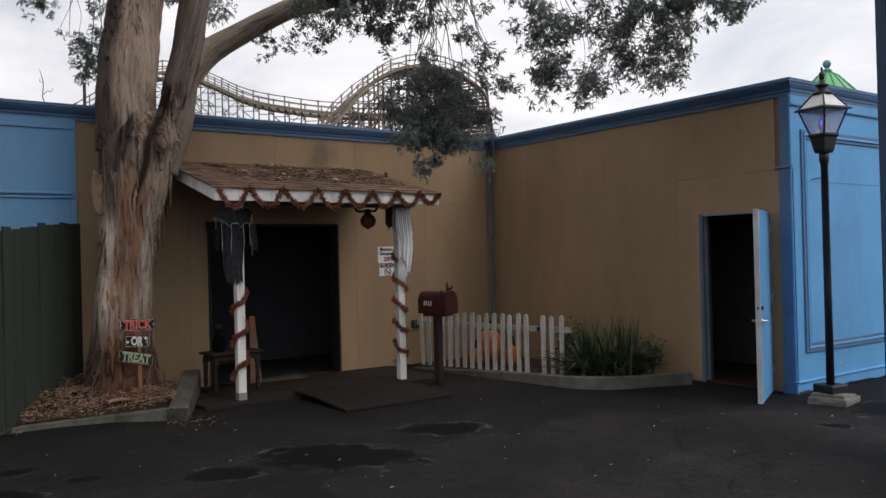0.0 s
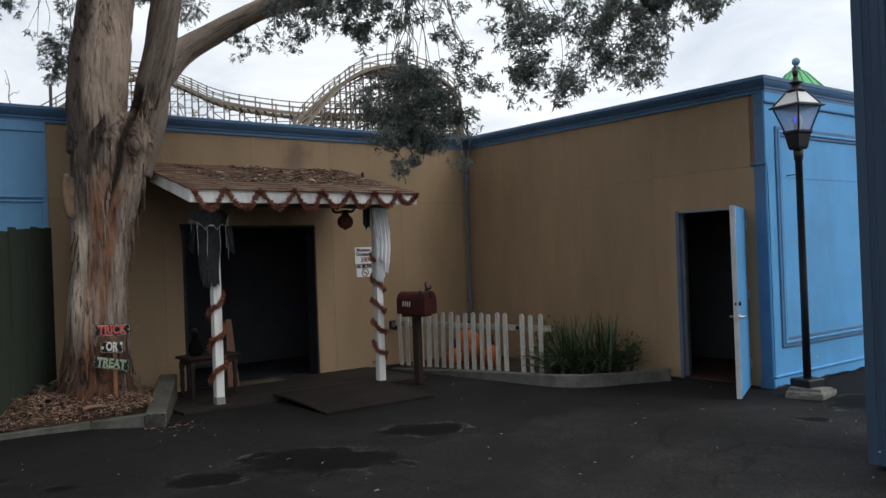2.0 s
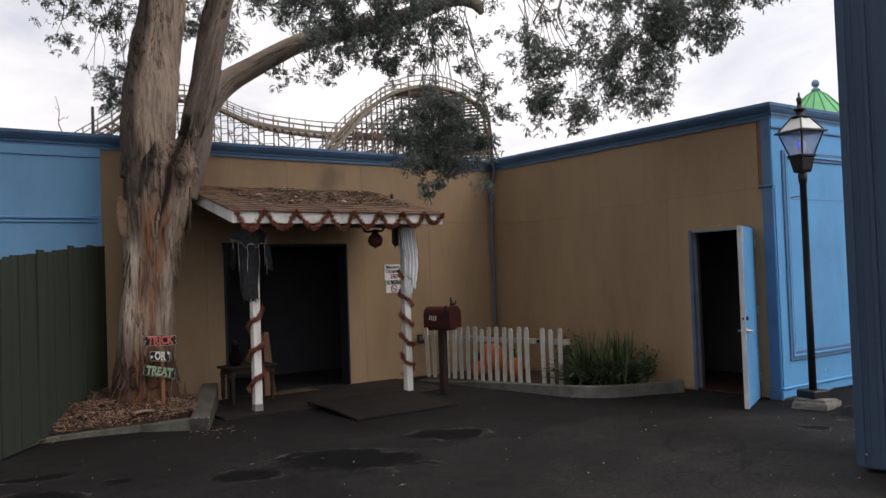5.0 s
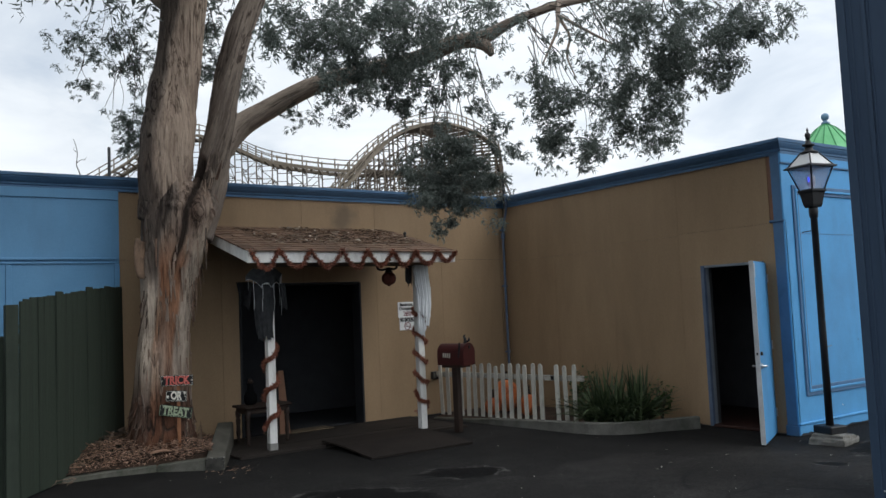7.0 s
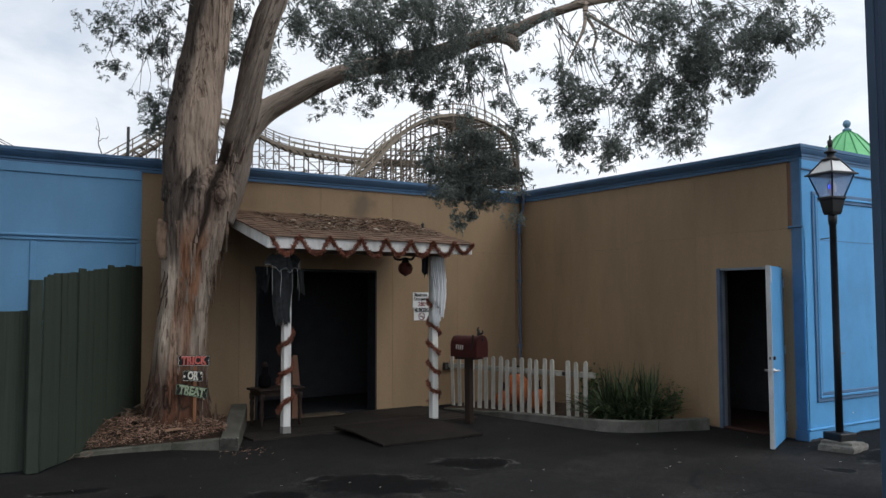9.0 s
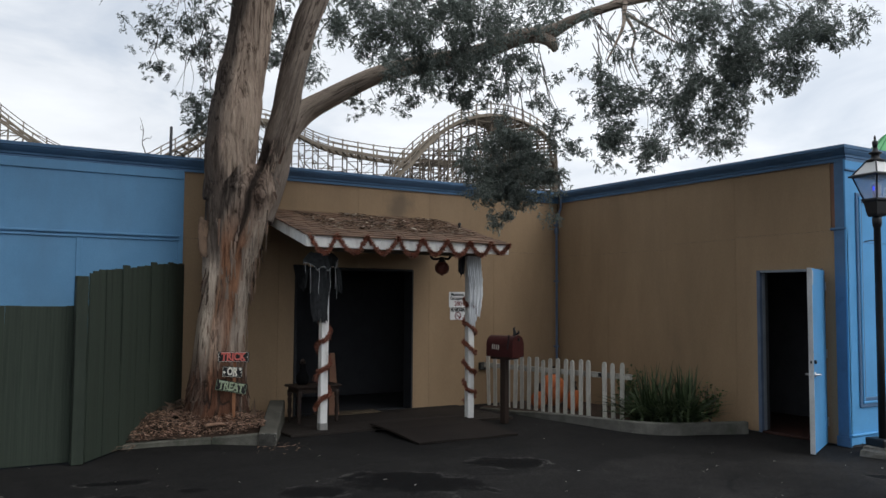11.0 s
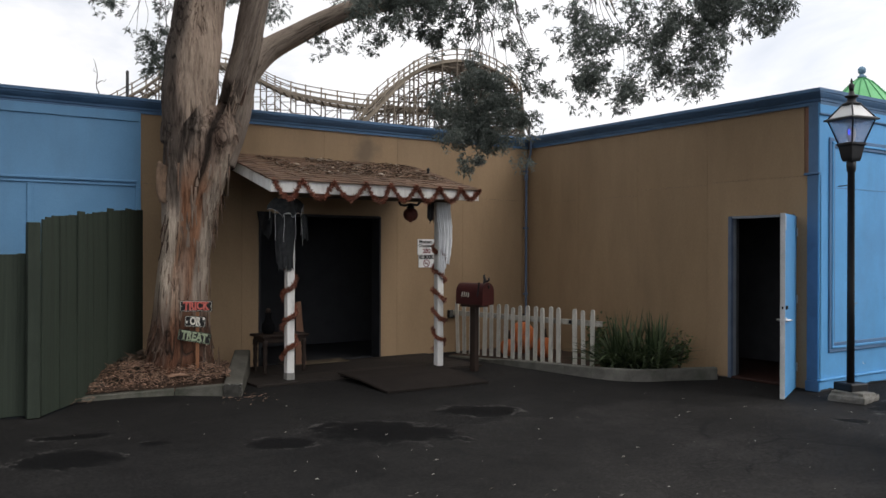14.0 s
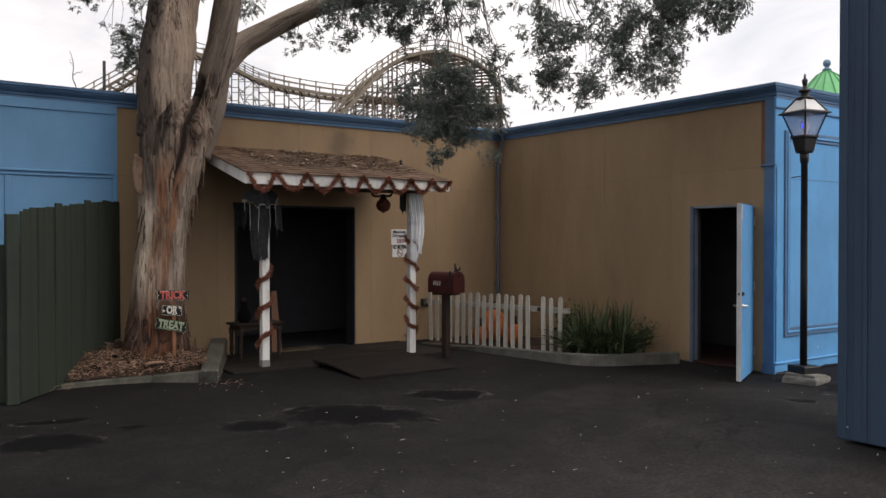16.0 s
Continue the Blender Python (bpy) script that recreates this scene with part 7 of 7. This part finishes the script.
        strip(z, r.uniform(west, east), r.uniform(0.10, 0.34), r.uniform(0.006, 0.022), r.uniform(0.002, 0.014), r.choice((-1, -1, 1)), (r.uniform(0.15, 0.5), r.uniform(0.0, 0.15), r.uniform(0.0, 0.6)))
    for n in range(60):
        strip(r.uniform(0.28, 0.8), west + r.uniform(-0.25, 0.5) if n < 40 else east + r.uniform(-0.5, 0.15), r.uniform(0.12, 0.32), r.uniform(0.012, 0.035), r.uniform(0.03, 0.085) if n < 40 else r.uniform(0.01, 0.05), tone=(r.uniform(-0.2, 0.1), 0.2, r.uniform(0.2, 0.7)))
    for n in range(13):
        strip(r.uniform(1.5, 3.2), west + r.uniform(-0.2, 0.3), r.uniform(0.10, 0.34), r.uniform(0.012, 0.03), r.uniform(0.010, 0.045), tone=(r.uniform(-0.1, 0.2), r.uniform(0.1, 0.4), r.uniform(0.0, 0.4)))
    for n in range(9):
        strip(r.uniform(1.9, 2.55), east + r.uniform(-0.35, 0.1), r.uniform(0.08, 0.26), r.uniform(0.01, 0.028), r.uniform(0.01, 0.04))
    # a peach-coloured sheet curling off the western side, and splinters standing up in the crotch
    fold, cols, rows = Shape(), 7, 11
    vs = []
    for j in range(rows):
        g = j / (rows - 1)
        for i in range(cols):
            f = i / (cols - 1)
            ragged = 0.05 * noise.noise((f * 4, 2.2, 1.0)) * (1 if j else 0) + 0.03 * noise.noise((f * 9, g * 3, 5.0))
            x = 3.50 - 0.02 * g - (0.07 + 0.08 * math.sin(math.pi * (0.2 + 0.6 * g))) * f + 0.012 * noise.noise((g * 5, f * 2, 3.0))
            vs.append((x - o.x, 11.44 - 0.05 * math.sin(f * 2.6) - o.y, 2.14 + 0.48 * g + ragged + 0.04 * f))
    fold.add(vs, [(j * cols + i, j * cols + i + 1, (j + 1) * cols + i + 1, (j + 1) * cols + i) for j in range(rows - 1) for i in range(cols - 1)])
    sheet_of_bark = part("bark_sheet", fold, SHEET_BARK, t, "peach-coloured sheet of bark curling off the trunk", True, flip=False)
    thick = sheet_of_bark.modifiers.new("thick", "SOLIDIFY")
    thick.thickness = 0.006
    for n in range(22):
        z0 = r.uniform(2.75, 3.6)
        p = Vector((3.72 + 0.25 * (z0 - 2.5) + 0.30 + r.uniform(-0.10, 0.10) - o.x, 11.16 + 0.12 * (z0 - 2.75) - o.y + r.uniform(0, 0.1), z0))
        d = Vector((r.uniform(-0.35, 0.45), r.uniform(-0.5, -0.1), r.choice((-1, 1, 1)))).normalized() * r.uniform(0.10, 0.28)
        side = d.cross(Vector((0.2, -1, 0.1))).normalized() * r.uniform(0.008, 0.024)
        st.add([p - side, p + side, p + d * 0.6 + side * 0.7 + Vector((0, -0.015, 0)), p + d * 0.6 - side * 0.7 + Vector((0, -0.015, 0)), p + d], [(0, 1, 2, 3), (3, 2, 4)])
        tones.extend([(r.uniform(-0.1, 0.65), r.uniform(0.0, 0.5), r.uniform(0.0, 0.35))] * 5)
    loose = tagged(part("loose_bark", st, BARK, t, "hanging strips of peeled bark", True, flip=False), kind="stuff")
    loose.data.attributes["bark"].data.foreach_set("vector", [c for q in tones for c in q])
    # crown: sprays of leaves with the twigs that carry them
    leaves, twigs = [], Shape()
    r = random.Random(17)
    nr = np.random.RandomState(17)
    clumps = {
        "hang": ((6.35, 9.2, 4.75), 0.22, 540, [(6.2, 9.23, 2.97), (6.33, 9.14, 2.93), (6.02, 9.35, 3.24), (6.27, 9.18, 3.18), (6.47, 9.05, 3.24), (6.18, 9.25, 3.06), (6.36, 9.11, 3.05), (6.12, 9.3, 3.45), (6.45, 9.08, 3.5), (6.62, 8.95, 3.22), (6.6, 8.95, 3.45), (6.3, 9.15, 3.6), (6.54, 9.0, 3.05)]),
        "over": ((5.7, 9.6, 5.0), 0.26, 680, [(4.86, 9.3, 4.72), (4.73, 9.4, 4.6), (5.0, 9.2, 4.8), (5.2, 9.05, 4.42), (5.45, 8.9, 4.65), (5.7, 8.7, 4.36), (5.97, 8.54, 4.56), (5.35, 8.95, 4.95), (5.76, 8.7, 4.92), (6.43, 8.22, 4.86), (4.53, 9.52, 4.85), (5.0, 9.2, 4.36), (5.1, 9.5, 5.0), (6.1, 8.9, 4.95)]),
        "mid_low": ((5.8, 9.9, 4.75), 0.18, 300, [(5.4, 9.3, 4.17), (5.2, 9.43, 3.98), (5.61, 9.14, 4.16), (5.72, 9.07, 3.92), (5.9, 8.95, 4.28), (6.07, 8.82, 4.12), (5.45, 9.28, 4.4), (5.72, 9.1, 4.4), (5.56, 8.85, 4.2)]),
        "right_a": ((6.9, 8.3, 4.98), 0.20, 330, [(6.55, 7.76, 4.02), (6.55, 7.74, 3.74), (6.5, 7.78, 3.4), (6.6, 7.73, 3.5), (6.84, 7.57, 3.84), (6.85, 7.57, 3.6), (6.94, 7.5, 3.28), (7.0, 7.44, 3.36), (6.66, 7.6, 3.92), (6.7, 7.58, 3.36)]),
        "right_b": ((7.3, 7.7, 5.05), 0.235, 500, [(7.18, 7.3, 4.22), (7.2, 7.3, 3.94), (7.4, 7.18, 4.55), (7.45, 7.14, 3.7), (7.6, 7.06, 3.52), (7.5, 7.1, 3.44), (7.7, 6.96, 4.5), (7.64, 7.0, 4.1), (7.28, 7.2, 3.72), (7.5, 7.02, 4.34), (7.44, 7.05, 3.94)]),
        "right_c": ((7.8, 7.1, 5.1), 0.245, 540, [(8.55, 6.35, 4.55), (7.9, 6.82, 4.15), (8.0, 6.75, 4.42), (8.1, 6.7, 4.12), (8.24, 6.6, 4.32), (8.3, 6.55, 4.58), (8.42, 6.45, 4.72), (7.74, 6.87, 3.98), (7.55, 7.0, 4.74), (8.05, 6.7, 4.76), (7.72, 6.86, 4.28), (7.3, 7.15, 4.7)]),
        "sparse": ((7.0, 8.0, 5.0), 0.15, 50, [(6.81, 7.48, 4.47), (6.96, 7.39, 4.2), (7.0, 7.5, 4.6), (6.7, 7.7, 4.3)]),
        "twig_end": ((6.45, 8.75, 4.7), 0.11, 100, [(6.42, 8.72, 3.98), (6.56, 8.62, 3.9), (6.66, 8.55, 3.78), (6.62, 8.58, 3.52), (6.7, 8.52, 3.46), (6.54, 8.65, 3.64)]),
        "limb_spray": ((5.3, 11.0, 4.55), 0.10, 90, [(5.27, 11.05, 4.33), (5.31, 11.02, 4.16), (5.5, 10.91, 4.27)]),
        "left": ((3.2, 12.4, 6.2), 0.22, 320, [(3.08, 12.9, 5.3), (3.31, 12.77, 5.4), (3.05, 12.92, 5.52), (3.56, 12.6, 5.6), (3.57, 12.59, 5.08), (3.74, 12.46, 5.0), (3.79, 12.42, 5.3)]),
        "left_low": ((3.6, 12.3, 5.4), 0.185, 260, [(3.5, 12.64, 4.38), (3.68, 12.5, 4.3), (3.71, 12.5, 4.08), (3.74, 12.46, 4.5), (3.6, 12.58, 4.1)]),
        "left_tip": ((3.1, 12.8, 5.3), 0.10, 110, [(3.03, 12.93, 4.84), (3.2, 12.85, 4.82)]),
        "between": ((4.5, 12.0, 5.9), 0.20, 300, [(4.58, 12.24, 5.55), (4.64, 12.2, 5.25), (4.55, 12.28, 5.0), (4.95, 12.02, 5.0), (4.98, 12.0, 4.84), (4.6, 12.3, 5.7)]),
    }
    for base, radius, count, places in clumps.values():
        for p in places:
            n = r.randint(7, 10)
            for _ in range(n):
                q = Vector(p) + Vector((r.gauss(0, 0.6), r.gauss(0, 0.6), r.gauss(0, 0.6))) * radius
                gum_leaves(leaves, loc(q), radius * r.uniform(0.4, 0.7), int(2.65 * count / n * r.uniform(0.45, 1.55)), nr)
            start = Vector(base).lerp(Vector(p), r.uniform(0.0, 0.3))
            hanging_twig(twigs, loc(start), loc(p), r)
    # unseen leaf clumps added overhead and to the west, to shade wall and yard
    for _ in range(46):
        x, y = r.uniform(-0.2, 9.4), r.uniform(8.0, 13.6)
        z = 6.0 + r.uniform(0.0, 2.4) - 0.08 * abs(x - 4.5)
        if y < 10.4 and x < 4.4:
            z += 0.6
        gum_leaves(leaves, loc((x, y, z)), r.uniform(0.4, 0.7), 560, nr, size=0.11)
    for _ in range(32):
        gum_leaves(leaves, loc((r.uniform(-1.5, 3.6), r.uniform(8.6, 12.0), r.uniform(6.4, 8.4))), r.uniform(0.45, 0.75), 560, nr, size=0.12)
    for _ in range(120):
        gum_leaves(leaves, loc((r.uniform(-3.6, -0.15), r.uniform(6.0, 11.4), r.uniform(4.2, 8.0))), r.uniform(0.5, 0.8), 560, nr, size=0.13)
    tagged(part("crown", leaf_shape(leaves), GUM_LEAF, t, "grey-green drooping gum leaves, with unseen sprays added for shade", flip=False), kind="stuff")
    for a0, b0 in (((6.45, 8.7, 4.85), (6.30, 8.8, 4.0)), ((6.45, 8.7, 4.85), (6.42, 8.7, 4.2)), ((6.3, 8.75, 4.7), (6.2, 8.8, 3.75)), ((6.9, 8.35, 5.0), (6.62, 7.8, 4.3)), ((6.9, 8.35, 5.0), (6.72, 7.9, 4.2)),
                   ((7.0, 8.2, 5.0), (7.2, 7.4, 4.2)), ((6.0, 9.4, 4.7), (5.95, 9.0, 3.9)), ((6.2, 9.3, 4.7), (6.12, 8.9, 3.7)), ((3.6, 12.3, 5.2), (3.4, 12.6, 4.4)), ((3.7, 12.3, 5.2), (3.62, 12.5, 4.3)), ((3.5, 12.4, 5.2), (3.3, 12.6, 4.5))):
        hanging_twig(twigs, loc(a0), loc(b0), r, 0.0075, 0.6)
    tagged(part("twig_mass", twigs, TWIG, t, "thin hanging twigs", True), kind="stuff")
    return t


# ---- put it together ----
porch()
floor_mats()
fascia_garland()
post_garland(4.845, 0.22, 1.38, 3.15, 1)
post_garland(7.055, 0.245, 1.685, 5.0, 2, -1)
black_drape()
white_drape()
hanging_pot()
occupancy_signs()
side_table()
mailbox()
picket_fence()
curb_right()
soil_bed("planting_bed", [(7.92, 12.0), (8.06, 10.8), (8.22, 9.7), (8.34, 9.06), (8.72, 8.66), (9.05, 8.54), (9.52, 8.34), (9.68, 8.4), (9.68, 12.2), (8.7, 12.25)], 0.028, 0.03, "dark soil of the planting bed", 8)
strap_plant("strap_plant", (8.76, 9.22, 0.035), 360, 0.72, 0.55, "clump of dark green strap-leaved plant behind the kerb", 5)
strap_plant("strap_plant", (8.99, 8.95, 0.035), 360, 0.72, 0.52, "clump of dark green strap-leaved plant behind the kerb", 6)
shrub("shrub", (9.36, 8.78, 0.03), 0.16, 0.55, 160, "thin leafy green shoot beside the strap plants", 3)
shrub("shrub", (9.05, 10.0, 0.04), 0.22, 0.62, 420, "small dark green bush behind the picket fence", 4)
jack_lantern((8.80, 11.33, 0.04), 0.262, "tall orange jack-o-lantern pumpkin behind the picket fence", 0, 0.78)
jack_lantern((8.72, 10.73, 0.035), 0.172, "narrow orange jack-o-lantern pumpkin behind the picket fence", 1, 0.74)
jack_lantern((8.49, 11.28, 0.03), 0.142, "small squat orange jack-o-lantern pumpkin close behind the picket fence", 2, 0.85)
left_bed()
strap_plant("strap_plant", (3.96, 11.16, 0.16), 30, 0.30, 0.14, "small tuft of dry dark straps beside the tree trunk", 9, TWIG_LEAF, 0.014)
trick_sign()
green_fence()
service_door()
street_lamp()
corner_pipe()
wall_outlet()
kiosk()
coaster([(-21.5, 48, 8.6), (-18.7, 48, 10.1), (-17.1, 48, 11.0), (-15.8, 48, 11.95), (-14.1, 48, 12.35), (-12.8, 48, 12.25), (-11.2, 48, 11.6), (-9.3, 48, 10.7), (-7.0, 48, 10.2), (-4.4, 48, 9.85), (-1.1, 48, 9.7), (2.2, 50, 9.7)],
        1.6, 0.85, 0.6, "low dip of a bleached wooden roller coaster beyond the roof", 0.75, 0.056, COASTER_DARK)
coaster([(-6.2, 42, 6.4), (-4.5, 42.5, 8.1), (-3.4, 43, 9.5), (-2.2, 43.5, 10.65), (-0.95, 44, 11.4), (0.3, 45, 11.75), (1.75, 47, 11.7), (3.0, 49, 11.2), (3.5, 51.5, 10.2), (3.8, 54, 8.6)],
        2.6, 0.72, 0.55, "tall humped hill of a bleached wooden roller coaster beyond the roof", 0.62, 0.062, COASTER_DARK, True)
coaster([(-31, 48, 14.0), (-28.0, 48, 11.75), (-26.1, 48, 10.55), (-24.4, 48, 9.75), (-22.6, 48, 9.0), (-20.5, 48, 8.2)], 1.6, 1.7, 0.6, "descending run of a bleached wooden roller coaster beyond the roof", 0.8, 0.09)
green_dome()
pole = thing("utility_pole", tuple(seen_from(-17.8, 46, 0)), "thin dark pole standing before the coaster", "pole")
part("pole", Shape().lathe([(0.10, 0), (0.085, 11.5), (0.07, 11.55)], seg=10), BLACK_IRON, pole, "", True)


def bare_sapling():
    base = seen_from(-8.35, 20, 0)
    t = thing("bare_sapling", tuple(base), "leafless crooked sapling standing behind the building", "tree")
    across = Vector((0.827, -0.562, 0))
    r = random.Random(41)

    def twig(points, radii, name):
        line = [across * u + Vector((0, 0, z)) for u, z in points]
        part(name, Shape().tube(curve_through(line, 5), spread(radii, 5), 6), TWIG, t, "", True)
    twig(((0.0, 0.0), (0.06, 2.6), (0.10, 4.6), (0.02, 5.05), (-0.05, 5.35), (-0.12, 5.55), (-0.10, 5.85), (-0.16, 6.12), (-0.20, 6.2)), (0.05, 0.04, 0.020, 0.016, 0.013, 0.011, 0.009, 0.006, 0.003), "stem")
    twig(((-0.11, 5.6), (0.0, 5.68), (0.07, 5.66), (0.12, 5.74)), (0.009, 0.007, 0.006, 0.003), "branch")
    twig(((-0.10, 5.85), (-0.18, 5.92), (-0.17, 6.0)), (0.007, 0.005, 0.003), "branch")
    for k in range(6):
        z, l = 4.45 + 0.12 * k, r.uniform(0.3, 0.6)
        twig(((0.09 - 0.02 * k, z), (0.09 + l * 0.4, z + r.uniform(0.05, 0.22)), (0.09 + l * 0.75, z + r.uniform(0.0, 0.22)), (0.09 + l, z + r.uniform(-0.1, 0.2))), (0.009, 0.007, 0.005, 0.003), "branch")


bare_sapling()
gum_tree()
leaf_scatter("roof_litter", 1500, roof_place, 0.068, DRY_LEAF, "dry leaves and twigs lying on the porch shingles", "litter", 12, 0.4)
leaf_scatter("roof_twigs", 160, roof_place, 0.12, PALE_TWIG, "thin bleached twigs lying on the porch shingles", "litter", 14, 0.3, 0.3)


def yard_place(r):
    if r.random() < 0.4:
        return r.uniform(3.0, 8.6), r.uniform(3.2, 7.4), 0.004
    return r.uniform(0.5, 9.4), r.uniform(3.5, 10.4), 0.004


leaf_scatter("yard_litter", 170, yard_place, 0.034, LITTER, "pale dead leaves and scraps scattered on the asphalt", "litter", 14, 0.25)
